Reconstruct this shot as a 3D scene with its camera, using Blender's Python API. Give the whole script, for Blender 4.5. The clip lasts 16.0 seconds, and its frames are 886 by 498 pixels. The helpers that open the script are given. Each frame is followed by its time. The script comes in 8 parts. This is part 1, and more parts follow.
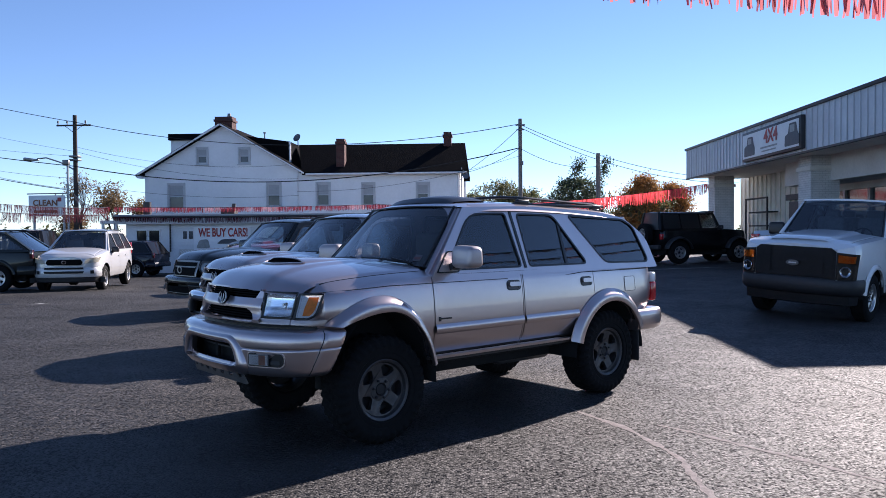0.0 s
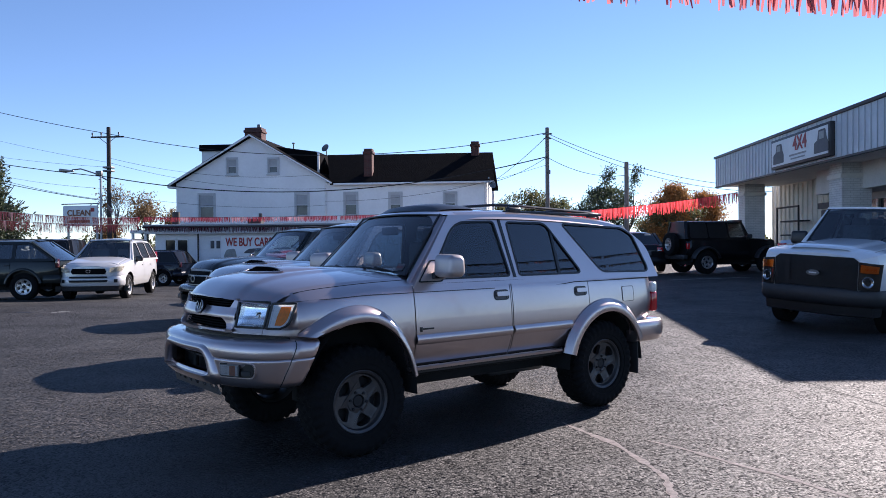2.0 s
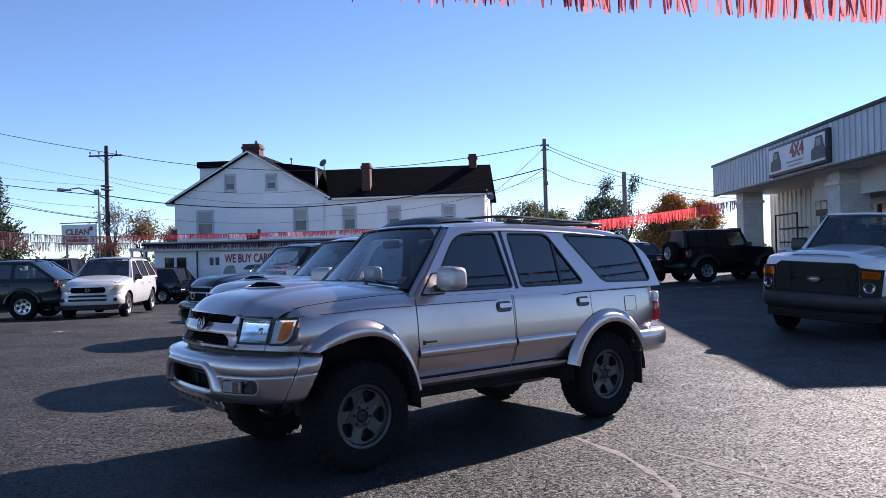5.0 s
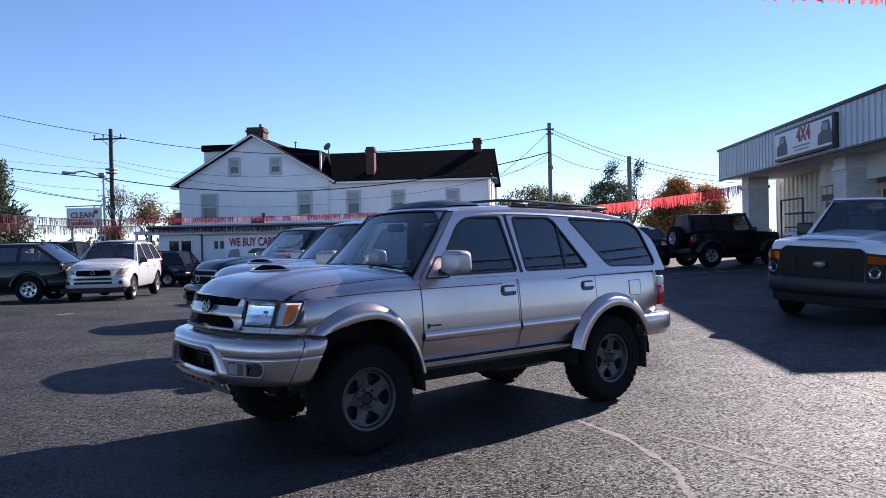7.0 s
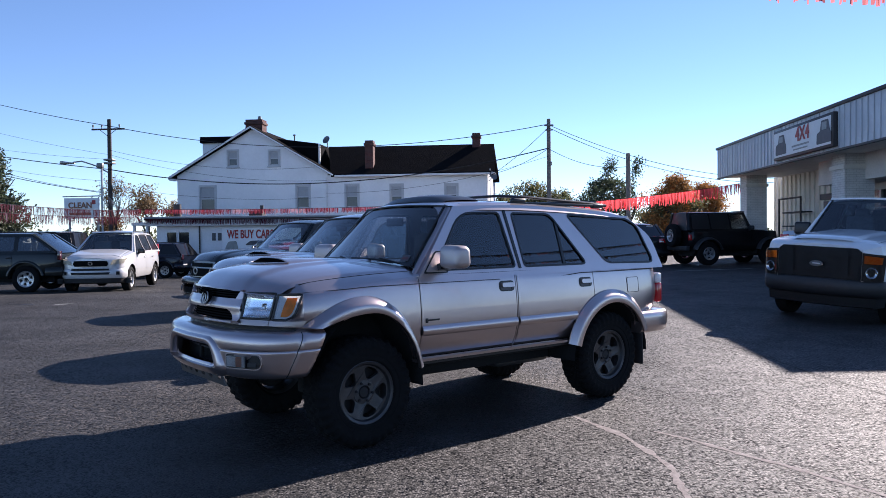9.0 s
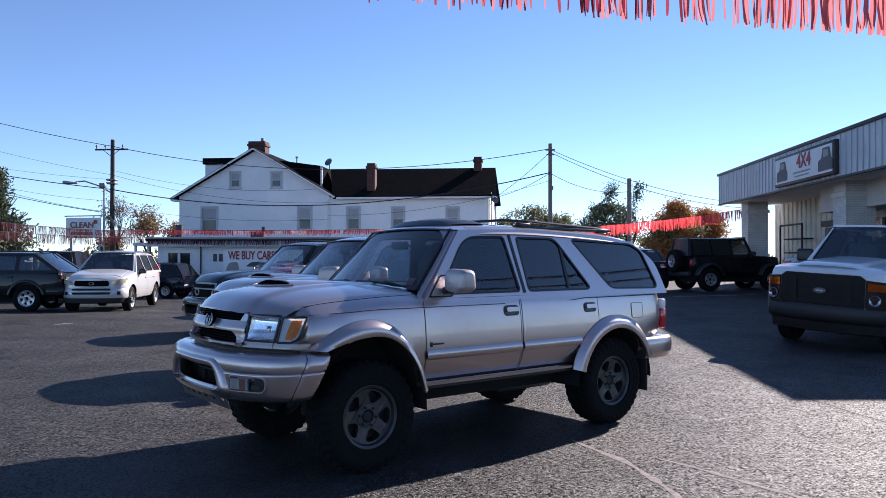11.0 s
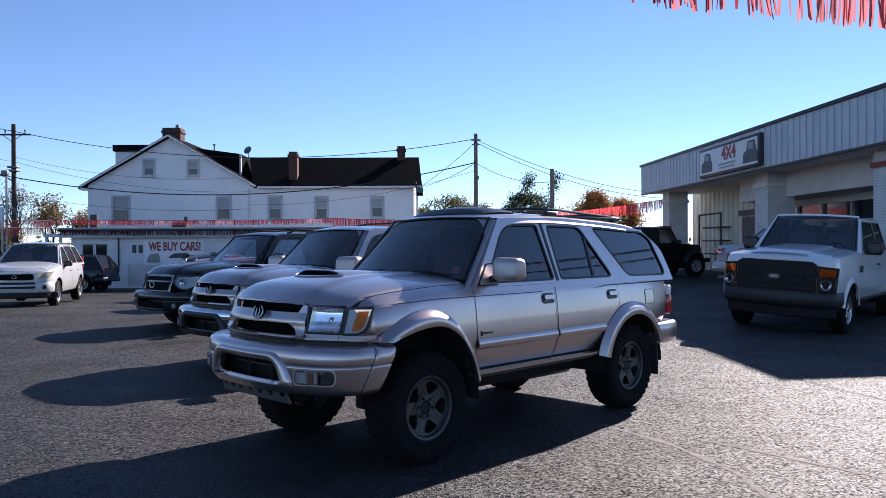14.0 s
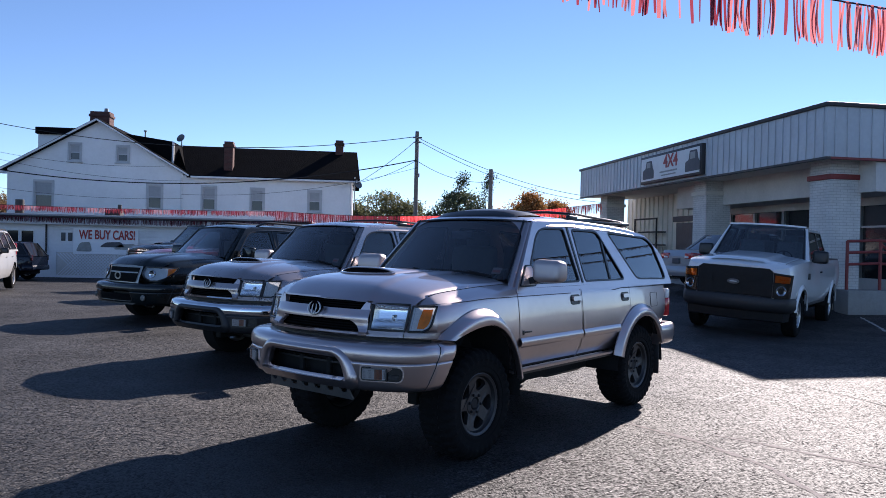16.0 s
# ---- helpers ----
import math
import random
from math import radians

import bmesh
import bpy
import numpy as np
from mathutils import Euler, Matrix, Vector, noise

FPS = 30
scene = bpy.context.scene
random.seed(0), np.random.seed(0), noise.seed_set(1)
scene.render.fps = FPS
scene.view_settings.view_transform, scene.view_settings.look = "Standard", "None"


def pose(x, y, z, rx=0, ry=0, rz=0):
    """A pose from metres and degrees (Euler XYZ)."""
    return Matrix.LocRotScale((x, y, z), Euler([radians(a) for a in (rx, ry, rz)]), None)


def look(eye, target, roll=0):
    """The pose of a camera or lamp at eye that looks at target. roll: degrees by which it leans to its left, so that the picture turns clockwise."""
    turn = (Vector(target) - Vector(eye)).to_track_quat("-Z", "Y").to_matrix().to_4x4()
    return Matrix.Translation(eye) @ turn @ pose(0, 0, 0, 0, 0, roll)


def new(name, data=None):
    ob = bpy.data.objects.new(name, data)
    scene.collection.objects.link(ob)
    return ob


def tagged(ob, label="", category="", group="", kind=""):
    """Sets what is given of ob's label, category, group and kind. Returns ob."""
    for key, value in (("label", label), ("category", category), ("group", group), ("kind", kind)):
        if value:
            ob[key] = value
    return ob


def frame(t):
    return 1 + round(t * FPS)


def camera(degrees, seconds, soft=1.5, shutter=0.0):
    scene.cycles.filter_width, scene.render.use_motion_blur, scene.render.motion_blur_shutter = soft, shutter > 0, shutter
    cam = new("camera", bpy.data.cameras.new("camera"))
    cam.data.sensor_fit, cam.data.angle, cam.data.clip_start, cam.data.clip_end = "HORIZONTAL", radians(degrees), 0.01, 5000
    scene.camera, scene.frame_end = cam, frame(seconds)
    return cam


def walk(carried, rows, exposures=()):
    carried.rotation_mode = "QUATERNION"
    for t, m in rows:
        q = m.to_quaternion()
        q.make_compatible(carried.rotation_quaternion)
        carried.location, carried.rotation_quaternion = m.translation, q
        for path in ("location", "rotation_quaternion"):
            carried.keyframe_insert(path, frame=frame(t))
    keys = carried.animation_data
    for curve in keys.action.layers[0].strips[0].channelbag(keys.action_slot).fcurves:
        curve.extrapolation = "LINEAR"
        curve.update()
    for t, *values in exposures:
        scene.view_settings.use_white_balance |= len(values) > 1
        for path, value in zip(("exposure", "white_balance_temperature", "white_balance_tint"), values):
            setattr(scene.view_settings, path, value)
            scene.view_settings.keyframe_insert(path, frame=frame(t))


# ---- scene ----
from mathutils.geometry import tessellate_polygon

cam = camera(60.0, 16.0, soft=0.7)
PATH = [
    (0, (0.43, -0.055, 1.55), (0.3, 1.941, 1.508), -0.4),
    (0.5, (0.664, 0.012, 1.536), (0.498, 2.005, 1.503), -0.3),
    (1, (0.785, 0.082, 1.537), (0.593, 2.072, 1.513), -0.2),
    (1.5, (0.813, 0.106, 1.538), (0.602, 2.094, 1.52), -0.2),
    (2, (0.817, 0.111, 1.537), (0.599, 2.099, 1.521), -0.4),
    (2.5, (0.816, 0.109, 1.532), (0.601, 2.098, 1.52), -0.5),
    (3, (0.816, 0.106, 1.537), (0.61, 2.095, 1.533), -0.8),
    (5.5, (0.791, 0.133, 1.53), (0.572, 2.121, 1.549), -1.5),
    (6, (0.791, 0.138, 1.526), (0.558, 2.124, 1.529), -1.3),
    (6.5, (0.788, 0.144, 1.53), (0.553, 2.13, 1.52), -1.2),
    (7, (0.788, 0.131, 1.528), (0.562, 2.118, 1.505), -1.2),
    (7.5, (0.789, 0.111, 1.531), (0.575, 2.099, 1.496), -1.1),
    (8, (0.779, 0.111, 1.526), (0.572, 2.1, 1.483), -1.0),
    (8.5, (0.783, 0.121, 1.522), (0.572, 2.109, 1.477), -0.7),
    (9, (0.78, 0.12, 1.53), (0.56, 2.107, 1.493), -0.5),
    (11.5, (0.704, 0.125, 1.536), (0.491, 2.113, 1.572), 0.3),
    (12, (0.529, 0.173, 1.524), (0.35, 2.164, 1.57), 0.1),
    (12.5, (0.348, 0.202, 1.52), (0.216, 2.197, 1.569), -0.1),
    (13, (0.159, 0.219, 1.511), (0.08, 2.217, 1.547), -0.4),
    (13.5, (-0.049, 0.217, 1.521), (-0.078, 2.216, 1.537), -0.4),
    (14, (-0.335, 0.119, 1.529), (-0.312, 2.119, 1.525), -0.3),
    (14.5, (-0.588, 0.05, 1.533), (-0.51, 2.049, 1.52), 0.0),
    (15, (-0.836, 0.082, 1.532), (-0.704, 2.078, 1.518), 0.4),
    (15.5, (-1.064, 0.091, 1.544), (-0.878, 2.082, 1.531), 0.9),
    (16, (-1.298, 0.028, 1.55), (-1.068, 2.015, 1.539), 1.3),
]
walk(cam, [(t, look(eye, target, roll)) for t, eye, target, roll in PATH], exposures=[(0.0, 1.10, 6200, 17), (3.0, 1.15, 6200, 17), (8.5, 1.17, 6200, 17), (13.0, 1.06, 6200, 16), (16.0, 1.0, 6200, 16)])

# ---------------------------------------------------------------- world, sun
SUN_AZ, SUN_EL = 36.6, 26.6          # degrees right of +y, above the horizon
world = bpy.data.worlds.new("sky")
scene.world = world
world.use_nodes = True
wn = world.node_tree
sky = wn.nodes.new("ShaderNodeTexSky")
sky.sky_type = "NISHITA"
sky.sun_disc = False
sky.sun_elevation, sky.sun_rotation = radians(SUN_EL), radians(SUN_AZ)
sky.air_density, sky.dust_density, sky.ozone_density = 0.68, 0.0, 3.5
wn.links.new(sky.outputs[0], wn.nodes["Background"].inputs[0])
wn.nodes["Background"].inputs[1].default_value = 0.086
sun = new("sun", bpy.data.lights.new("sun", "SUN"))
sun.data.energy, sun.data.angle, sun.data.color = 5.0, radians(0.55), (1.0, 0.895, 0.80)
sun.matrix_world = look((100 * math.sin(radians(SUN_AZ)), 100 * math.cos(radians(SUN_AZ)), 100 * math.tan(radians(SUN_EL))), (0, 0, 0))


# ---------------------------------------------------------------- materials
def mat(name, col, rough=0.5, metal=0.0, vary=0.0, scale=8.0, bump=0.0, bscale=60.0, col2=None, coat=0.0, spec=0.5, rvary=0.0, obj_vary=0.0, island=0.0):
    """A Principled material with colour variation at two scales and fine relief, in object space."""
    m = bpy.data.materials.new(name)
    m.use_nodes = True
    nt = m.node_tree
    b = nt.nodes["Principled BSDF"]
    b.inputs["Base Color"].default_value = (*col, 1)
    b.inputs["Roughness"].default_value = rough
    b.inputs["Metallic"].default_value = metal
    b.inputs["Specular IOR Level"].default_value = spec
    b.inputs["Coat Weight"].default_value = coat
    b.inputs["Coat Roughness"].default_value = 0.04
    tc = nt.nodes.new("ShaderNodeTexCoord")
    last = None
    if vary > 0 or col2:
        c2 = col2 or tuple(c * (1 - vary) for c in col)
        n1, n2, ad, mx = (nt.nodes.new(k) for k in ("ShaderNodeTexNoise", "ShaderNodeTexNoise", "ShaderNodeMath", "ShaderNodeMix"))
        n1.inputs["Scale"].default_value, n2.inputs["Scale"].default_value = scale, scale * 9.3
        n1.inputs["Detail"].default_value = n2.inputs["Detail"].default_value = 4
        nt.links.new(tc.outputs["Object"], n1.inputs["Vector"])
        nt.links.new(tc.outputs["Object"], n2.inputs["Vector"])
        ad.operation = "MULTIPLY_ADD"
        nt.links.new(n2.outputs["Fac"], ad.inputs[0])
        ad.inputs[1].default_value = 0.5
        nt.links.new(n1.outputs["Fac"], ad.inputs[2])
        mr = nt.nodes.new("ShaderNodeMapRange")
        mr.inputs[1].default_value, mr.inputs[2].default_value = 0.5, 1.0
        nt.links.new(ad.outputs[0], mr.inputs[0])
        mx.data_type = "RGBA"
        nt.links.new(mr.outputs[0], mx.inputs["Factor"])
        mx.inputs["A"].default_value, mx.inputs["B"].default_value = (*col, 1), (*c2, 1)
        last = mx.outputs["Result"]
        if rvary > 0:
            rr = nt.nodes.new("ShaderNodeMapRange")
            rr.inputs[3].default_value, rr.inputs[4].default_value = max(rough - rvary, 0.02), min(rough + rvary, 1)
            nt.links.new(mr.outputs[0], rr.inputs[0])
            nt.links.new(rr.outputs[0], b.inputs["Roughness"])
    if obj_vary > 0 or island > 0:
        src = nt.nodes.new("ShaderNodeObjectInfo").outputs["Random"] if obj_vary > 0 else nt.nodes.new("ShaderNodeNewGeometry").outputs["Random Per Island"]
        k = obj_vary or island
        hv, mr2 = nt.nodes.new("ShaderNodeHueSaturation"), nt.nodes.new("ShaderNodeMapRange")
        mr2.inputs[3].default_value, mr2.inputs[4].default_value = 1 - k, 1 + k
        nt.links.new(src, mr2.inputs[0])
        nt.links.new(mr2.outputs[0], hv.inputs["Value"])
        if last:
            nt.links.new(last, hv.inputs["Color"])
        else:
            hv.inputs["Color"].default_value = (*col, 1)
        last = hv.outputs["Color"]
    if last:
        nt.links.new(last, b.inputs["Base Color"])
    if bump > 0:
        n3, bp = nt.nodes.new("ShaderNodeTexNoise"), nt.nodes.new("ShaderNodeBump")
        n3.inputs["Scale"].default_value, n3.inputs["Detail"].default_value = bscale, 5
        nt.links.new(tc.outputs["Object"], n3.inputs["Vector"])
        bp.inputs["Strength"].default_value, bp.inputs["Distance"].default_value = bump, 0.6 / bscale
        nt.links.new(n3.outputs["Fac"], bp.inputs["Height"])
        nt.links.new(bp.outputs["Normal"], b.inputs["Normal"])
    return m


def paint(name, col, flake=0.35, rough=0.32, coat=1.0, spec=0.5):
    """Car paint: a flaked base under clear coat, with a little road dust."""
    m = mat(name, col, rough, flake, 0.07, 1.7, 0.0, coat=coat, spec=spec, rvary=0.025)
    nt = m.node_tree
    b = nt.nodes["Principled BSDF"]
    n, bp = nt.nodes.new("ShaderNodeTexNoise"), nt.nodes.new("ShaderNodeBump")
    n.inputs["Scale"].default_value = 2.2
    bp.inputs["Strength"].default_value, bp.inputs["Distance"].default_value = 0.03, 0.02
    nt.links.new(nt.nodes["Texture Coordinate"].outputs["Object"], n.inputs["Vector"])
    nt.links.new(n.outputs["Fac"], bp.inputs["Height"])
    nt.links.new(bp.outputs["Normal"], b.inputs["Coat Normal"])
    return m


def glass_mat(name, tint, gain=2.1, rough=0.0):
    """Thin window glass: a clear or tinted pane with the mirror-like skin of glass over it."""
    m = bpy.data.materials.new(name)
    m.use_nodes = True
    nt = m.node_tree
    nt.nodes.remove(nt.nodes["Principled BSDF"])
    out = nt.nodes["Material Output"]
    tr, gl, mx, fr = (nt.nodes.new(k) for k in ("ShaderNodeBsdfTransparent", "ShaderNodeBsdfGlossy", "ShaderNodeMixShader", "ShaderNodeFresnel"))
    tr.inputs[0].default_value = (*tint, 1)
    gl.inputs["Roughness"].default_value = rough
    fr.inputs["IOR"].default_value = 1.52
    ad = nt.nodes.new("ShaderNodeMath")
    ad.operation, ad.use_clamp = "MULTIPLY_ADD", True
    ad.inputs[1].default_value, ad.inputs[2].default_value = gain, 0.015 * gain
    nt.links.new(fr.outputs[0], ad.inputs[0])
    nt.links.new(ad.outputs[0], mx.inputs[0])
    nt.links.new(tr.outputs[0], mx.inputs[1])
    nt.links.new(gl.outputs[0], mx.inputs[2])
    nt.links.new(mx.outputs[0], out.inputs[0])
    return m


SILVER = paint("silver_paint", (0.54, 0.455, 0.443), 0.93, 0.31)
SATIN = paint("satin_silver_paint", (0.50, 0.44, 0.43), 0.75, 0.46, 0.3)
SILVER2 = paint("silver_paint_b", (0.42, 0.36, 0.345), 0.88, 0.28)
GREEN = paint("dark_green_paint", (0.005, 0.009, 0.010), 0.0, 0.28, 0.6, 0.2)
BLACKP = paint("black_paint", (0.006, 0.006, 0.007), 0.0, 0.3, 0.5, 0.15)
NAVY = paint("navy_paint", (0.006, 0.009, 0.02), 0.0, 0.25, 0.5, 0.15)
OLIVE = paint("dark_olive_paint", (0.013, 0.017, 0.016), 0.0, 0.3, 0.55, 0.15)
REDP = paint("red_paint", (0.28, 0.015, 0.02), 0.2, 0.3)
WHITEP = paint("white_paint", (0.78, 0.78, 0.77), 0.0, 0.35)
PEARL = paint("pearl_white_paint", (0.64, 0.64, 0.63), 0.2, 0.35)
GREYP = paint("grey_paint", (0.3, 0.31, 0.32), 0.4, 0.3)
RUBBER = mat("tyre_rubber", (0.009, 0.009, 0.0095), 0.9, 0, 0.35, 9, 0.25, 90, spec=0.18)
PLASTIC = mat("black_plastic", (0.022, 0.022, 0.024), 0.5, 0, 0.3, 12, 0.15, 200)
TRIM = mat("black_trim", (0.012, 0.012, 0.013), 0.35, 0, 0.2, 14)
LINER = mat("wheel_well", (0.012, 0.012, 0.012), 0.95, 0, 0.4, 6, 0.2, 40)
RIM = mat("grey_alloy", (0.085, 0.083, 0.085), 0.45, 0.7, 0.25, 18, 0.05, 160, rvary=0.1)
RIM_BRIGHT = mat("bright_alloy", (0.55, 0.55, 0.55), 0.3, 0.85, 0.15, 18)
BRAKE = mat("dark_hub_steel", (0.03, 0.03, 0.032), 0.6, 0.5, 0.3, 20, 0.1, 90)
SKID = mat("grey_skid_plate", (0.16, 0.155, 0.15), 0.5, 0.3, 0.3, 14, 0.1, 80)
GRILLE = mat("matt_black_grille", (0.012, 0.012, 0.013), 0.8, 0, 0.3, 30, spec=0.15)
CHROME = mat("chrome", (0.72, 0.72, 0.73), 0.07, 1.0, 0.08, 10, rvary=0.03)
STEEL = mat("dull_steel", (0.2, 0.2, 0.2), 0.5, 0.8, 0.3, 20, 0.1, 90)
GLASS = glass_mat("clear_glass", (0.92, 0.96, 0.95), 1.65)
TINT = glass_mat("tinted_glass", (0.56, 0.61, 0.62), 1.8)
DIM = glass_mat("dim_glass", (0.9, 0.94, 0.94), 1.7)
DARKGLASS = mat("dark_car_glass", (0.012, 0.013, 0.015), 0.1, 0, 0.2, 3, spec=0.3)
TINT2 = glass_mat("privacy_glass", (0.012, 0.014, 0.016), 1.3)
LENS = glass_mat("lamp_lens", (0.97, 0.98, 0.98), 0.6)
REFLECTOR = mat("lamp_reflector", (0.93, 0.94, 0.95), 0.1, 0.5, 0.06, 30, rvary=0.05)
MIRROR = mat("silvered_bowl", (0.95, 0.95, 0.96), 0.07, 0.85, 0.04, 30)
AMBER = mat("amber_lens", (1.0, 0.29, 0.008), 0.4, 0, 0.3, 40, coat=0.25)
AMBER_DULL = mat("pale_amber_lens", (0.45, 0.20, 0.13), 0.25, 0, 0.3, 40, coat=1.0)
DARKLENS = mat("dark_red_lens", (0.05, 0.005, 0.007), 0.15, 0, 0.25, 40, coat=1.0)
CLOUDED = mat("clouded_lens", (0.74, 0.70, 0.58), 0.3, 0, 0.25, 30, coat=1.0)
AMBER_CLEAR = glass_mat("clear_amber_lens", (1.0, 0.47, 0.13), 0.8)
# gloss-free near black; in the scoop mouth it paints the shade
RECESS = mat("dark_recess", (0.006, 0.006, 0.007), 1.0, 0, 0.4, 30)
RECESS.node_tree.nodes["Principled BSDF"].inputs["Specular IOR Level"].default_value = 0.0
REDL = mat("red_lens", (0.55, 0.015, 0.02), 0.15, 0, 0.25, 40, coat=1.0)
WHITEL = mat("white_lens", (0.9, 0.9, 0.9), 0.15, 0, 0.15, 50, coat=1.0)
CLOTH = mat("grey_seat_cloth", (0.42, 0.42, 0.42), 0.9, 0, 0.3, 25, 0.3, 300)
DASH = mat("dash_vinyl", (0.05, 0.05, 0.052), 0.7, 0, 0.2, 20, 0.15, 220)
WHITE_STICKER = mat("paper_sticker", (0.09, 0.09, 0.1), 0.6, 0, 0.1, 60)
CREASE = mat("crease_line", (0.09, 0.08, 0.082), 0.4, 0.3, 0.2, 20)
RED_STICKER = mat("red_sticker", (0.14, 0.05, 0.05), 0.6, 0, 0.1, 60)


# ---------------------------------------------------------------- mesh helpers
def mesh(name, bm, material, smooth=True, sharp=40):
    bmesh.ops.recalc_face_normals(bm, faces=bm.faces)
    me = bpy.data.meshes.new(name)
    bm.to_mesh(me)
    bm.free()
    me.materials.append(material)
    if smooth and len(me.polygons):
        me.polygons.foreach_set("use_smooth", [True] * len(me.polygons))
        me.set_sharp_from_angle(angle=radians(sharp))
    return me


def part(name, bm, material, parent, label="", smooth=True, sharp=40):
    ob = new(name, mesh(name, bm, material, smooth, sharp) if isinstance(bm, bmesh.types.BMesh) else bm)
    ob.parent = parent
    if label:
        ob["label"] = label
    return ob


def thing(name, bm, material, label, category, kind="", group="", smooth=True, sharp=40):
    return tagged(new(name, mesh(name, bm, material, smooth, sharp)), label, category, group, kind)


def root(name, m, label, category, group="", kind=""):
    ob = new(name)
    ob.matrix_world = m
    return tagged(ob, label, category, group, kind)


def join(*bms):
    """One bmesh from several."""
    out = bms[0]
    for b in bms[1:]:
        me = bpy.data.meshes.new("tmp")
        b.to_mesh(me)
        b.free()
        out.from_mesh(me)
        bpy.data.meshes.remove(me)
    return out


def box(cx, cy, cz, sx, sy, sz, bevel=0.0, seg=2, m=None):
    bm = bmesh.new()
    bmesh.ops.create_cube(bm, size=1, matrix=Matrix.Translation((cx, cy, cz)) @ Matrix.Diagonal((sx, sy, sz, 1)))
    if bevel > 0:
        bmesh.ops.bevel(bm, geom=bm.edges[:], offset=bevel, segments=seg, profile=0.5, affect="EDGES")
    if m is not None:
        bm.transform(m)
    return bm


def bounds(x0, x1, y0, y1, z0, z1, bevel=0.0, seg=2):
    return box((x0 + x1) / 2, (y0 + y1) / 2, (z0 + z1) / 2, x1 - x0, y1 - y0, z1 - z0, bevel, seg)


def grid(f, nu, nv, thick=0.0):
    """A sheet f(u, v), u and v from 0 to 1; thick: given a back, that far behind along the normal."""
    bm = bmesh.new()
    vs = [[bm.verts.new(f(i / nu, j / nv)) for j in range(nv + 1)] for i in range(nu + 1)]
    for i in range(nu):
        for j in range(nv):
            bm.faces.new((vs[i][j], vs[i + 1][j], vs[i + 1][j + 1], vs[i][j + 1]))
    if thick:
        bmesh.ops.solidify(bm, geom=bm.faces[:], thickness=thick)
    return bm


def sweep(path, profile, closed=True, cap=True, up=Vector((0, 0, 1))):
    """A profile of (side, up) offsets carried along a path of points."""
    bm = bmesh.new()
    path = [Vector(p) for p in path]
    rings = []
    for i, p in enumerate(path):
        t = (path[min(i + 1, len(path) - 1)] - path[max(i - 1, 0)]).normalized()
        s = t.cross(up)
        s = s.normalized() if s.length > 1e-4 else Vector((1, 0, 0))
        n = s.cross(t).normalized()
        rings.append([bm.verts.new(p + s * a + n * b) for a, b in profile])
    k = len(profile)
    for r0, r1 in zip(rings, rings[1:]):
        for j in range(k if closed else k - 1):
            bm.faces.new((r0[j], r0[(j + 1) % k], r1[(j + 1) % k], r1[j]))
    if closed and cap:
        bm.faces.new(rings[0])
        bm.faces.new(rings[-1][::-1])
    return bm


def tube(path, r, n=8):
    return sweep(path, [(r * math.cos(2 * math.pi * i / n), r * math.sin(2 * math.pi * i / n)) for i in range(n)])


def lathe(profile, n=32, axis="y", m=None):
    """A profile of (radius, along) turned about the axis."""
    bm = bmesh.new()
    rings = []
    for k in range(n):
        a = 2 * math.pi * k / n
        rings.append([bm.verts.new((r * math.cos(a), h, r * math.sin(a)) if axis == "y" else (r * math.cos(a), r * math.sin(a), h)) for r, h in profile])
    for k in range(n):
        r0, r1 = rings[k], rings[(k + 1) % n]
        for j in range(len(profile) - 1):
            bm.faces.new((r0[j], r0[j + 1], r1[j + 1], r1[j]))
    bmesh.ops.remove_doubles(bm, verts=bm.verts[:], dist=1e-5)
    if m is not None:
        bm.transform(m)
    return bm


def rounded(pts, r, n=4):
    """A polygon with its corners rounded; r: one radius, or one for each corner."""
    out = []
    k = len(pts)
    for i in range(k):
        p0, p, p1 = (Vector(pts[(i + d) % k]) for d in (-1, 0, 1))
        rr = r[i] if isinstance(r, (list, tuple)) else r
        a, b = (p0 - p), (p1 - p)
        d = min(rr, a.length * 0.45, b.length * 0.45)
        if d < 1e-4:
            out.append(tuple(p))
            continue
        a, b = p + a.normalized() * d, p + b.normalized() * d
        for j in range(n + 1):
            t = j / n
            out.append(tuple((1 - t) ** 2 * a + 2 * t * (1 - t) * p + t * t * b))
    return out


def inset(pts, d):
    """The polygon moved inwards by d."""
    k = len(pts)
    area = sum(pts[i][0] * pts[(i + 1) % k][1] - pts[(i + 1) % k][0] * pts[i][1] for i in range(k))
    s = 1 if area > 0 else -1
    out = []
    for i in range(k):
        p0, p, p1 = (Vector(pts[(i + e) % k]) for e in (-1, 0, 1))
        a, b = (p - p0), (p1 - p)
        a = a.normalized() if a.length > 1e-6 else b.normalized()
        b = b.normalized() if b.length > 1e-6 else a
        na, nb = Vector((-a.y, a.x)) * s, Vector((-b.y, b.x)) * s
        m = na + nb
        m = m.normalized() if m.length > 1e-6 else na
        out.append(tuple(p + m * d / max(m.dot(na), 0.4)))
    return out


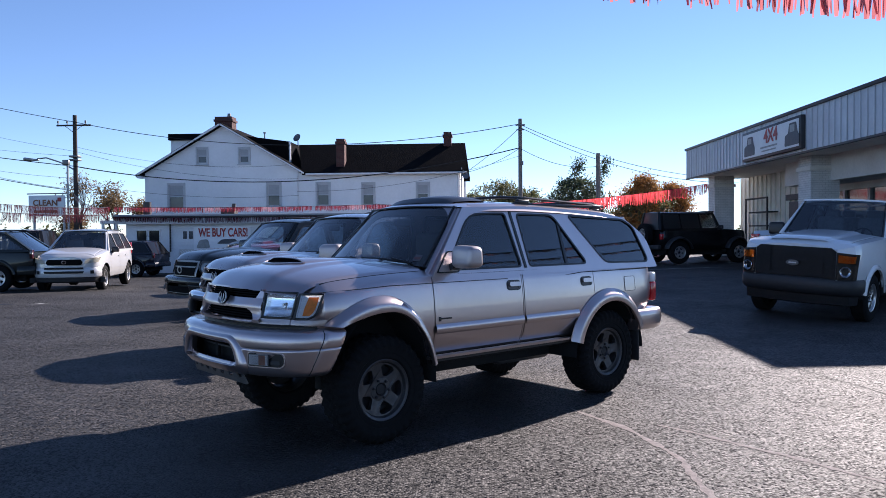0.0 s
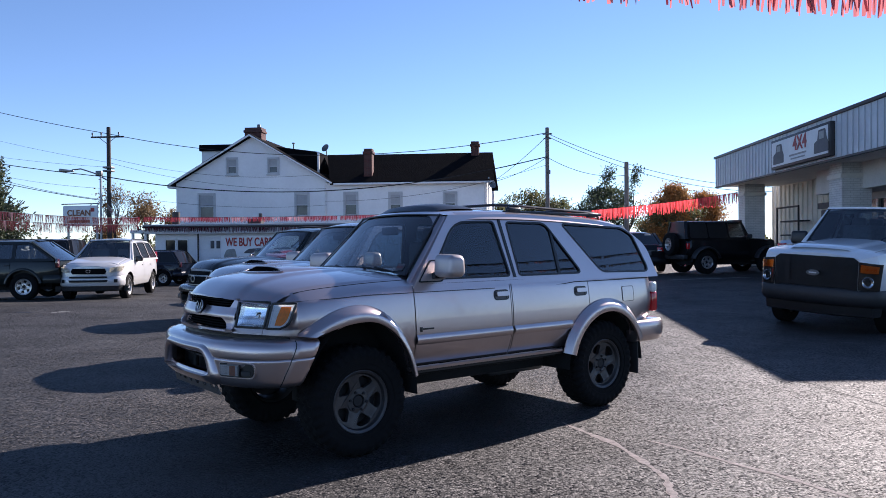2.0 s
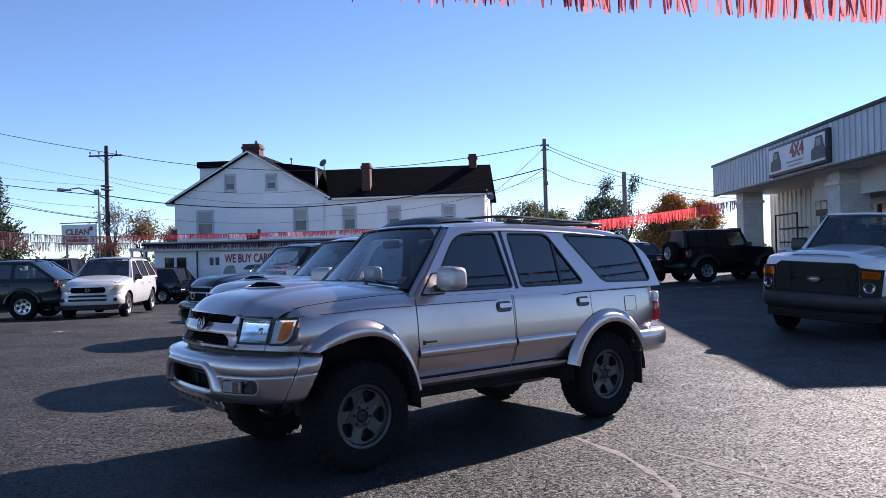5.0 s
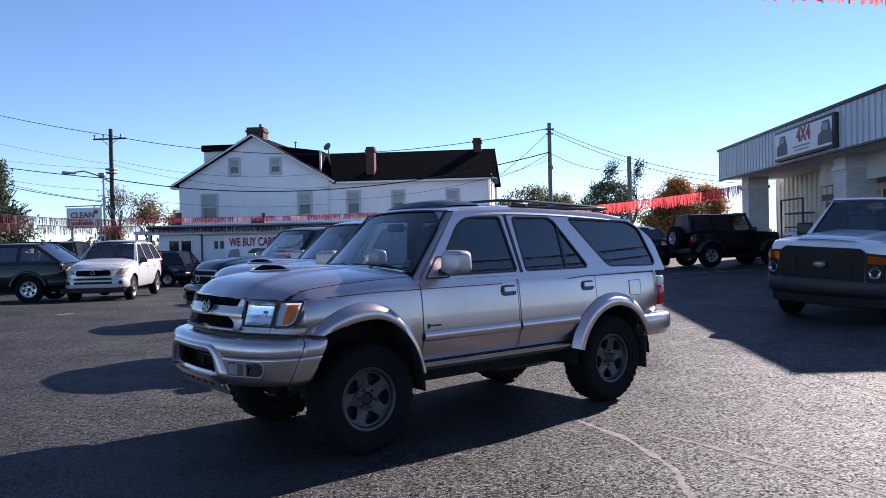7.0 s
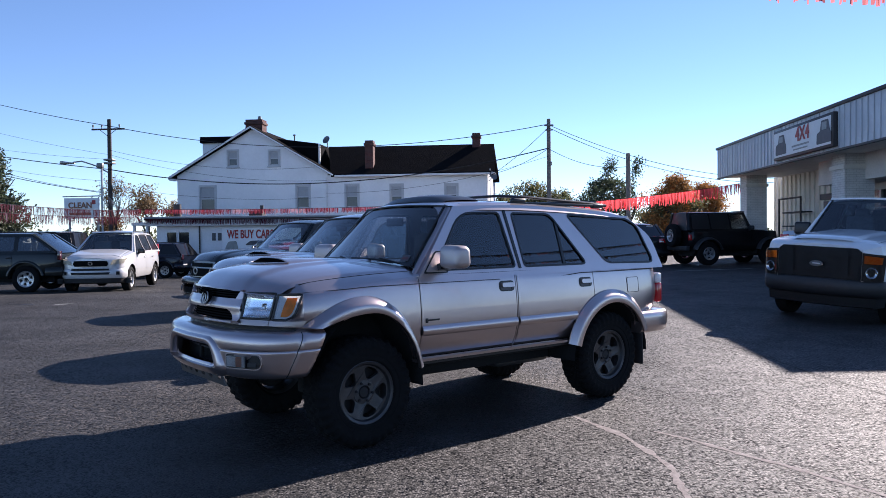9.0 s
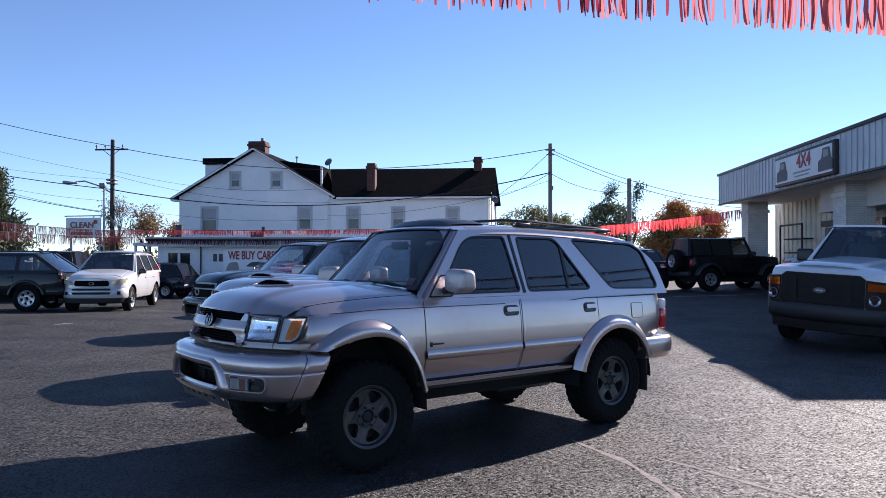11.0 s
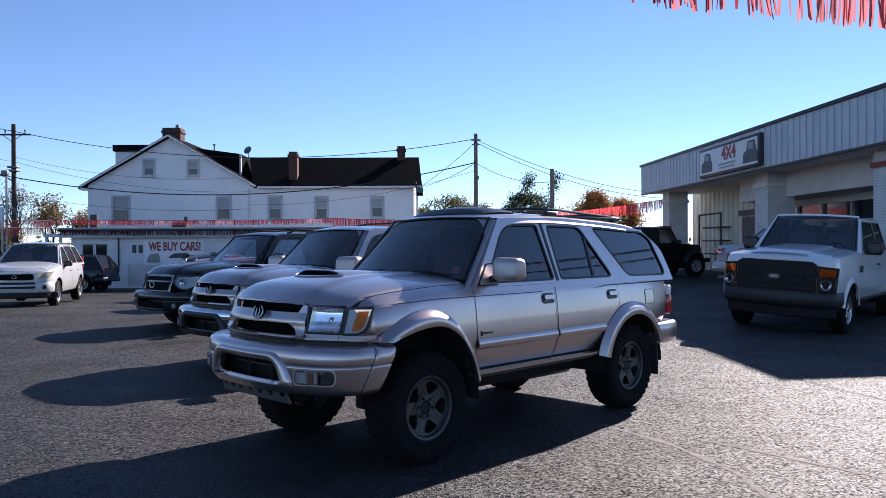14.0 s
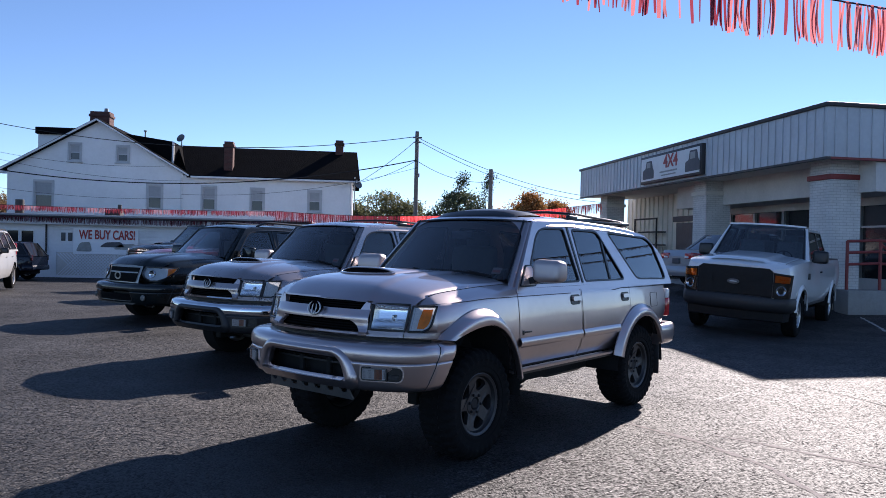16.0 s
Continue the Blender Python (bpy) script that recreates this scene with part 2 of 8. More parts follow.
def slab(outer, holes, place, thick):
    """A flat panel with holes: polygons in (u, v), put in space by place(u, v, depth)."""
    bm = bmesh.new()
    loops = [outer] + list(holes)
    flat = [p for l in loops for p in l]
    tris = tessellate_polygon([[Vector((p[0], p[1], 0)) for p in l] for l in loops])
    f = [bm.verts.new(place(u, v, 0)) for u, v in flat]
    b = [bm.verts.new(place(u, v, thick)) for u, v in flat]
    if not holes:
        bm.faces.new(f)
        bm.faces.new(b[::-1])
        tris = []
    elif len(holes) == 1 and len(holes[0]) == len(outer):
        k, tris = len(outer), []
        for i in range(k):
            j = (i + 1) % k
            bm.faces.new((f[i], f[j], f[k + j], f[k + i]))
            bm.faces.new((b[i], b[k + i], b[k + j], b[j]))
    for t in tris:
        if len(set(t)) == 3:
            try:
                bm.faces.new([f[i] for i in t])
                bm.faces.new([b[i] for i in reversed(t)])
            except ValueError:
                pass
    o = 0
    for l in loops:
        k = len(l)
        for i in range(k):
            j = (i + 1) % k
            bm.faces.new((f[o + i], f[o + j], b[o + j], b[o + i]))
        o += k
    return bm


def lerp(table, x):
    """Straight lines through a table of (x, value)."""
    if x <= table[0][0]:
        return table[0][1]
    for (a, fa), (b, fb) in zip(table, table[1:]):
        if x <= b:
            return fa + (fb - fa) * (x - a) / (b - a)
    return table[-1][1]


def smooth_lerp(table, x):
    """A soft curve through a table of (x, value)."""
    if x <= table[0][0]:
        return table[0][1]
    for i, ((a, fa), (b, fb)) in enumerate(zip(table, table[1:])):
        if x <= b:
            pa = table[i - 1] if i else table[i]
            pb = table[i + 2] if i + 2 < len(table) else table[i + 1]
            ma = (fb - pa[1]) / (b - pa[0]) if b > pa[0] else 0
            mb = (pb[1] - fa) / (pb[0] - a) if pb[0] > a else 0
            t, h = (x - a) / (b - a), b - a
            return (2 * t**3 - 3 * t * t + 1) * fa + (t**3 - 2 * t * t + t) * h * ma + (3 * t * t - 2 * t**3) * fb + (t**3 - t * t) * h * mb
    return table[-1][1]


def ground_z(x, y):
    """The lot: level under the row of trucks, rising gently towards the shop, a little lower at the far left."""
    s = max(0.0, 0.55 * x + 0.83 * y - 8.0)
    gate = min(max((x + 7) / 8, 0), 1)
    gate = gate * gate * (3 - 2 * gate)
    rise = 0.021 * min(s, 24) * gate
    far = min(max((y - 22) / 12, 0), 1) * min(max((-x - 4) / 5, 0), 1)
    u = min(max((0.766 * x - 0.645 * y + 5.3) / 2.2, 0), 1) * min(max((y - 11) / 2.5, 0), 1) * min(max((21 - y) / 4, 0), 1)
    apron = max(0.0, 1 - math.hypot(x - 9.6, y - 20.3) / 3.6)
    rise += 0.27 * min(1.0, 1.6 * apron * apron * (3 - 2 * apron))
    swell = min(max((-x - 1.3 + 0.6 * max(0, y - 8)) / 2.5, 0), 1) * min(max((23 - y) / 6, 0), 1)
    return rise + 0.12 * swell * swell * (3 - 2 * swell) - 0.15 * far - 0.12 * u * u * (3 - 2 * u)


# ---------------------------------------------------------------- vehicles
# A vehicle's own axes: x forward, y to its left, z up; the origin on the ground midway between the axles.
PROFILE = [(0, 0.915), (0.1, 0.95), (0.2, 0.978), (0.32, 0.996), (0.4, 1.0), (0.55, 0.997), (0.7, 0.988), (0.85, 0.973), (0.95, 0.958), (1.0, 0.938)]


def tyre_mesh(R, Rr, w, lugs):
    """A tyre in one skin; lugs: that many blunt tread blocks round it, cut by slanting grooves and carried onto the shoulders."""
    h = w / 2
    prof = [(Rr - 0.01, -h + 0.03), (Rr + 0.012, -h), (R - 0.085, -h - 0.008)]
    prof += [(R - 0.07, -h - 0.008), (R - 0.03, -h + 0.006), (R - 0.012, -h + 0.02)]
    prof += [(R, -h + 0.035 + (w - 0.07) * k / 14) for k in range(15)]
    prof += [(r, -y) for r, y in prof[5:1:-1]] + [(Rr + 0.05, h + 0.006), (Rr + 0.044, h + 0.001), (Rr + 0.03, h + 0.002), (Rr + 0.012, h), (Rr - 0.01, h - 0.03)]
    n = lugs * 6 if lugs else 56
    bm = bmesh.new()
    rings = []
    for k in range(n):
        a = 2 * math.pi * k / n
        ring = []
        for r, y in prof:
            if lugs and r > R - 0.08:
                ph = (k / 6 + (0.5 if y > 0 else 0)) % 1.0
                if abs(y) > 0.052:
                    cut = ph < 0.36
                else:
                    cut = (ph + 0.3 + y * 5) % 1.0 < 0.36
                cut = cut or (abs(abs(y) - 0.052) < 0.006)
                if r > R - 0.02:
                    r -= 0.012 if cut else 0.0
                elif not cut:
                    y += 0.009 if y > 0 else -0.009
            ring.append(bm.verts.new((r * math.cos(a), y, r * math.sin(a))))
        rings.append(ring)
    for k in range(n):
        r0, r1 = rings[k], rings[(k + 1) % n]
        for j in range(len(prof) - 1):
            bm.faces.new((r0[j], r0[j + 1], r1[j + 1], r1[j]))
    return bm


def wheel_meshes(R, Rr, w, rim_mat, spokes, lugs):
    """Meshes of tyre, rim and hub; the outer face looks along +y."""
    h = w / 2
    # barrel with a stepped outer lip
    rim = lathe([(Rr - 0.004, -h + 0.02), (Rr - 0.03, -h + 0.05), (Rr - 0.04, h - 0.075), (Rr - 0.034, h - 0.05), (Rr - 0.026, h - 0.036), (Rr - 0.022, h - 0.02), (Rr - 0.004, h - 0.012), (Rr + 0.004, h - 0.016), (Rr + 0.004, h - 0.04)], 48)
    f, ro = h - 0.06, Rr - 0.036
    holes = []
    half = math.pi / spokes
    for k in range(spokes):
        a = 2 * math.pi * (k + 0.25) / spokes
        at = lambda r, d: (r * math.cos(a + d), r * math.sin(a + d))
        hole = [at(0.1, -0.26 * half), at(ro - 0.02, -0.62 * half), at(ro - 0.004, -0.3 * half), at(ro - 0.004, 0.3 * half), at(ro - 0.02, 0.62 * half), at(0.1, 0.26 * half)]
        holes.append(rounded(hole, [0.01, 0.016, 0.02, 0.02, 0.016, 0.01], 3))
    ring = lambda r, n: [(r * math.cos(2 * math.pi * i / n), r * math.sin(2 * math.pi * i / n)) for i in range(n)]
    dish = lambda u, v, d: (u, f - d + 0.016 * max(0.0, (math.hypot(u, v) - 0.09) / (ro - 0.09)), v)
    rim = join(rim, slab(ring(ro + 0.004, 60), holes + [ring(0.046, 20)], dish, 0.035))
    rim = join(rim, lathe([(0.046, f + 0.001), (0.05, f + 0.009), (0.086, f + 0.006), (0.094, f - 0.004)], 30))
    hub = lathe([(0.0, f - 0.06), (Rr - 0.05, f - 0.06), (Rr - 0.05, f - 0.09)], 24)
    hub = join(hub, lathe([(0.0, f + 0.004), (0.036, f + 0.004), (0.045, f - 0.006), (0.046, f - 0.03)], 20))
    for k in range(6):
        a = 2 * math.pi * k / 6
        hub = join(hub, lathe([(0.0, f + 0.022), (0.009, f + 0.02), (0.011, f + 0.006)], 8, m=Matrix.Translation((0.068 * math.cos(a), 0, 0.068 * math.sin(a)))))
    return mesh("tyre", tyre_mesh(R, Rr, w, lugs), RUBBER, True, 35), mesh("rim", rim, rim_mat, True, 30), mesh("wheel", hub, BRAKE, True, 30)


def vehicle(name, m, label, category, s):
    """Builds a vehicle from its sheet of sizes s, and puts it at m. Returns the thing and its surface functions."""
    car = root(name, m, label, category, s.get("group", ""))
    body_mat = s["paint"]
    R, xf, xr = s["R"], s["xf"], s["xr"]
    archs = [(xf, *s["arch_f"]), (xr, *s["arch_r"])]
    sill = lambda x: lerp(s["bottom"], x)
    top = lambda x: smooth_lerp(s["top"], x)
    W = lambda x: smooth_lerp(s["width"], x)
    nose = lambda y: smooth_lerp(s["nose"], abs(y))

    crown_at = lambda x: lerp(s["crown_x"], x) if "crown_x" in s else s["crown"]

    def bottom(x, grow=0.0):
        z = sill(x)
        for xa, ax, az in archs:
            d = abs(x - xa) / (ax + grow)
            if d < 1:
                z = max(z, R + (az + grow) * math.sqrt(1 - d * d))
        return z

    def skin(x, z, out=0.0):
        zs = sill(x)
        v = min(max((z - zs) / max(top(x) - zs, 0.01), 0), 1)
        return W(x) * smooth_lerp(PROFILE, v) + out

    c0, c1 = s["cabin"]
    doors = s.get("doors", [])
    xs = set()
    x0, x1 = s["width"][0][0], s["width"][-1][0]
    n = 44
    for i in range(n + 1):
        xs.add(x0 + (x1 - x0) * i / n)
    for xa, ax, az in archs:
        for k in range(15):
            xs.add(xa + ax * math.cos(math.pi * k / 14))
    for e in [c0, c1] + [e for d in doors for e in d[:2]]:
        xs.update((e - 0.002, e + 0.002))
    xs = sorted(x for x in xs if x0 <= x <= x1)
    vv = [0, 0.06, 0.14, 0.26, 0.4, 0.55, 0.7, 0.82, 0.9, 0.96, 1.0]
    floor = s.get("floor", 0.7)

    def section(x):
        zb, zt = bottom(x), top(x)
        rec = 0.014 if any(a < x < b for a, b, *_ in doors) else 0
        pts = []
        for v in vv:
            z = zb + (zt - zb) * v
            pts.append((skin(x, z) - rec * (v < 0.99), z))
        w = W(x)
        if c0 < x < c1:
            fl = max(floor, bottom(x, 0.03) + 0.02) if s.get("header") else floor
            pts += [(w * 0.9, zt), (w * 0.89, fl), (w * 0.5, fl), (w * 0.25, fl), (0, fl)]
        else:
            cr = crown_at(x) if x >= c1 else s.get("crown_rear", 0.02)
            wr_ = max(w, s.get("hood_ref", 0)) / w
            pts += [(w * k, zt + cr * max(1 - (k / wr_ / 0.94) ** s.get("crown_pow", 2), 0) ** 0.8) for k in (0.86, 0.72, 0.5, 0.25, 0)]
        return pts

    bm = bmesh.new()
    rings = []
    for x in xs:
        sec = section(x)
        rings.append([bm.verts.new((x, y, z)) for y, z in sec] + [bm.verts.new((x, -y, z)) for y, z in sec[-2::-1]])
    for a, b in zip(rings, rings[1:]):
        for j in range(len(a) - 1):
            bm.faces.new((a[j], a[j + 1], b[j + 1], b[j]))
    bm.faces.new(rings[0])
    bm.faces.new(rings[-1][::-1])
    part("body", bm, body_mat, car, sharp=28)
    # underside, wheel wells
    u = bounds(x0 + 0.25, x1 - s.get("under_gap", 0.12), -W(0) * 0.62, W(0) * 0.62, s.get("under", R * 0.75), max(sill(0), R + 0.1) + 0.12, 0.03)
    part("underbody", u, LINER, car)
    for xa, ax, az in archs:
        p0 = s.get("well_cut", 0) if xa == xf else 0
        for sd in (1, -1):
            f = lambda p, q, sd=sd, xa=xa, ax=ax, az=az, p0=p0: (xa + (ax + 0.02) * math.cos(math.pi * (p0 + (1 - p0) * p)), sd * (W(xa) + s.get("well_out", -0.02) - 0.46 * q), R + (az + 0.02) * math.sin(math.pi * (p0 + (1 - p0) * p)))
            part("wheel_well", grid(f, 18, 2), LINER, car)
    # doors
    for a, b, *_ in doors:
        for sd in (1, -1):
            def f(p, q, a=a, b=b, sd=sd):
                x = a + 0.006 + (b - a - 0.012) * p
                zb = bottom(x, 0.03) + 0.02
                z = zb + (top(x) - 0.006 - zb) * q
                return (x, sd * skin(x, z, 0.001), z)
            part("door", grid(f, 22, 16, 0.0), body_mat, car, sharp=50)
    # greenhouse
    zb, wb, zr, wr = s["gh"]
    lean = lambda z: wb + (wr - wb) * (z - zb) / (zr - zb)
    wins = [(rounded(p, r), g) for p, r, g in s["windows"]]
    seal = s.get("seal", 0.013)
    for sd in (1, -1):
        pl = lambda u, v, d, sd=sd: (u, sd * (lean(v) - d), v)
        part("side_frame", slab(rounded(s["side"], s.get("side_r", 0.05)), [inset(w, -0.012) for w, _ in wins], pl, 0.05), body_mat, car, sharp=30)
        for w, g in wins:
            part("window_seal", slab(inset(w, -seal), [inset(w, 0.004)], lambda u, v, d, sd=sd: (u, sd * (lean(v) + 0.004 - d), v), 0.03), TRIM, car)
            part("side_window", slab(inset(w, -0.003), [], lambda u, v, d, sd=sd: (u, sd * (lean(v) - 0.01 - d), v), 0.004), g, car, smooth=False)
        for poly in s.get("blackout", []):
            part("pillar_trim", slab(poly, [], lambda u, v, d, sd=sd: (u, sd * (lean(v) + 0.006 - d), v), 0.02), TRIM, car)
    # windscreen and its pillars
    (bx, bz, bw), (tx, tz, tw) = s["screen"]
    cv = s.get("screen_bow", 0.09)

    def ws(u, v, out=0.0):
        w = bw + (tw - bw) * v
        k = 2 * u - 1
        return (bx + (tx - bx) * v + (cv * (1 - v) + 0.04 * v) * (1 - k * k) + out, w * k, bz + (tz - bz) * v + 0.02 * (1 - k * k) + out)
    part("windscreen", grid(lambda u, v: ws(u, v), 14, 6), s.get("screen_glass", GLASS), car)
    for sd, u in ((1, 1), (-1, 0)):
        prof = [(-0.022, -0.03), (0.02, -0.03), (0.024, -0.004), (0.018, 0.006), (0.004, 0.011), (-0.012, 0.009), (-0.022, 0.002)]
        part("screen_pillar", sweep([ws(u, -0.12 + 1.1 * k / 6, -0.006) for k in range(7)], prof), body_mat, car)
        part("screen_seal", sweep([ws(0.975 if u else 0.025, k / 6, 0.006) for k in range(7)], [(-0.009, -0.006), (0.009, -0.006), (0.007, 0.005), (-0.007, 0.005)]), TRIM, car)
    ru, rv = s.get("screen_corner", (0.06, 0.14))
    for sd in (1, -1):
        def fillet(a, b, sd=sd):
            u, v = 1 - ru * (1 - math.cos(a * math.pi / 2)) * (1 - b), 1 - rv * (1 - math.sin(a * math.pi / 2)) * (1 - b)
            return ws(u if sd > 0 else 1 - u, v, 0.003)
        part("screen_corner", grid(fillet, 10, 3), body_mat, car)
    part("screen_top_seal", sweep([ws(k / 12, 0.985, 0.006) for k in range(13)], [(-0.008, -0.006), (0.008, -0.006), (0.006, 0.005), (-0.006, 0.005)]), TRIM, car)
    if not s.get("header"):
        part("roof_header", sweep([ws(k / 12, 1.03, 0.004) for k in range(13)], [(-0.035, -0.02), (0.035, -0.02), (0.03, 0.012), (-0.03, 0.012)]), body_mat, car)
    # rear window
    (rbx, rbz, rbw), (rtx, rtz, rtw) = s["rear"]
    rw = lambda u, v, out=0.0: (rbx + (rtx - rbx) * v - 0.05 * (1 - (2 * u - 1) ** 2) - out, (rbw + (rtw - rbw) * v) * (2 * u - 1), rbz + (rtz - rbz) * v + out * 0.4)
    for u in (0.02, 0.98):
        part("rear_pillar", sweep([rw(u, k / 5) for k in range(6)], [(-0.05, -0.03), (0.05, -0.03), (0.05, 0.02), (-0.05, 0.02)]), body_mat, car)
    part("rear_window", grid(lambda u, v: rw(0.03 + 0.94 * u, v), 10, 5), s.get("rear_glass", TINT2), car)
    # roof
    r0, r1 = s["roof"]
    rise = s.get("roof_crown", 0.05)
    zrt = lambda x: smooth_lerp(s["roof_z"], x)

    def rf(u, v):
        x = r0 + (r1 - r0) * u
        k = 2 * v - 1
        e = abs(k)
        z = zrt(x) + rise * (1 - e**2.2) - (0.05 * max(0, (e - 0.86) / 0.14) ** 2)
        w = (wr + 0.03) * (1 - 0.03 * max(0, (abs(2 * u - 1) - 0.8) / 0.2))
        if s.get("header") and u < 0.03:
            return (x, w * k, z)
        return (x + (0.05 * (1 - k * k) if u > 0.97 else -0.05 * (1 - k * k) if u < 0.03 else 0), w * k, z - (0.03 if u in (0, 1) else 0))
    part("roof", grid(rf, 24, 18, 0.0), body_mat, car, sharp=60)

    # the front of the roof, rolled down to the head of the windscreen
    def brow(u, v):
        p0, p2, p3 = Vector(ws(u, 0.99, 0.004)), Vector(rf(0.0, u)), Vector(rf(0.1, u))
        p1 = p2 + (p2 - p3) * 0.42
        p1.z = max(p1.z, p0.z + 0.012)
        return p0 * (1 - v) ** 2 + p1 * 2 * v * (1 - v) + p2 * v * v
    if s.get("header"):
        part("roof_header", grid(brow, 28, 8), body_mat, car, sharp=60)
    # hood skin
    h0, h1, hw = s["hood"]
    hy = lambda x: min(hw, W(x) * 0.9)

    def hd(u, v):
        x = h0 + (h1 - h0) * v
        k = 2 * u - 1
        y = hy(x) * k
        if s.get("hood_nose"):
            y = hw * k
            x = h0 + (nose(y) - 0.03 - h0) * v
        kk = abs(y) / (max(W(x), s.get("hood_ref", 0)) * 0.94)
        z = top(x) + crown_at(x) * max(1 - kk ** s.get("crown_pow", 2), 0) ** 0.8 + 0.007 + s.get("hood_bulge", 0) * (1 if abs(k) < 0.55 else max(0, 1 - (abs(k) - 0.55) / 0.12))
        z += s.get("plateau", 0) * min(max((0.25 + 0.17 * (x - 0.9) - abs(y)) / 0.055 + 0.5, 0), 1)
        if abs(k) > 0.995 or v > 0.995:
            z -= 0.016
        if s.get("hood_nose"):
            return (x, y, z - 0.035 * max(0, (v - 0.88) / 0.12) ** 2)
        return (x - (0.06 * k * k if v > 0.9 else 0), y, z)
    if hw:
        part("hood", grid(hd, 64, 24), body_mat, car, sharp=60)
        for k in (0.0, 1.0):
            edge = [hd(k, j / 20) for j in range(s.get("gap_end", 20))]
            part("hood_gap", sweep([(x, y, z + 0.009) for x, y, z in edge], [(-0.003, -0.02), (0.003, -0.02), (0.003, 0.0015), (-0.003, 0.0015)]), TRIM, car)
    # wheels
    Rt = s.get("tyre_R", R)
    tm, rm, hm = wheel_meshes(Rt, s["Rr"], s["tw"], s.get("rim", RIM), s.get("spokes", 5), s.get("lugs", 0))
    for xa in (xf, xr):
        for sd in (1, -1):
            wh = part("wheel", hm, None, car)
            wh.matrix_local = pose(xa, sd * s["wy"], Rt + s.get("wheel_z", 0), 0, random.uniform(0, 60), 0 if sd > 0 else 180)
            part("tyre", tm, None, wh)
            part("rim", rm, None, wh)
    # dashboard, seats
    if s.get("seats", True):
        part("dashboard", bounds(bx - 0.45, bx - 0.02, -wb * 0.86, wb * 0.86, zb - 0.3, bz - 0.03, 0.06, 3), DASH, car)
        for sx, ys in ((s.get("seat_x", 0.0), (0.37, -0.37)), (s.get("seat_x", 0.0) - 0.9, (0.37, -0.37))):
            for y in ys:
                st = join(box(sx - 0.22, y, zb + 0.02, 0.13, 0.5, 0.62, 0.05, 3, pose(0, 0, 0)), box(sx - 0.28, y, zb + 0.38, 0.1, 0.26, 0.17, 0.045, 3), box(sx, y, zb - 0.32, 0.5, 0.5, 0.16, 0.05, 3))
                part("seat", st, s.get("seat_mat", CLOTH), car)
        a = pose(bx - 0.5, 0.37, zb - 0.02, 0, 65, 0)
        part("steering_wheel", join(sweep([(0.18 * math.cos(2 * math.pi * k / 20), 0.18 * math.sin(2 * math.pi * k / 20), 0) for k in range(21)], [(0.013 * math.cos(q), 0.013 * math.sin(q)) for q in (0, 1.05, 2.1, 3.14, 4.19, 5.24)]), box(0, 0, 0, 0.34, 0.05, 0.02, 0.008), box(0, 0, 0, 0.05, 0.34, 0.02, 0.008)), DASH, car).matrix_local = a
    face = lambda y, z: nose(y) - s.get("rake", 0) * max(0.0, z - 0.93)
    car_fn = dict(skin=skin, nose=nose, face=face, top=top, W=W, lean=lean, bottom=bottom, ws=ws, roof=rf, zrt=zrt, crown=crown_at)
    # patches on front and back, given as four corners (y, z) from the lower inner one round
    for pname, pm, quad, out, thick, mirror in s.get("front", []):
        for sd in ((1, -1) if mirror else (1,)):
            part(pname, nose_patch(car_fn, quad, out, thick, sd), pm, car)
    for pname, pm, quad, thick in s.get("back", []):
        for sd in (1, -1):
            (ya, za), (yb, zb2) = quad
            part(pname, bounds(x0 - thick, x0 + 0.06, min(sd * ya, sd * yb), max(sd * ya, sd * yb), za, zb2, 0.015), pm, car)
    return car, car_fn


def nose_patch(fn, quad, out, thick, sd=1, nu=10, nv=4):
    (a, b, c, d) = [Vector(q) for q in quad]

    def f(u, v):
        p = (a * (1 - u) + b * u) * (1 - v) + (d * (1 - u) + c * u) * v
        return (fn["face"](p.x, p.y) + out, sd * p.x, p.y)
    return grid(f, nu, nv, thick)


def nose_strip(fn, z0, z1, yl, yr, out, thick, sd=1, nu=12, nv=10):
    """A patch on the front between two edge curves, given as tables of (share of the height, y)."""
    def f(u, v):
        a, b = smooth_lerp(yl, v), smooth_lerp(yr, v)
        y, z = a + (b - a) * u, z0 + (z1 - z0) * v
        return (fn["face"](y, z) + out, sd * y, z)
    return grid(f, nu, nv, thick)


def nose_outline(fn, z0, z1, yl, yr, out, r, sd=1, n=10):
    """A round seal carried along the rim of such a patch."""
    edge = [(smooth_lerp(yl, k / n), k / n) for k in range(n + 1)]
    edge += [(smooth_lerp(yl, 1) + (smooth_lerp(yr, 1) - smooth_lerp(yl, 1)) * k / n, 1.0) for k in range(1, n)]
    edge += [(smooth_lerp(yr, 1 - k / n), 1 - k / n) for k in range(n + 1)]
    edge += [(smooth_lerp(yr, 0) + (smooth_lerp(yl, 0) - smooth_lerp(yr, 0)) * k / n, 0.0) for k in range(1, n)]
    path = [(fn["face"](y, z0 + (z1 - z0) * v) + out, sd * y, z0 + (z1 - z0) * v) for y, v in edge + edge[:2]]
    return sweep(path, [(r * math.cos(2 * math.pi * i / 6), r * math.sin(2 * math.pi * i / 6)) for i in range(6)], up=Vector((1, 0, 0)))


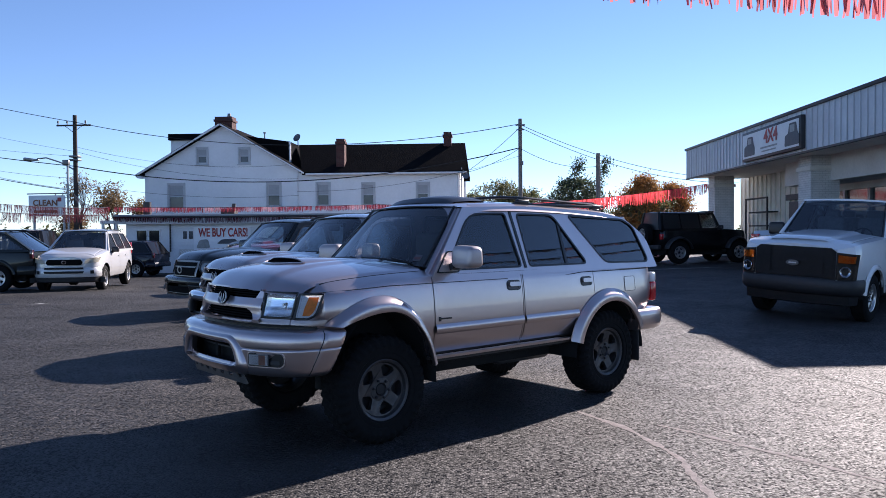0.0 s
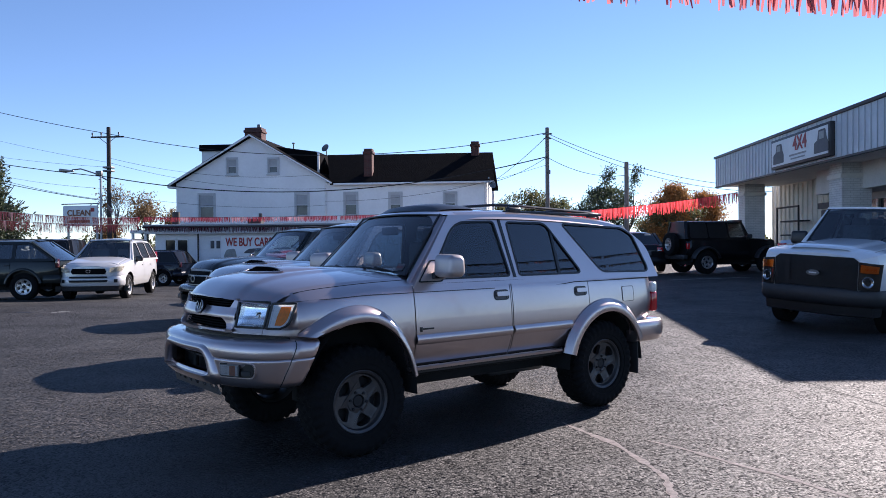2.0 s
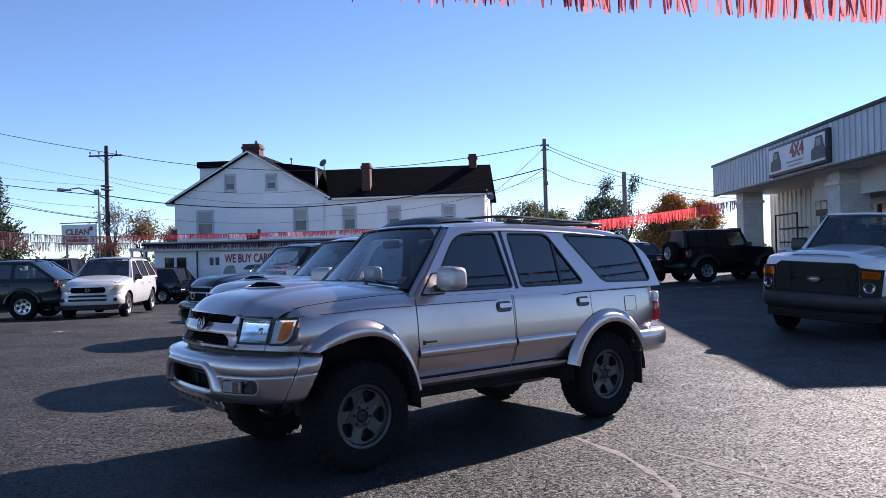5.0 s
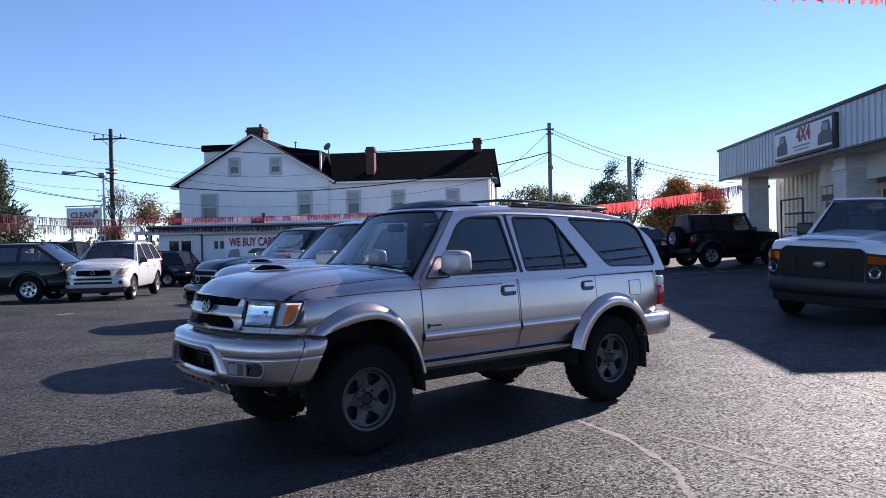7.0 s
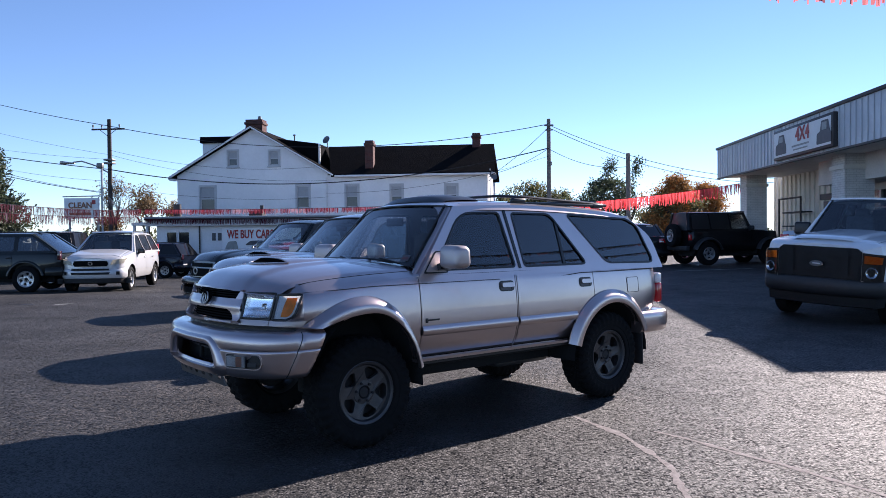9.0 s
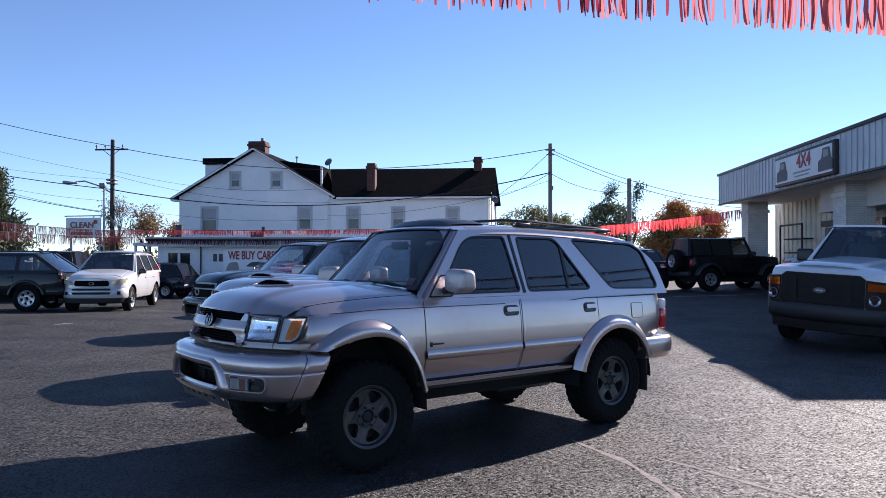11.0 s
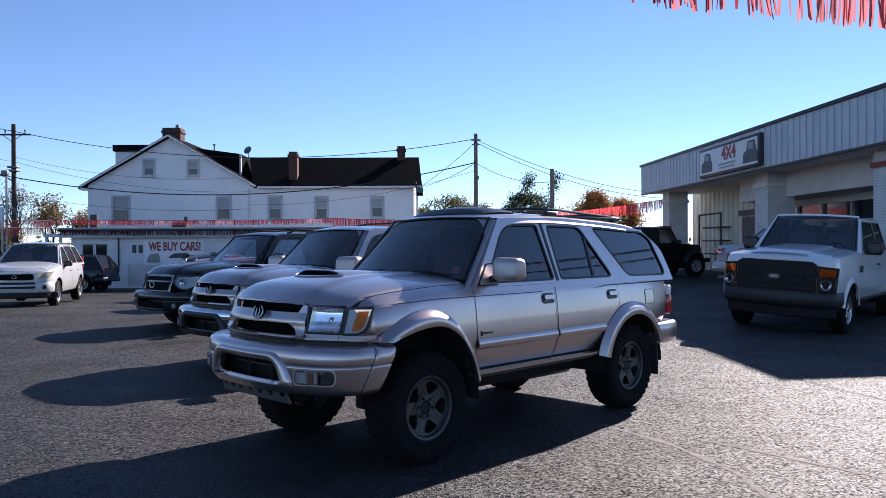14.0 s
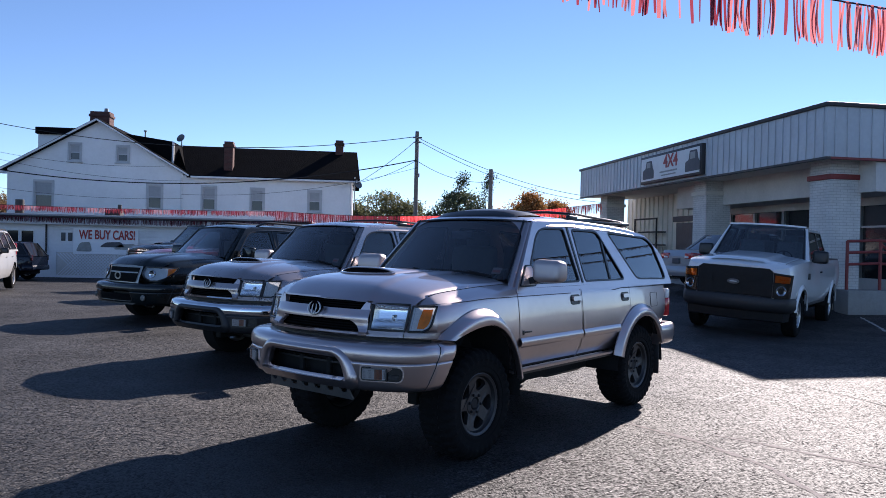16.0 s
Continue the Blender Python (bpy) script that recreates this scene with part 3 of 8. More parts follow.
def wrap(path, profile, closed=True):
    """A bumper: a profile of (out, z) carried round a plan path of (x, y) from the right side to the left."""
    bm = bmesh.new()
    rings = []
    k = len(path)
    for i in range(k):
        t = (Vector(path[min(i + 1, k - 1)]) - Vector(path[max(i - 1, 0)])).normalized()
        nx, ny = t.y, -t.x
        rings.append([bm.verts.new((path[i][0] + nx * o, path[i][1] + ny * o, z)) for o, z in profile])
    for r0, r1 in zip(rings, rings[1:]):
        for j in range(len(profile) if closed else len(profile) - 1):
            bm.faces.new((r0[j], r0[(j + 1) % len(profile)], r1[(j + 1) % len(profile)], r1[j]))
    bm.faces.new(rings[0])
    bm.faces.new(rings[-1][::-1])
    return bm


def flare(W, xa, R, ax, az, bx, bz, a0, a1, sd, out=0.05, n=22, tip=None, ox=0.0):
    """A fender flare from the outer ellipse (bx, bz) to the opening (ax, az), from angle a0 to a1 (0 is forward, 90 up)."""
    bm = bmesh.new()
    rings = []
    for i in range(n + 1):
        a = radians(a0 + (a1 - a0) * i / n)
        ring = []
        for t, o in ((1.0, 0.0), (0.985, out * 0.18), (0.6, out * 0.84), (0.52, out * 0.94), (0.44, out * 0.99), (0.08, out * 1.04), (0.0, out * 0.97), (0.0, out * 0.5), (0.1, out * 0.25)):
            rx, rz = ax + (bx - ax) * t, az + (bz - az) * t
            x, z = xa + ox * t + rx * math.cos(a), R + rz * math.sin(a)
            if tip and i < 9:
                e = radians(a0 + (a1 - a0) * 9 / n)
                (xi, zi), (xo, zo) = tip
                q, p2 = i / 9, Vector((xa + ox * t + rx * math.cos(e), R + rz * math.sin(e)))
                p0 = Vector((xi + (xo - xi) * t, zi + (zo - zi) * t))
                p1 = p2 + Vector((math.sin(e) * rx, -math.cos(e) * rz)) * 0.42
                p = p0 * (1 - q) ** 2 + p1 * 2 * q * (1 - q) + p2 * q * q
                x, z = p.x, p.y
            ring.append(bm.verts.new((x, sd * (W(x) + o), z)))
        rings.append(ring)
    for r0, r1 in zip(rings, rings[1:]):
        for j in range(len(r0) - 1):
            bm.faces.new((r0[j], r0[j + 1], r1[j + 1], r1[j]))
    bm.faces.new(rings[0])
    bm.faces.new(rings[-1][::-1])
    return bm


def mirror_unit(car, x, y, z, sd, material, size=(0.13, 0.24, 0.18)):
    mb = box(0, 0, 0, size[0], size[1], size[2], min(size[0], size[2]) * 0.31, 5)
    for v in mb.verts:
        v.co.x *= 1 - 0.35 * max(v.co.z, 0) / size[2]
        v.co.z *= 1 - 0.16 * max(v.co.y * sd, 0) / size[1]
    mb.transform(pose(x, sd * (y + size[1] / 2 + 0.03), z, 0, 0, -sd * 8))
    ob = part("door_mirror", mb, material, car)
    part("mirror_stalk", sweep([(x - 0.02, sd * (y - 0.06), z - 0.1), (x, sd * (y + 0.06), z - 0.07)], [(-0.05, -0.025), (0.05, -0.025), (0.05, 0.025), (-0.05, 0.025)]), TRIM, ob)
    return ob


def sheet(paint_mat, fx, rx, hw, sill, hood_f, hood_r, belt, roof_z, wsb, wst, rt, rb, xf, xr, R, Rr, pillars, tw=0.22, deck=None, win=TINT2, **more):
    """A sheet of sizes from a few numbers: front and rear ends, half width, heights, windscreen and rear window feet and tops, axles, pillars between the windows."""
    inn = 0.16 * (roof_z - belt) / 0.5
    a_line = lambda z: wsb + (wst - wsb) * (z - belt) / (roof_z - belt)
    d_line = lambda z: rb + (rt - rb) * (z - belt) / (roof_z - belt)
    zl, zu = belt + 0.045, roof_z - 0.065
    windows = []
    edges = [None] + pillars + [None]
    for p, q in zip(edges, edges[1:]):
        fl, fu = (a_line(zl) - 0.13, a_line(zu) - 0.09) if p is None else (p - 0.04, p - 0.04)
        bl, bu = (d_line(zl) + 0.09, d_line(zu) + 0.1) if q is None else (q + 0.04, q + 0.04)
        windows.append(([(fl, zl), (fu, zu), (bu, zu), (bl, zl)], 0.06, win))
    back = deck if deck else belt
    d = dict(paint=paint_mat, R=R, Rr=Rr, tw=tw, xf=xf, xr=xr, wy=hw - tw / 2 - 0.02, arch_f=(R + 0.06, R + 0.07), arch_r=(R + 0.06, R + 0.07),
             bottom=[(rx, sill + 0.16), (rx + 0.35, sill + 0.02), (xr, sill), (xf, sill), (fx - 0.35, sill + 0.02), (fx, sill + 0.1)],
             top=[(rx, back - 0.05), (rx + 0.12, back), (rb, back), (rb + 0.05, belt), (wsb - 0.05, belt), (wsb, hood_r), (fx - 0.35, (hood_f * 2 + hood_r) / 3), (fx - 0.12, hood_f), (fx, hood_f - 0.06)],
             width=[(rx, hw * 0.84), (rx + 0.08, hw * 0.91), (rx + 0.3, hw * 0.97), (xr, hw), (xf - 0.3, hw), (fx - 0.45, hw * 0.97), (fx - 0.2, hw * 0.88), (fx - 0.08, hw * 0.76), (fx, hw * 0.55)],
             nose=[(0, fx + 0.03), (hw * 0.5, fx + 0.012), (hw * 0.76, fx - 0.06), (hw * 0.88, fx - 0.17), (hw * 0.96, fx - 0.36)],
             cabin=(min(rb, rt) + 0.1, wsb - 0.02), crown=0.05, gh=(belt, hw - 0.04, roof_z, hw - 0.04 - inn),
             side=[(wsb + 0.02, belt - 0.02), (wst, roof_z), (rt, roof_z - 0.01), (rb, belt - 0.02)], windows=windows,
             screen=((wsb + 0.0, hood_r - 0.01, hw - 0.1), (wst + 0.01, roof_z + 0.01, hw - 0.06 - inn)), rear=((rb - 0.02, belt - 0.01, hw - 0.1), (rt - 0.02, roof_z, hw - 0.08 - inn)),
             roof=(wst + 0.02, rt - 0.02), roof_z=[(rt, roof_z - 0.01), (wst - 0.3, roof_z), (wst, roof_z - 0.005)], hood=(wsb + 0.06, fx - 0.1, hw * 0.8), floor=sill + 0.2)
    d.update(more)
    return d


# ---------------------------------------------------------------- the silver truck and its twin
RUN = dict(paint=SILVER, R=0.40, Rr=0.228, tw=0.275, xf=1.345, xr=-1.32, wy=0.698, lugs=34, spokes=5, rim=RIM,
           arch_f=(0.45, 0.585), arch_r=(0.49, 0.50),
           bottom=[(-2.17, 0.78), (-1.95, 0.72), (-1.8, 0.6), (1.4, 0.6), (1.5, 0.885), (2.11, 0.885)],
           top=[(-2.17, 1.18), (-2.05, 1.215), (-1.5, 1.22), (0.8, 1.22), (0.95, 1.215), (1.4, 1.185), (1.8, 1.142), (2.0, 1.095), (2.06, 1.068), (2.14, 1.03)],
           width=[(-2.17, 0.71), (-2.12, 0.765), (-2.0, 0.805), (-1.6, 0.838), (-0.5, 0.85), (1.0, 0.85), (1.6, 0.845), (1.82, 0.825), (1.895, 0.775), (1.955, 0.68), (2.0, 0.55), (2.03, 0.42)],
           nose=[(0, 2.2), (0.25, 2.19), (0.45, 2.145), (0.62, 2.075), (0.75, 1.99), (0.82, 1.9), (0.85, 1.78)],
           cabin=(-2.0, 0.8), crown=0.125, crown_x=[(0.8, 0.095), (1.2, 0.125), (1.7, 0.155), (2.0, 0.165)], crown_pow=2.8, hood_ref=0.86, floor=0.72, doors=[(-0.12, 0.875), (-1.1, -0.135)],
           gh=(1.22, 0.805, 1.78, 0.635), side=[(0.88, 1.19), (0.39, 1.765), (-0.4, 1.785), (-1.4, 1.745), (-1.79, 1.69), (-2.08, 1.5), (-2.16, 1.19)], side_r=[0.02, 0.03, 0.2, 0.3, 0.12, 0.1, 0.02],
           windows=[([(0.69, 1.262), (0.345, 1.705), (-0.08, 1.712), (-0.15, 1.262)], [0.03, 0.13, 0.03, 0.03], DIM),
                    ([(-0.265, 1.262), (-0.235, 1.708), (-0.70, 1.705), (-1.04, 1.262)], [0.03, 0.03, 0.07, 0.05], TINT),
                    ([(-1.33, 1.262), (-0.93, 1.70), (-1.76, 1.668), (-1.9, 1.6), (-2.03, 1.25)], [0.07, 0.03, 0.05, 0.05, 0.07], TINT)],
           seal=0.012, blackout=[[(-0.190, 1.245), (-0.135, 1.735), (-0.163, 1.735), (-0.218, 1.245)]],
           screen=((0.84, 1.285, 0.735), (0.41, 1.765, 0.6)), screen_bow=0.13, screen_corner=(0.2, 0.42), rear=((-2.17, 1.2, 0.7), (-1.84, 1.69, 0.6)),
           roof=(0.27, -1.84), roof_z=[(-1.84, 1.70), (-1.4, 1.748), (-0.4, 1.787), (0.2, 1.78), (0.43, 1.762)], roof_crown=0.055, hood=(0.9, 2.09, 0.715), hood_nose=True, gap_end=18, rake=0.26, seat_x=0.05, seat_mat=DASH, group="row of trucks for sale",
           plateau=0.014, well_out=0.015, header=True, under=0.5, under_gap=0.5, well_cut=0.17,
           # dark strip above the bumper: the gap's shadow put into colour
           front=[("bumper_gap", TRIM, [(-0.82, 0.845), (0.82, 0.845), (0.82, 0.922), (-0.82, 0.922)], 0.004, 0.03, False),
                  ("lamp_filler", SILVER, [(0.455, 0.926), (0.69, 0.926), (0.69, 0.962), (0.455, 0.964)], 0.012, 0.03, True),
                  ("lamp_filler", SILVER, [(0.695, 0.926), (0.835, 0.915), (0.84, 0.955), (0.695, 0.962)], 0.012, 0.03, True)])
HEADLAMP = (0.970, 1.142, [(0, 0.472), (0.5, 0.466), (1, 0.458)], [(0, 0.694), (0.5, 0.697), (1, 0.70)])
SIGNAL = (0.966, 1.134, [(0, 0.712), (1, 0.717)], [(0, 0.785), (0.05, 0.799), (0.13, 0.809), (0.3, 0.816), (0.7, 0.82), (1, 0.823)])


def front_lamps(car, fn, amber=True):
    """Headlamps with mirrored bowls and wrap-round turn signals behind clear lenses, each in a black seal."""
    for sd in (1, -1):
        z0, z1, yl, yr = HEADLAMP

        def bowl(u, v, sd=sd):
            y, z = yl[0][1] + 0.004 + (yr[0][1] - yl[0][1] - 0.004) * u, z0 + 0.004 + (z1 - z0 - 0.008) * v
            d = max(0.0, 1 - (2 * u - 1) ** 4) ** 0.5 * max(0.0, 1 - (2 * v - 1) ** 4) ** 0.5
            shelf = 0.016 * min(max((0.36 - v) / 0.06, 0), 1)
            return (fn["face"](y, z) + 0.004 - 0.05 * d + shelf * d - 0.0012 * abs(math.sin(u * 25)) * (v < 0.34), sd * y, z)
        lamp = part("headlamp_bowl", grid(bowl, 24, 16), MIRROR, car, sharp=40)
        part("headlamp_bulb", lathe([(0.0, 0.03), (0.012, 0.026), (0.015, 0.0), (0.017, -0.03)], 14, m=pose(fn["face"](0.585, 1.056) - 0.05, sd * 0.585, 1.056, 0, 0, -90)), CHROME, lamp)
        part("headlamp_lens", nose_strip(fn, z0, z1, yl, yr, 0.012, 0.004, sd), LENS, car)
        part("lamp_gasket", nose_outline(fn, z0, z1, yl, yr, 0.012, 0.0085, sd), TRIM, car)
        z0, z1, yl, yr = SIGNAL
        back = part("signal_housing", nose_strip(fn, z0, z1, yl, yr, 0.006, 0.004, sd), WHITEL, car)
        part("amber_bulb_cover", nose_strip(fn, z0 + 0.022, z1 - 0.02, [(0, 0.760), (0.5, 0.764), (1, 0.774)], [(0, 0.792), (0.15, 0.804), (0.5, 0.811), (1, 0.814)], 0.0205, 0.003, sd), AMBER if amber else LENS, back)
        for k in range(2):
            part("lens_rib", nose_strip(fn, z0 + 0.01, z1 - 0.01, [(0, 0.7165 + 0.009 * k), (1, 0.7215 + 0.009 * k)], [(0, 0.719 + 0.009 * k), (1, 0.724 + 0.009 * k)], 0.012, 0.005, sd, 2), REFLECTOR, back)
        part("signal_lens", nose_strip(fn, z0, z1, yl, yr, 0.017, 0.003, sd), LENS, car)
        part("lamp_gasket", nose_outline(fn, z0, z1, yl, yr, 0.014, 0.0085, sd), TRIM, car)


def grille_unit(car, fn, frame_mat, lip):
    """A one-piece grille shell with two slots, dark mesh bars behind them and a plain oval badge."""
    bulge = lambda z: 0.014 * max(0.0, 1 - abs(z - 1.045) / 0.05) + 0.012 * max(0.0, 1 - abs(z - 0.95) / 0.03)
    rows = [0.932, 0.95, 0.97, 0.99, 1.01, 1.026, 1.04, 1.05, 1.062, 1.075, 1.098, 1.115, 1.135, 1.156, 1.168]
    hw = lambda z: 0.462 - 0.016 * (z - 0.932) / 0.236

    def gap(z):
        if 1.098 < z < 1.156:
            return 0.378 + 0.036 * (z - 1.098) / 0.058
        if 0.95 < z < 1.026:
            q = (z - 0.95) / 0.076
            return 0.408 - 0.06 * q - 0.035 * q ** 5
        return 0.0
    shell = bmesh.new()
    for za, zb in zip(rows, rows[1:]):
        for sd in (1, -1):
            prev = None
            edge = lambda z: gap(min(max(z, za + 0.0005), zb - 0.0005))
            for k in range(13):
                pair = []
                for z in (za, zb):
                    y0, y1 = edge(z), hw(z)
                    q = (0, 0.04, 0.1, 0.2, 0.3, 0.4, 0.5, 0.6, 0.7, 0.8, 0.9, 0.97, 1.0)[k]
                    y = y0 + (y1 - y0) * q
                    pair.append(shell.verts.new((fn["face"](y, z) + 0.016 + bulge(z) - (0.006 if q in (0, 1) else 0), sd * y, z)))
                if prev:
                    shell.faces.new((prev[0], pair[0], pair[1], prev[1]))
                prev = pair
    bmesh.ops.remove_doubles(shell, verts=shell.verts[:], dist=0.0004)
    bmesh.ops.solidify(shell, geom=shell.faces[:], thickness=0.022)
    unit = part("grille_frame", shell, frame_mat, car, sharp=35)
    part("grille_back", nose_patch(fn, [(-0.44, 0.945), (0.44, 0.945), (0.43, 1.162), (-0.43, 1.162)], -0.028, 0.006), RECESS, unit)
    for z, w in ((1.112, 0.384), (1.128, 0.394), (1.143, 0.403), (0.966, 0.395), (0.983, 0.38), (1.0, 0.365)):
        part("grille_bar", nose_patch(fn, [(-w, z - 0.0045), (w, z - 0.0045), (w, z + 0.0045), (-w, z + 0.0045)], -0.004, 0.012), GRILLE, unit)
    part("grille_lip", nose_patch(fn, [(-0.41, 0.936), (0.41, 0.936), (0.41, 0.948), (-0.41, 0.948)], 0.034, 0.012), lip, unit)
    part("grille_lip", nose_patch(fn, [(-0.445, 1.028), (0.445, 1.028), (0.443, 1.038), (-0.443, 1.038)], 0.024, 0.012), lip, unit)
    x = fn["face"](0, 1.088) + 0.044
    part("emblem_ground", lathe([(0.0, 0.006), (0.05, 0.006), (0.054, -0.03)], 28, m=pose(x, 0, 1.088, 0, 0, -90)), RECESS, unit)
    ring = lambda a, b, dz, r: sweep([(x + 0.01 - 0.26 * b * math.sin(2 * math.pi * k / 28), a * math.cos(2 * math.pi * k / 28), 1.088 + dz + b * math.sin(2 * math.pi * k / 28)) for k in range(30)], [(r * math.cos(q), r * math.sin(q)) for q in (0, 1.05, 2.1, 3.14, 4.19, 5.24)], up=Vector((1, 0, 0)))
    part("emblem", ring(0.062, 0.044, 0, 0.0055), RIM_BRIGHT, unit, "plain chrome oval")
    part("emblem_bar", ring(0.02, 0.04, 0, 0.004), RIM_BRIGHT, unit, "plain chrome oval")


def front_path(x, w, back):
    """The plan of a front bumper, from the right side round to the left."""
    half = [(x, 0.0), (x - 0.008, 0.2), (x - 0.03, 0.42), (x - 0.085, 0.62), (x - 0.17, 0.76), (x - 0.28, w - 0.03), (x - 0.4, w), (back, w + 0.01)]
    return [(a, -b) for a, b in half[:0:-1]] + half


def sculpted_bumper(car, bumper, low, ringed=True):
    # bumper: one sculpted shell round the front, cut back over the wheel opening
    xb = 2.315
    plan = front_path(xb, 0.875, 1.6)[7:]
    run = [0.0]
    for (xa, ya), (xc, yc) in zip(plan, plan[1:]):
        run.append(run[-1] + math.hypot(xc - xa, yc - ya))
    px, py = [(l, p[0]) for l, p in zip(run, plan)], [(l, p[1]) for l, p in zip(run, plan)]

    def end_of(z):
        xe = 1.712 + 0.45 * (0.87 - min(z, 0.87))
        return next(run[-1] * k / 400 for k in range(401) if smooth_lerp(px, run[-1] * k / 400) <= xe or k == 400)
    step = lambda e0, e1, t: (lambda q: q * q * (3 - 2 * q))(min(max((t - e0) / (e1 - e0), 0), 1))

    def opening(l, z):
        r = 0.05
        a, b = l - (0.40 - 0.4 * (z - 0.72)) + r, max(z - 0.80, 0.635 - z) + r
        return (math.hypot(max(a, 0), max(b, 0)) if max(a, b) > 0 else max(a, b)) - r

    def out(l, z, dn):
        up = smooth_lerp([(0.575, -0.06), (0.585, -0.036), (0.61, -0.014), (0.66, 0.0), (0.72, 0.009), (0.762, 0.013), (0.768, 0.008), (0.77, 0.008), (0.776, 0.014), (0.81, 0.018), (0.835, 0.016), (0.855, 0.01), (0.87, 0.001), (0.88, -0.012), (0.89, -0.034), (0.897, -0.07)], z)
        d = opening(l, z)
        up -= 0.03 * step(0.0, -0.03, d) * (z < 0.8)
        return up + 0.009 * step(0.142, 0.128, dn) - 0.012 * step(0.02, 0.0, dn)

    def shell(z0, z1, nz, cap_lo, cap_hi):
        bm = bmesh.new()
        zs = [z0 + (z1 - z0) * j / nz for j in range(nz + 1)]
        rows = ([(zs[0], -0.2)] if cap_lo else []) + [(z, 0.0) for z in zs] + ([(zs[-1], -0.2)] if cap_hi else [])
        cols = [k / 64 for k in range(-64, 65)]
        ring = []
        for z, back in rows:
            le = end_of(z)
            line = []
            for c in [-1.001] + cols + [1.001]:
                l, zz = min(abs(c), 1) * le, z
                if back == 0 and zs[0] < z < zs[-1] and -0.036 < opening(l, z) < -0.002:
                    gl, gz = (opening(l + 0.002, z) - opening(l - 0.002, z)) / 0.004, (opening(l, z + 0.002) - opening(l, z - 0.002)) / 0.004
                    k = (-0.018 - opening(l, z)) / max(gl * gl + gz * gz, 0.2)
                    l, zz = max(l + gl * k, 0), zz + gz * k
                x, y = smooth_lerp(px, l), smooth_lerp(py, l)
                dx, dy = smooth_lerp(px, min(l + 0.01, run[-1])) - smooth_lerp(px, max(l - 0.01, 0)), smooth_lerp(py, min(l + 0.01, run[-1])) - smooth_lerp(py, max(l - 0.01, 0))
                n = math.hypot(dx, dy)
                o = out(l, zz, max(1 - abs(c), 0)) + back
                y = y - dx / n * o
                x = x + dy / n * o
                if abs(c) > 1:
                    y -= 0.16
                line.append((bm.verts.new((x, y if c >= 0 else -y, zz)), l))
            ring.append(line)
        for (za, ba), ra, rb2 in zip(rows, ring, ring[1:]):
            for (a, la), (b, lb), (c, lc), (d, ld) in zip(ra, ra[1:], rb2[1:], rb2):
                zm = (a.co.z + c.co.z) / 2
                if ba == 0 and opening((la + lb) / 2, zm) < -0.02 and zm < 0.805:
                    continue
                bm.faces.new((a, b, c, d))
        return bm
    if ringed:
        # the raised frame round the air intake
        loop = rounded([(-0.47, 0.612), (0.47, 0.612), (0.392, 0.822), (-0.392, 0.822)], [0.07, 0.07, 0.1, 0.1], 7)
        fine = []
        for (ya, za), (yb, zb) in zip(loop, loop[1:] + loop[:1]):
            m = max(1, int(math.hypot(yb - ya, zb - za) / 0.04))
            fine += [(ya + (yb - ya) * k / m, za + (zb - za) * k / m) for k in range(m)]
        frame_bm = bmesh.new()
        rings = []
        for i, (y, z) in enumerate(fine):
            (ya, za), (yb, zb) = fine[i - 1], fine[(i + 1) % len(fine)]
            t = Vector((yb - ya, zb - za)).normalized()
            n = Vector((t.y, -t.x))
            wide = 0.03 + 0.022 * abs(t.y)
            row = []
            under = max(t.x, 0.0)
            for a, o in ((-0.6, -0.05), (-0.96, -0.008), (-0.8, 0.02), (-0.45, 0.036), (0.0, 0.04), (0.45, 0.036), (0.8, 0.02), (1.0, -0.012), (1.02, -0.05)):
                yy, zz = y + n.x * a * wide, z + n.y * a * wide
                o = o * (1 - under) + under * (0.018 - 0.028 * a if abs(a) > 0.5 and o > -0.04 else 0.02 - 0.028 * a if o > -0.04 else o)
                row.append(frame_bm.verts.new((smooth_lerp([(b, p) for p, b in plan], abs(yy)) + o, yy, zz)))
            rings.append(row)
        for r0, r1 in zip(rings, rings[1:] + rings[:1]):
            for j in range(len(r0) - 1):
                frame_bm.faces.new((r0[j], r0[j + 1], r1[j + 1], r1[j]))
        part("intake_frame", frame_bm, low, car, sharp=60)
    part("front_bumper", shell(0.769, 0.897, 22, True, True), bumper, car, sharp=50)
    part("bumper_skirt", shell(0.575, 0.7685, 28, True, False), low, car, sharp=50)
    for sd in (1, -1):
        seam = []
        for k in range(15):
            z = 0.59 + 0.297 * k / 14
            l = end_of(z) * 0.863
            dx, dy = smooth_lerp(px, l + 0.01) - smooth_lerp(px, l - 0.01), smooth_lerp(py, l + 0.01) - smooth_lerp(py, l - 0.01)
            n, o = math.hypot(dx, dy), out(l, z, 0.14) + 0.001
            seam.append((smooth_lerp(px, l) + dy / n * o, sd * (smooth_lerp(py, l) - dx / n * o), z))
        part("cap_seam", tube(seam, 0.004, 6), TRIM, car)
    if not ringed:
        return
    onto = lambda l, z, o: (smooth_lerp(px, l) + o * 0.85, smooth_lerp(py, l) + o * 0.5, z)
    for sd in (1, -1):
        side = lambda p, sd=sd: (p[0], sd * p[1], p[2])
        rr = lambda l0, l1, z0, z1, o0, o1: grid(lambda u, v: side(onto(l0 + (l1 - l0) * u + (0.012 if v in (0, 1) and u < 0.01 else -0.012 if v in (0, 1) and u > 0.99 else 0), z0 + (z1 - z0) * v, o0 + (o1 - o0) * u)), 12, 6, 0.012)
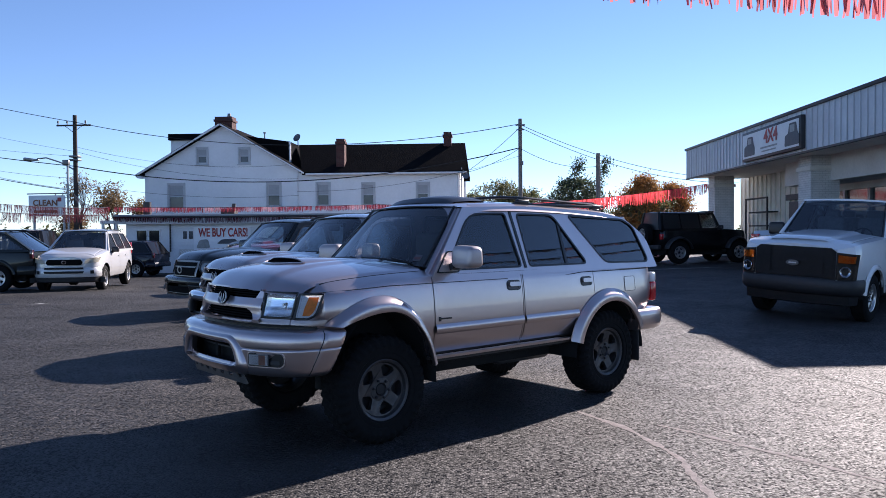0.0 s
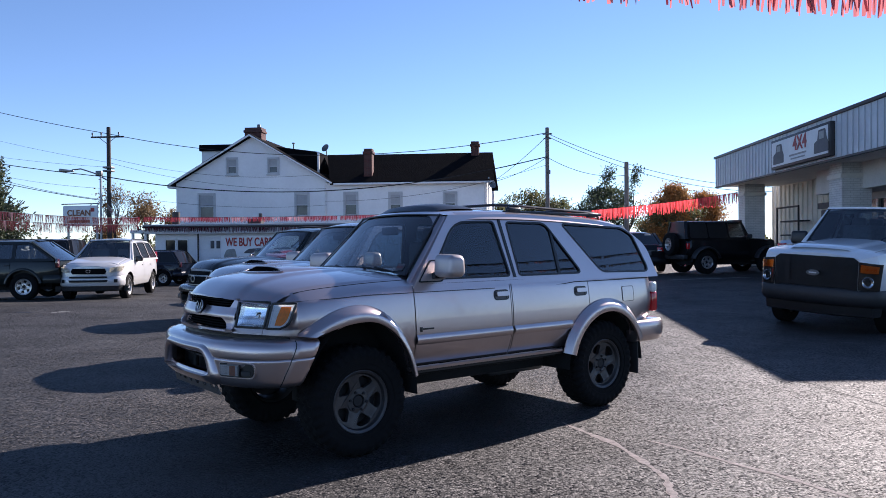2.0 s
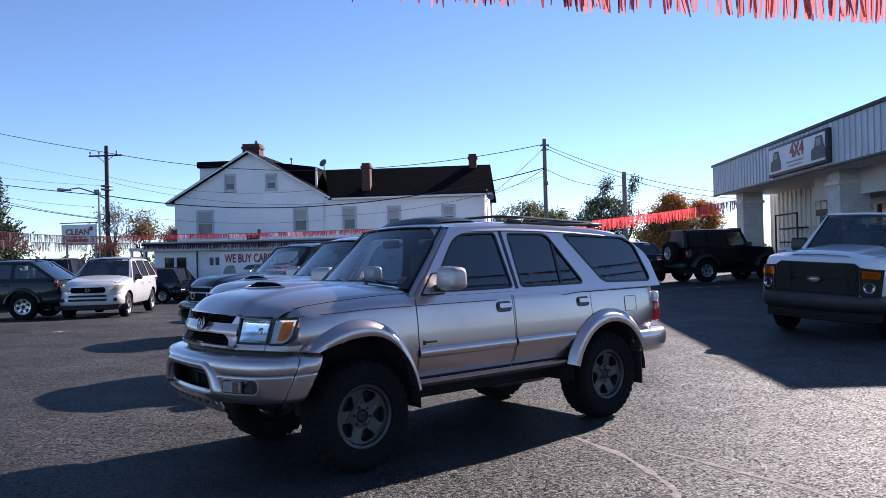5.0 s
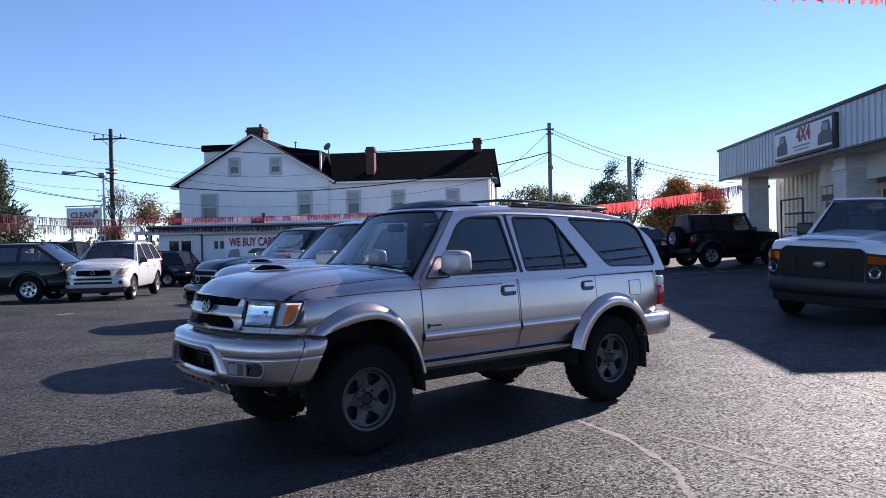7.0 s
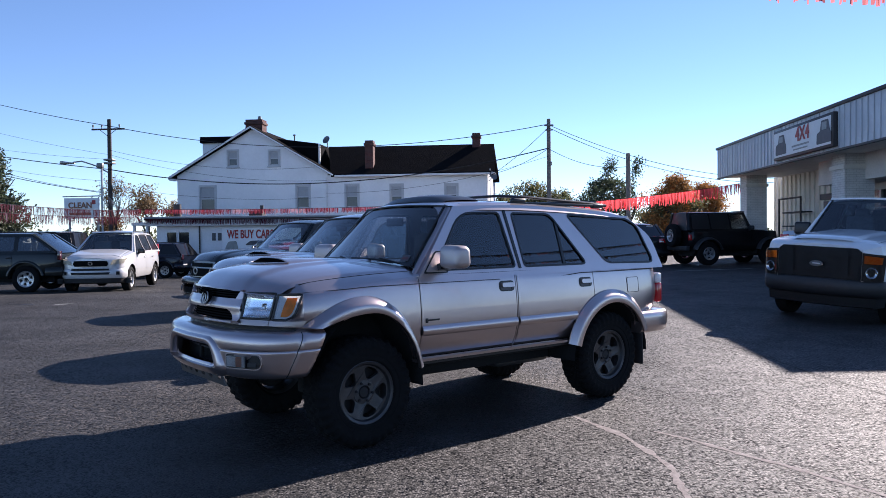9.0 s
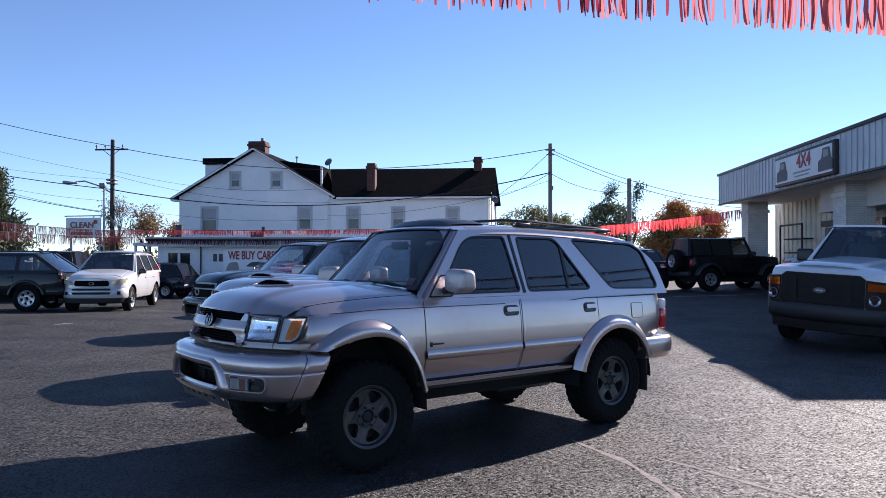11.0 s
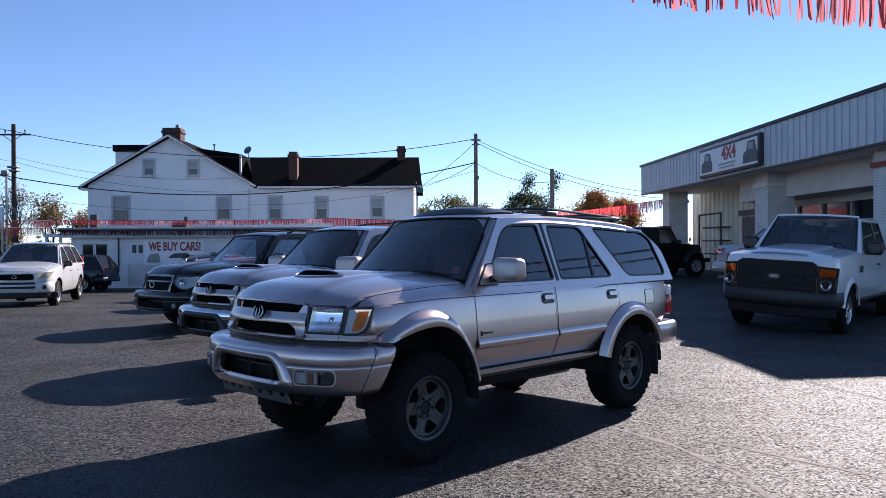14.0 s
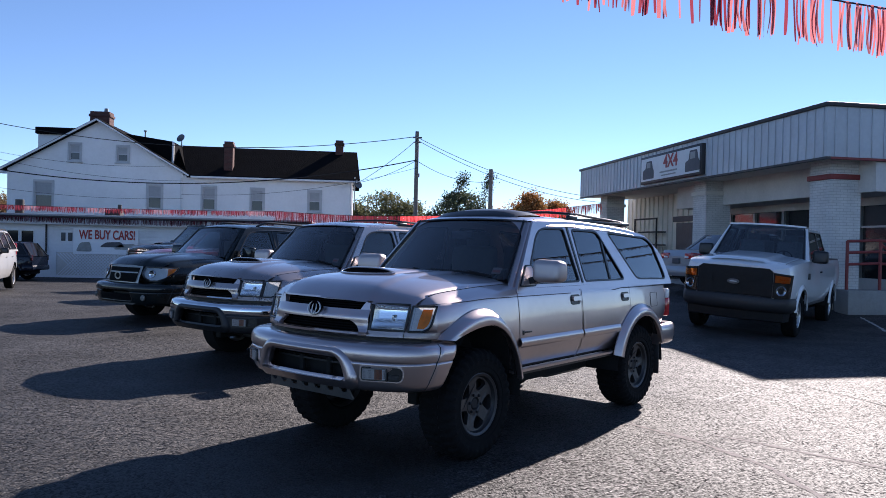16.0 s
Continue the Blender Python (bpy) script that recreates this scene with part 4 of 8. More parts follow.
        pill = lambda l0, l1, z0, z1, o, thick=0.012, r=0.03: slab(rounded([(l0, z0), (l1, z0), (l1, z1), (l0, z1)], r, 5), [], lambda u, v, d: side(onto(u, v, o - d)), thick)
        part("fog_lamp_bezel", pill(0.520, 0.822, 0.648, 0.754, 0.018, 0.02, [0.025, 0.05, 0.05, 0.025]), low, car)
        hs = part("fog_lamp_housing", pill(0.530, 0.812, 0.656, 0.746, 0.022, 0.012, [0.02, 0.044, 0.044, 0.02]), TRIM, car)
        part("fog_lamp", pill(0.54, 0.705, 0.664, 0.738, 0.0275, 0.01, 0.014), STEEL, hs)
        for k in range(18):
            part("lens_rib", rr(0.545 + 0.0086 * k, 0.5515 + 0.0086 * k, 0.669, 0.733, 0.029, 0.029), AMBER_DULL if 9 < k < 16 else REFLECTOR, hs)
        part("lamp_edge", pill(0.706, 0.712, 0.662, 0.740, 0.03, 0.01, 0.002), PLASTIC, hs)
        part("blank_cover", pill(0.722, 0.79, 0.672, 0.70, 0.026, 0.008, 0.012), PLASTIC, hs)


def runner(m, label, s, bumper, low, lifted=True):
    car, fn = vehicle("suv", m, label, "car", s)
    skin, W = fn["skin"], fn["W"]
    # flares
    for sd in (1, -1):
        part("fender_flare", flare(W, s["xf"], s["R"], 0.435, 0.58, 0.525, 0.70, 40, 166, sd, 0.062, tip=((1.735, 0.9), (1.86, 0.912)), ox=0.04), s["paint"], car)
        part("fender_flare", flare(W, s["xr"], s["R"], 0.485, 0.495, 0.602, 0.612, 15, 158, sd, 0.058, n=26), s["paint"], car)
        # block added behind the wheel to stop sunlight entering the arch
        part("rear_liner", bounds(-2.03, -1.815, min(sd * 0.4, sd * 0.735), max(sd * 0.4, sd * 0.735), 0.56, 0.95, 0.02), LINER, car)
        part("mud_flap", box(-1.80, sd * 0.72, 0.47, 0.02, 0.24, 0.42, 0.006), PLASTIC, car)
        # side moulding, sill step, belt line
        for a, b in ((0.87, -0.115), (-0.14, -0.85)):
            g = lambda u, v, sd=sd, a=a, b=b: (a + (b - a) * u, sd * skin(a + (b - a) * u, 0.8, 0.003 + 0.02 * math.sin(math.pi * min(max(v, 0.02), 0.98)) ** 0.5), 0.768 + 0.075 * v)
            part("side_moulding", grid(g, 10, 6), s["paint"], car)
        part("sill_step", sweep([(0.92, sd * 0.81, 0.585), (-0.78, sd * 0.81, 0.585)], [(-0.02, -0.012), (0.026, -0.012), (0.03, 0.008), (-0.02, 0.014)]), s["paint"], car)
        part("sill_flange", sweep([(0.92, sd * 0.79, 0.555), (-0.78, sd * 0.79, 0.555)], [(-0.02, -0.008), (0.02, -0.008), (0.02, 0.02), (-0.02, 0.02)]), TRIM, car)
        part("belt_strip", grid(lambda u, v, sd=sd: (0.84 - 1.95 * u, sd * skin(0.84 - 1.95 * u, 1.225, 0.006), 1.206 + 0.018 * v), 12, 1, 0.006), TRIM, car)
        # dark strips on the smooth skin paint the shade of two creases
        part("crease_shade", grid(lambda u, v, sd=sd: (1.9 - 1.85 * u, sd * skin(1.9 - 1.85 * u, 1.15 - 0.03 * u * 0, 0.0022), 1.135 + 0.025 * min(u * 3, 1) + 0.006 * v), 30, 1), CREASE, car)
        part("rear_crease_shade", grid(lambda u, v, sd=sd: (-0.55 - 1.5 * u, sd * skin(-0.55 - 1.5 * u, 1.17, 0.002), 1.145 + 0.03 * min(1, u * 4) + 0.008 * v), 20, 1), TRIM, car)
        for hx, hz in ((-0.015, 1.105), (-0.985, 1.095)):
            dish = lambda x0, x1, z0, z1, r, o, thick: slab(rounded([(x0, z0), (x1, z0), (x1, z1), (x0, z1)], r, 6), [], lambda u, v, d: (u, sd * (skin(u, v, o) - d), v), thick)
            h = part("handle_recess", dish(hx - 0.085, hx + 0.085, hz - 0.043, hz + 0.043, 0.04, 0.004, 0.012), TRIM, car)
            part("handle_dish", dish(hx - 0.074, hx + 0.074, hz - 0.033, hz + 0.033, 0.03, 0.006, 0.012), CREASE, h)
            part("door_handle", dish(hx - 0.07, hx + 0.062, hz - 0.008, hz + 0.028, 0.015, 0.022, 0.014), s["paint"], h)
            part("handle_lock", lathe([(0, 0.004), (0.008, 0.004), (0.01, 0)], 10, m=pose(hx - 0.05, sd * skin(hx, hz, 0.006), hz - 0.02, 0, 0, 0 if sd > 0 else 180)), TRIM, h)
        if sd > 0:
            flap = lambda u, v, o: (-1.757 + 0.175 * u, skin(-1.757 + 0.175 * u, 0.97 + 0.14 * v, o), 0.97 + 0.14 * v)
            part("fuel_flap", grid(lambda u, v: flap(u, v, 0.003), 6, 6), s["paint"], car)
            rim_line = rounded([(0, 0), (1, 0), (1, 1), (0, 1)], 0.12, 4)
            part("fuel_flap_gap", tube([flap(u, v, 0.003) for u, v in rim_line + rim_line[:2]], 0.0028, 5), CREASE, car)
            b = box(0.76, skin(0.76, 0.885, 0.004), 0.885, 0.11, 0.006, 0.013, 0.002)
            part("door_badge", join(b, box(0.825, skin(0.82, 0.885, 0.004), 0.883, 0.022, 0.006, 0.035, 0.002)), TRIM, car, "small dark badge bar")
        tl = part("tail_lamp", box(-2.145, sd * 0.752, 0.938, 0.075, 0.085, 0.2, 0.024, 3), REDL, car)
        part("tail_lamp_lens", box(-2.145, sd * 0.749, 1.08, 0.073, 0.08, 0.105, 0.022, 3), WHITEL, tl)
        mirror_unit(car, 0.64, 0.80, 1.362, sd, SATIN, (0.15, 0.27, 0.18))
        sail = [(0.80, 1.245), (0.585, 1.245), (0.585, 1.395), (0.665, 1.395)]
        part("mirror_sail", slab(rounded(sail, 0.02), [], lambda u, v, d, sd=sd: (u, sd * (fn["lean"](v) + 0.012 - d), v), 0.02), SATIN, car)
        part("sail_seal", slab(rounded([(0.815, 1.235), (0.575, 1.235), (0.575, 1.405), (0.668, 1.405)], 0.02), [], lambda u, v, d, sd=sd: (u, sd * (fn["lean"](v) + 0.008 - d), v), 0.02), TRIM, car)
        part("window_divider", slab([(-0.775, 1.25), (-0.745, 1.25), (-0.745, 1.69), (-0.775, 1.66)], [], lambda u, v, d, sd=sd: (u, sd * (fn["lean"](v) - 0.001 - d), v), 0.02), TRIM, car)
        # roof rails
        r = [(-0.33, sd * 0.55, 1.80), (-0.38, sd * 0.55, 1.85)] + [(-0.45 - 1.05 * k / 6, sd * 0.55, 1.862 - 0.008 * k) for k in range(7)] + [(-1.56, sd * 0.55, 1.77)]
        part("roof_rail", join(tube(r, 0.013), box(-0.42, sd * 0.55, 1.825, 0.16, 0.05, 0.05, 0.02, 3), box(-1.47, sd * 0.55, 1.795, 0.16, 0.05, 0.05, 0.02, 3), box(-0.95, sd * 0.55, 1.80, 1.3, 0.045, 0.03, 0.012)), TRIM, car)
    for cx in (-0.42, -1.46):
        part("rack_crossbar", tube([(cx, -0.55, 1.86 if cx > -1 else 1.83), (cx + 0.02, -0.3, 1.878 if cx > -1 else 1.845), (cx + 0.02, 0.3, 1.878 if cx > -1 else 1.845), (cx, 0.55, 1.86 if cx > -1 else 1.83)], 0.013), TRIM, car)
    # sun roof visor
    def visor(u, v):
        k = 2 * u - 1
        h = 1 - 0.75 * abs(k) ** 5
        x, dz = [(0.35, -0.006), (0.30, 0.034 * h), (0.12, 0.048 * h), (-0.04, 0.036 * h), (-0.06, -0.006), (0.35, -0.006)][round(v * 5)]
        x, y = x + 0.04 * (1 - k * k), k * 0.44
        return (x, y, fn["zrt"](x) + 0.055 * (1 - abs(y / 0.665) ** 2.2) + dz)
    if lifted:
        part("sunroof_visor", grid(visor, 20, 5), TRIM, car, sharp=40)
    # hood scoop, a long low hump with a mouth to the front
    hoodz = lambda x, y: fn["top"](x) + fn["crown"](x) * max(1 - abs(y / (max(W(x), s["hood_ref"]) * 0.94)) ** s["crown_pow"], 0) ** 0.8 + 0.007 + s["plateau"]

    def hump(u, v):
        x, k = 1.02 + 0.68 * v, 2 * u - 1
        y = k * (0.2 + 0.075 * v)
        rise = lerp([(0, 0), (0.2, 0.1), (0.5, 0.5), (0.8, 0.92), (1.0, 1.0)], v)
        h = 0.031 * rise * max(0, 1 - abs(k) ** 4)
        x -= 0.03 * abs(k) ** 3 * v
        return (x, y, hoodz(x, y) + h - 0.004 * (abs(k) > 0.99))
    part("hood_scoop", grid(hump, 26, 25), s["paint"], car, sharp=60)

    # its mouth, slanting from the lip down to the hood, a hollow's shade painted
    def mouth(u, v):
        k = 0.95 * (2 * u - 1)
        x, y, z = hump(0.5 + 0.5 * k, 1.0)
        xf = x + 0.02 + 0.10 * (1 - abs(k) ** 2.5)
        xm = x + (xf - x) * v
        return (xm, y, z + (hoodz(xf, y) + 0.003 - z) * v)
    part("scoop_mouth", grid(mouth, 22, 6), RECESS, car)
    lip = [mouth(k / 24, 0.0) for k in range(25)]
    low_lip = [mouth(1 - k / 24, 1.0) for k in range(25)]
    part("scoop_lip", sweep([(x, y, z + 0.002) for x, y, z in lip + low_lip + lip[:2]], [(0.009 * math.cos(q), 0.007 * math.sin(q)) for q in (0, 0.8, 1.57, 2.36, 3.14, 3.9, 4.7, 5.5)]), s["paint"], car)
    grille_unit(car, fn, s["paint"], CHROME if not lifted else s["paint"])
    front_lamps(car, fn, lifted)
    sculpted_bumper(car, bumper, low)
    xb = 2.315
    bar = [(xb - 0.03, -0.42), (xb - 0.01, -0.2), (xb - 0.006, 0), (xb - 0.01, 0.2), (xb - 0.03, 0.42)]
    part("bumper_intake", bounds(2.0, 2.14, -0.52, 0.52, 0.6, 0.82, 0.01), LINER, car)
    for z in (0.72,):
        part("intake_bar", wrap([(a - 0.11, b) for a, b in bar], [(0, z), (0, z + 0.012), (-0.03, z + 0.012), (-0.03, z)]), PLASTIC, car)
    for y in (-0.14, 0.14):
        part("intake_post", box(2.185, y, 0.715, 0.03, 0.045, 0.16, 0.01), LINER, car)
    teeth = [(-0.43, 0.0), (0.43, 0.0), (0.40, 0.085)]
    for k in range(7):
        c = 0.36 - 0.12 * k
        teeth += [(c + 0.034, 0.085), (c + 0.026, 0.045), (c - 0.026, 0.045), (c - 0.034, 0.085)]
    skid = slab(rounded(teeth + [(-0.40, 0.085)], 0.016, 3), [], lambda u, v, d: (2.262 + v * 0.3 - 0.16 * u * u - d, u, 0.503 + v), 0.012)
    if lifted:
        part("skid_plate", skid, SKID, car)
    else:
        skid.free()
    corner = [(-1.75, 0.86), (-1.95, 0.866), (-2.08, 0.86), (-2.16, 0.84), (-2.22, 0.805), (-2.265, 0.75), (-2.29, 0.68), (-2.31, 0.5), (-2.32, 0.25)]
    rb_ = corner + [(-2.325, 0.0)] + [(x, -y) for x, y in corner[::-1]]
    part("rear_bumper", wrap(rb_, [(-0.02, 0.565), (0.004, 0.585), (0.014, 0.64), (0.016, 0.71), (0.008, 0.75), (-0.01, 0.77), (-0.05, 0.776), (-0.12, 0.776), (-0.12, 0.565)]), s["paint"] if lifted else CHROME, car, sharp=50)
    # wipers, inspection sticker
    for u0, u1 in ((0.12, 0.52), (0.5, 0.9)):
        p0, p1 = Vector(fn["ws"](u0, 0.05, 0.015)), Vector(fn["ws"](u1, 0.02, 0.012))
        part("wiper", join(tube([p0, p0.lerp(p1, 0.5) + Vector((0.01, 0, 0.012)), p1], 0.009, 6), tube([p1, p1.lerp(p0, 0.35) + Vector((0.02, 0, 0.025))], 0.007, 6)), TRIM, car)
    stk = part("inspection_sticker", grid(lambda u, v: fn["ws"](0.885 + 0.05 * u, 0.07 + 0.1 * v, 0.003), 2, 2), WHITE_STICKER, car, "small printed paper sticker")
    part("sticker_bar", grid(lambda u, v: fn["ws"](0.89 + 0.04 * u, 0.095 + 0.035 * v, 0.005), 2, 1), RED_STICKER, stk)
    part("rear_view_mirror", box(0.52, 0.0, 1.64, 0.03, 0.24, 0.07, 0.02, 3), DASH, car)
    # running gear seen below the sill; floor pan and tank added to block sunlight
    part("engine_bay", bounds(0.72, 1.8, -0.46, 0.46, 0.55, 1.1, 0.04), LINER, car)
    part("floor_pan", bounds(-0.86, 0.86, -0.68, 0.68, 0.50, 0.62, 0.03), LINER, car)
    part("fuel_tank", bounds(-2.0, -1.62, -0.5, 0.5, 0.44, 0.62, 0.05), LINER, car)
    part("gearbox", join(bounds(-0.45, 0.5, -0.26, 0.2, 0.36, 0.54, 0.05), bounds(0.5, 1.2, -0.2, 0.2, 0.4, 0.54, 0.05)), STEEL, car)
    for sd in (1, -1):
        part("frame_rail", bounds(-1.9, 1.7, sd * 0.48 - 0.045, sd * 0.48 + 0.045, 0.40, 0.52, 0.012), LINER, car)
    part("exhaust", join(tube([(0.6, 0.2, 0.42), (-0.5, 0.25, 0.4), (-1.0, 0.4, 0.42), (-2.0, 0.5, 0.5)], 0.035), box(-0.6, 0.3, 0.42, 0.7, 0.26, 0.16, 0.06, 3)), STEEL, car)
    part("axle", join(tube([(-1.335, -0.7, 0.4), (-1.335, 0.7, 0.4)], 0.05), lathe([(0, -0.13), (0.1, -0.1), (0.13, 0), (0.1, 0.1), (0, 0.13)], 14, m=pose(-1.335, 0, 0.4, 0, 0, 90)), tube([(1.34, -0.7, 0.42), (1.34, 0.7, 0.42)], 0.035), box(-0.1, -0.3, 0.46, 0.5, 0.3, 0.2, 0.04)), STEEL, car)
    return car


HEAD = 224.6
runner(pose(0.008, 7.04, 0, 0, 0, HEAD), "lifted silver SUV with hood scoop and chunky tyres on asphalt", RUN, SILVER, SILVER)
AFAR = lambda k: Matrix.Translation((-0.6, 0.3, 1.53)) @ Matrix.Scale(k, 4) @ Matrix.Translation((0.6, -0.3, -1.53))
RUN2 = dict(RUN, paint=SILVER2, lugs=0, rim=RIM_BRIGHT, tyre_R=0.356, wheel_z=0.165, Rr=0.205)
RUN2["front"] = [(a, (SILVER2 if b is SILVER else b), *c) for a, b, *c in RUN["front"]]
runner(AFAR(1.04) @ pose(-1.33, 10.33, -0.02, 0, 0, HEAD + 1), "dull silver SUV with chrome front bumper and hood scoop", RUN2, CHROME, PLASTIC, False)

# the dark SUV, the red pickup and the old dark truck further along the row
DK = dict(RUN, paint=GREEN, lugs=0, rim=RIM_BRIGHT, tyre_R=0.345, wheel_z=0.27, Rr=0.205)
DK["front"] = [("grille_frame", RIM_BRIGHT, [(-0.40, 0.88), (0.40, 0.88), (0.43, 1.16), (-0.43, 1.16)], 0.012, 0.03, False),
               ("grille", LINER, [(-0.36, 0.91), (0.36, 0.91), (0.39, 1.125), (-0.39, 1.125)], 0.018, 0.02, False),
               ("grille_bar", RIM_BRIGHT, [(-0.375, 1.04), (0.375, 1.04), (0.38, 1.06), (-0.38, 1.06)], 0.028, 0.02, False)]


def plain_front(car, fn, s, xb, w, z0, z1, bumper, lampz=None):
    part("front_bumper", wrap(front_path(xb, w, xb - 0.5), [(0.0, z0), (0.015, z0 + 0.06), (0.01, z1 - 0.05), (-0.04, z1), (-0.2, z1), (-0.2, z0)]), bumper, car)
    x0 = s["width"][0][0]
    part("rear_bumper", wrap([(x0 + 0.35, w), (x0 + 0.15, w), (x0 - 0.04, w - 0.12), (x0 - 0.08, 0), (x0 - 0.04, 0.12 - w), (x0 + 0.15, -w), (x0 + 0.35, -w)], [(0.0, z0 + 0.04), (0.015, z0 + 0.1), (0.01, z1 - 0.05), (-0.03, z1), (-0.2, z1), (-0.2, z0 + 0.04)]), bumper, car)


def dark_suv():
    car, fn = vehicle("suv", AFAR(1.12) @ pose(-3.2, 13.75, -0.02, 0, 0, HEAD + 2), "dark green SUV with chrome grille and hood scoop", "car", DK)
    plain_front(car, fn, DK, 2.2, 0.84, 0.6, 0.8, GREEN)
    sculpted_bumper(car, GREEN, GREEN, False)
    part("bumper_intake", bounds(2.0, 2.16, -0.52, 0.52, 0.6, 0.8, 0.01), LINER, car)
    eye = ([(0, 0.60), (0.25, 0.50), (0.6, 0.46), (1, 0.49)], [(0, 0.70), (0.2, 0.78), (0.6, 0.832), (1, 0.842)])
    for sd in (1, -1):
        lamp = part("headlamp_bowl", nose_strip(fn, 0.935, 1.135, *eye, 0.008, 0.01, sd), RIM_BRIGHT, car)
        for y, z, r in ((0.60, 1.035, 0.05),):
            part("headlamp_pupil", lathe([(0.0, 0.002), (r * 0.5, 0.006), (r * 0.8, 0.014), (r, 0.018), (r + 0.008, 0.0)], 20, m=pose(fn["face"](y, z) + 0.006, sd * y, z, 0, 0, -90 + sd * 20)), CHROME, lamp)
        part("turn_signal", nose_strip(fn, 1.0, 1.115, [(0, 0.795), (1, 0.79)], [(0, 0.82), (1, 0.838)], 0.022, 0.006, sd), AMBER, lamp)
        part("headlamp_lens", nose_strip(fn, 0.935, 1.135, *eye, 0.03, 0.004, sd), LENS, lamp)
        part("lamp_gasket", nose_outline(fn, 0.935, 1.135, *eye, 0.02, 0.011, sd), TRIM, car)
    part("lower_grille", nose_patch(fn, [(-0.5, 0.64), (0.5, 0.64), (0.44, 0.74), (-0.44, 0.74)], 0.125, 0.02), GRILLE, car)
    part("skid_trim", nose_patch(fn, [(-0.45, 0.585), (0.45, 0.585), (0.5, 0.61), (-0.5, 0.61)], 0.135, 0.02), STEEL, car)
    scoop = grid(lambda u, v: (1.3 + 0.5 * v, (2 * u - 1) * (0.2 + 0.08 * v), 1.285 - 0.08 * v + (0.05 + 0.02 * v) * max(0, 1 - abs(2 * u - 1) ** 4) ** 0.6 * min(1, v * 3)), 14, 8)
    part("hood_scoop", scoop, GREEN, car)
    for sd in (1, -1):
        mirror_unit(car, 0.57, 0.80, 1.375, sd, GREEN, (0.14, 0.25, 0.19))
        part("fog_lamp", lathe([(0, 0.02), (0.04, 0.015), (0.045, 0)], 14, m=pose(2.235, sd * 0.64, 0.69, 0, 0, -75 if sd > 0 else -105)), STEEL, car)
        r = [(0.1, sd * 0.55, 1.80), (-0.05, sd * 0.55, 1.86)] + [(-0.2 - 1.2 * k / 5, sd * 0.55, 1.875 - 0.008 * k) for k in range(6)] + [(-1.56, sd * 0.55, 1.77)]
        part("roof_rail", tube(r, 0.018), TRIM, car)
        part("fender_flare", flare(fn["W"], 1.34, 0.4, 0.44, 0.58, 0.5, 0.64, 20, 165, sd, 0.03), GREEN, car)
    part("emblem", sweep([(fn["nose"](0) + 0.06, 0.07 * math.cos(2 * math.pi * k / 24), 1.0 + 0.05 * math.sin(2 * math.pi * k / 24)) for k in range(25)], [(-0.009, -0.006), (0.009, -0.006), (0.009, 0.006), (-0.009, 0.006)], up=Vector((1, 0, 0))), RIM_BRIGHT, car, "plain chrome oval")


dark_suv()


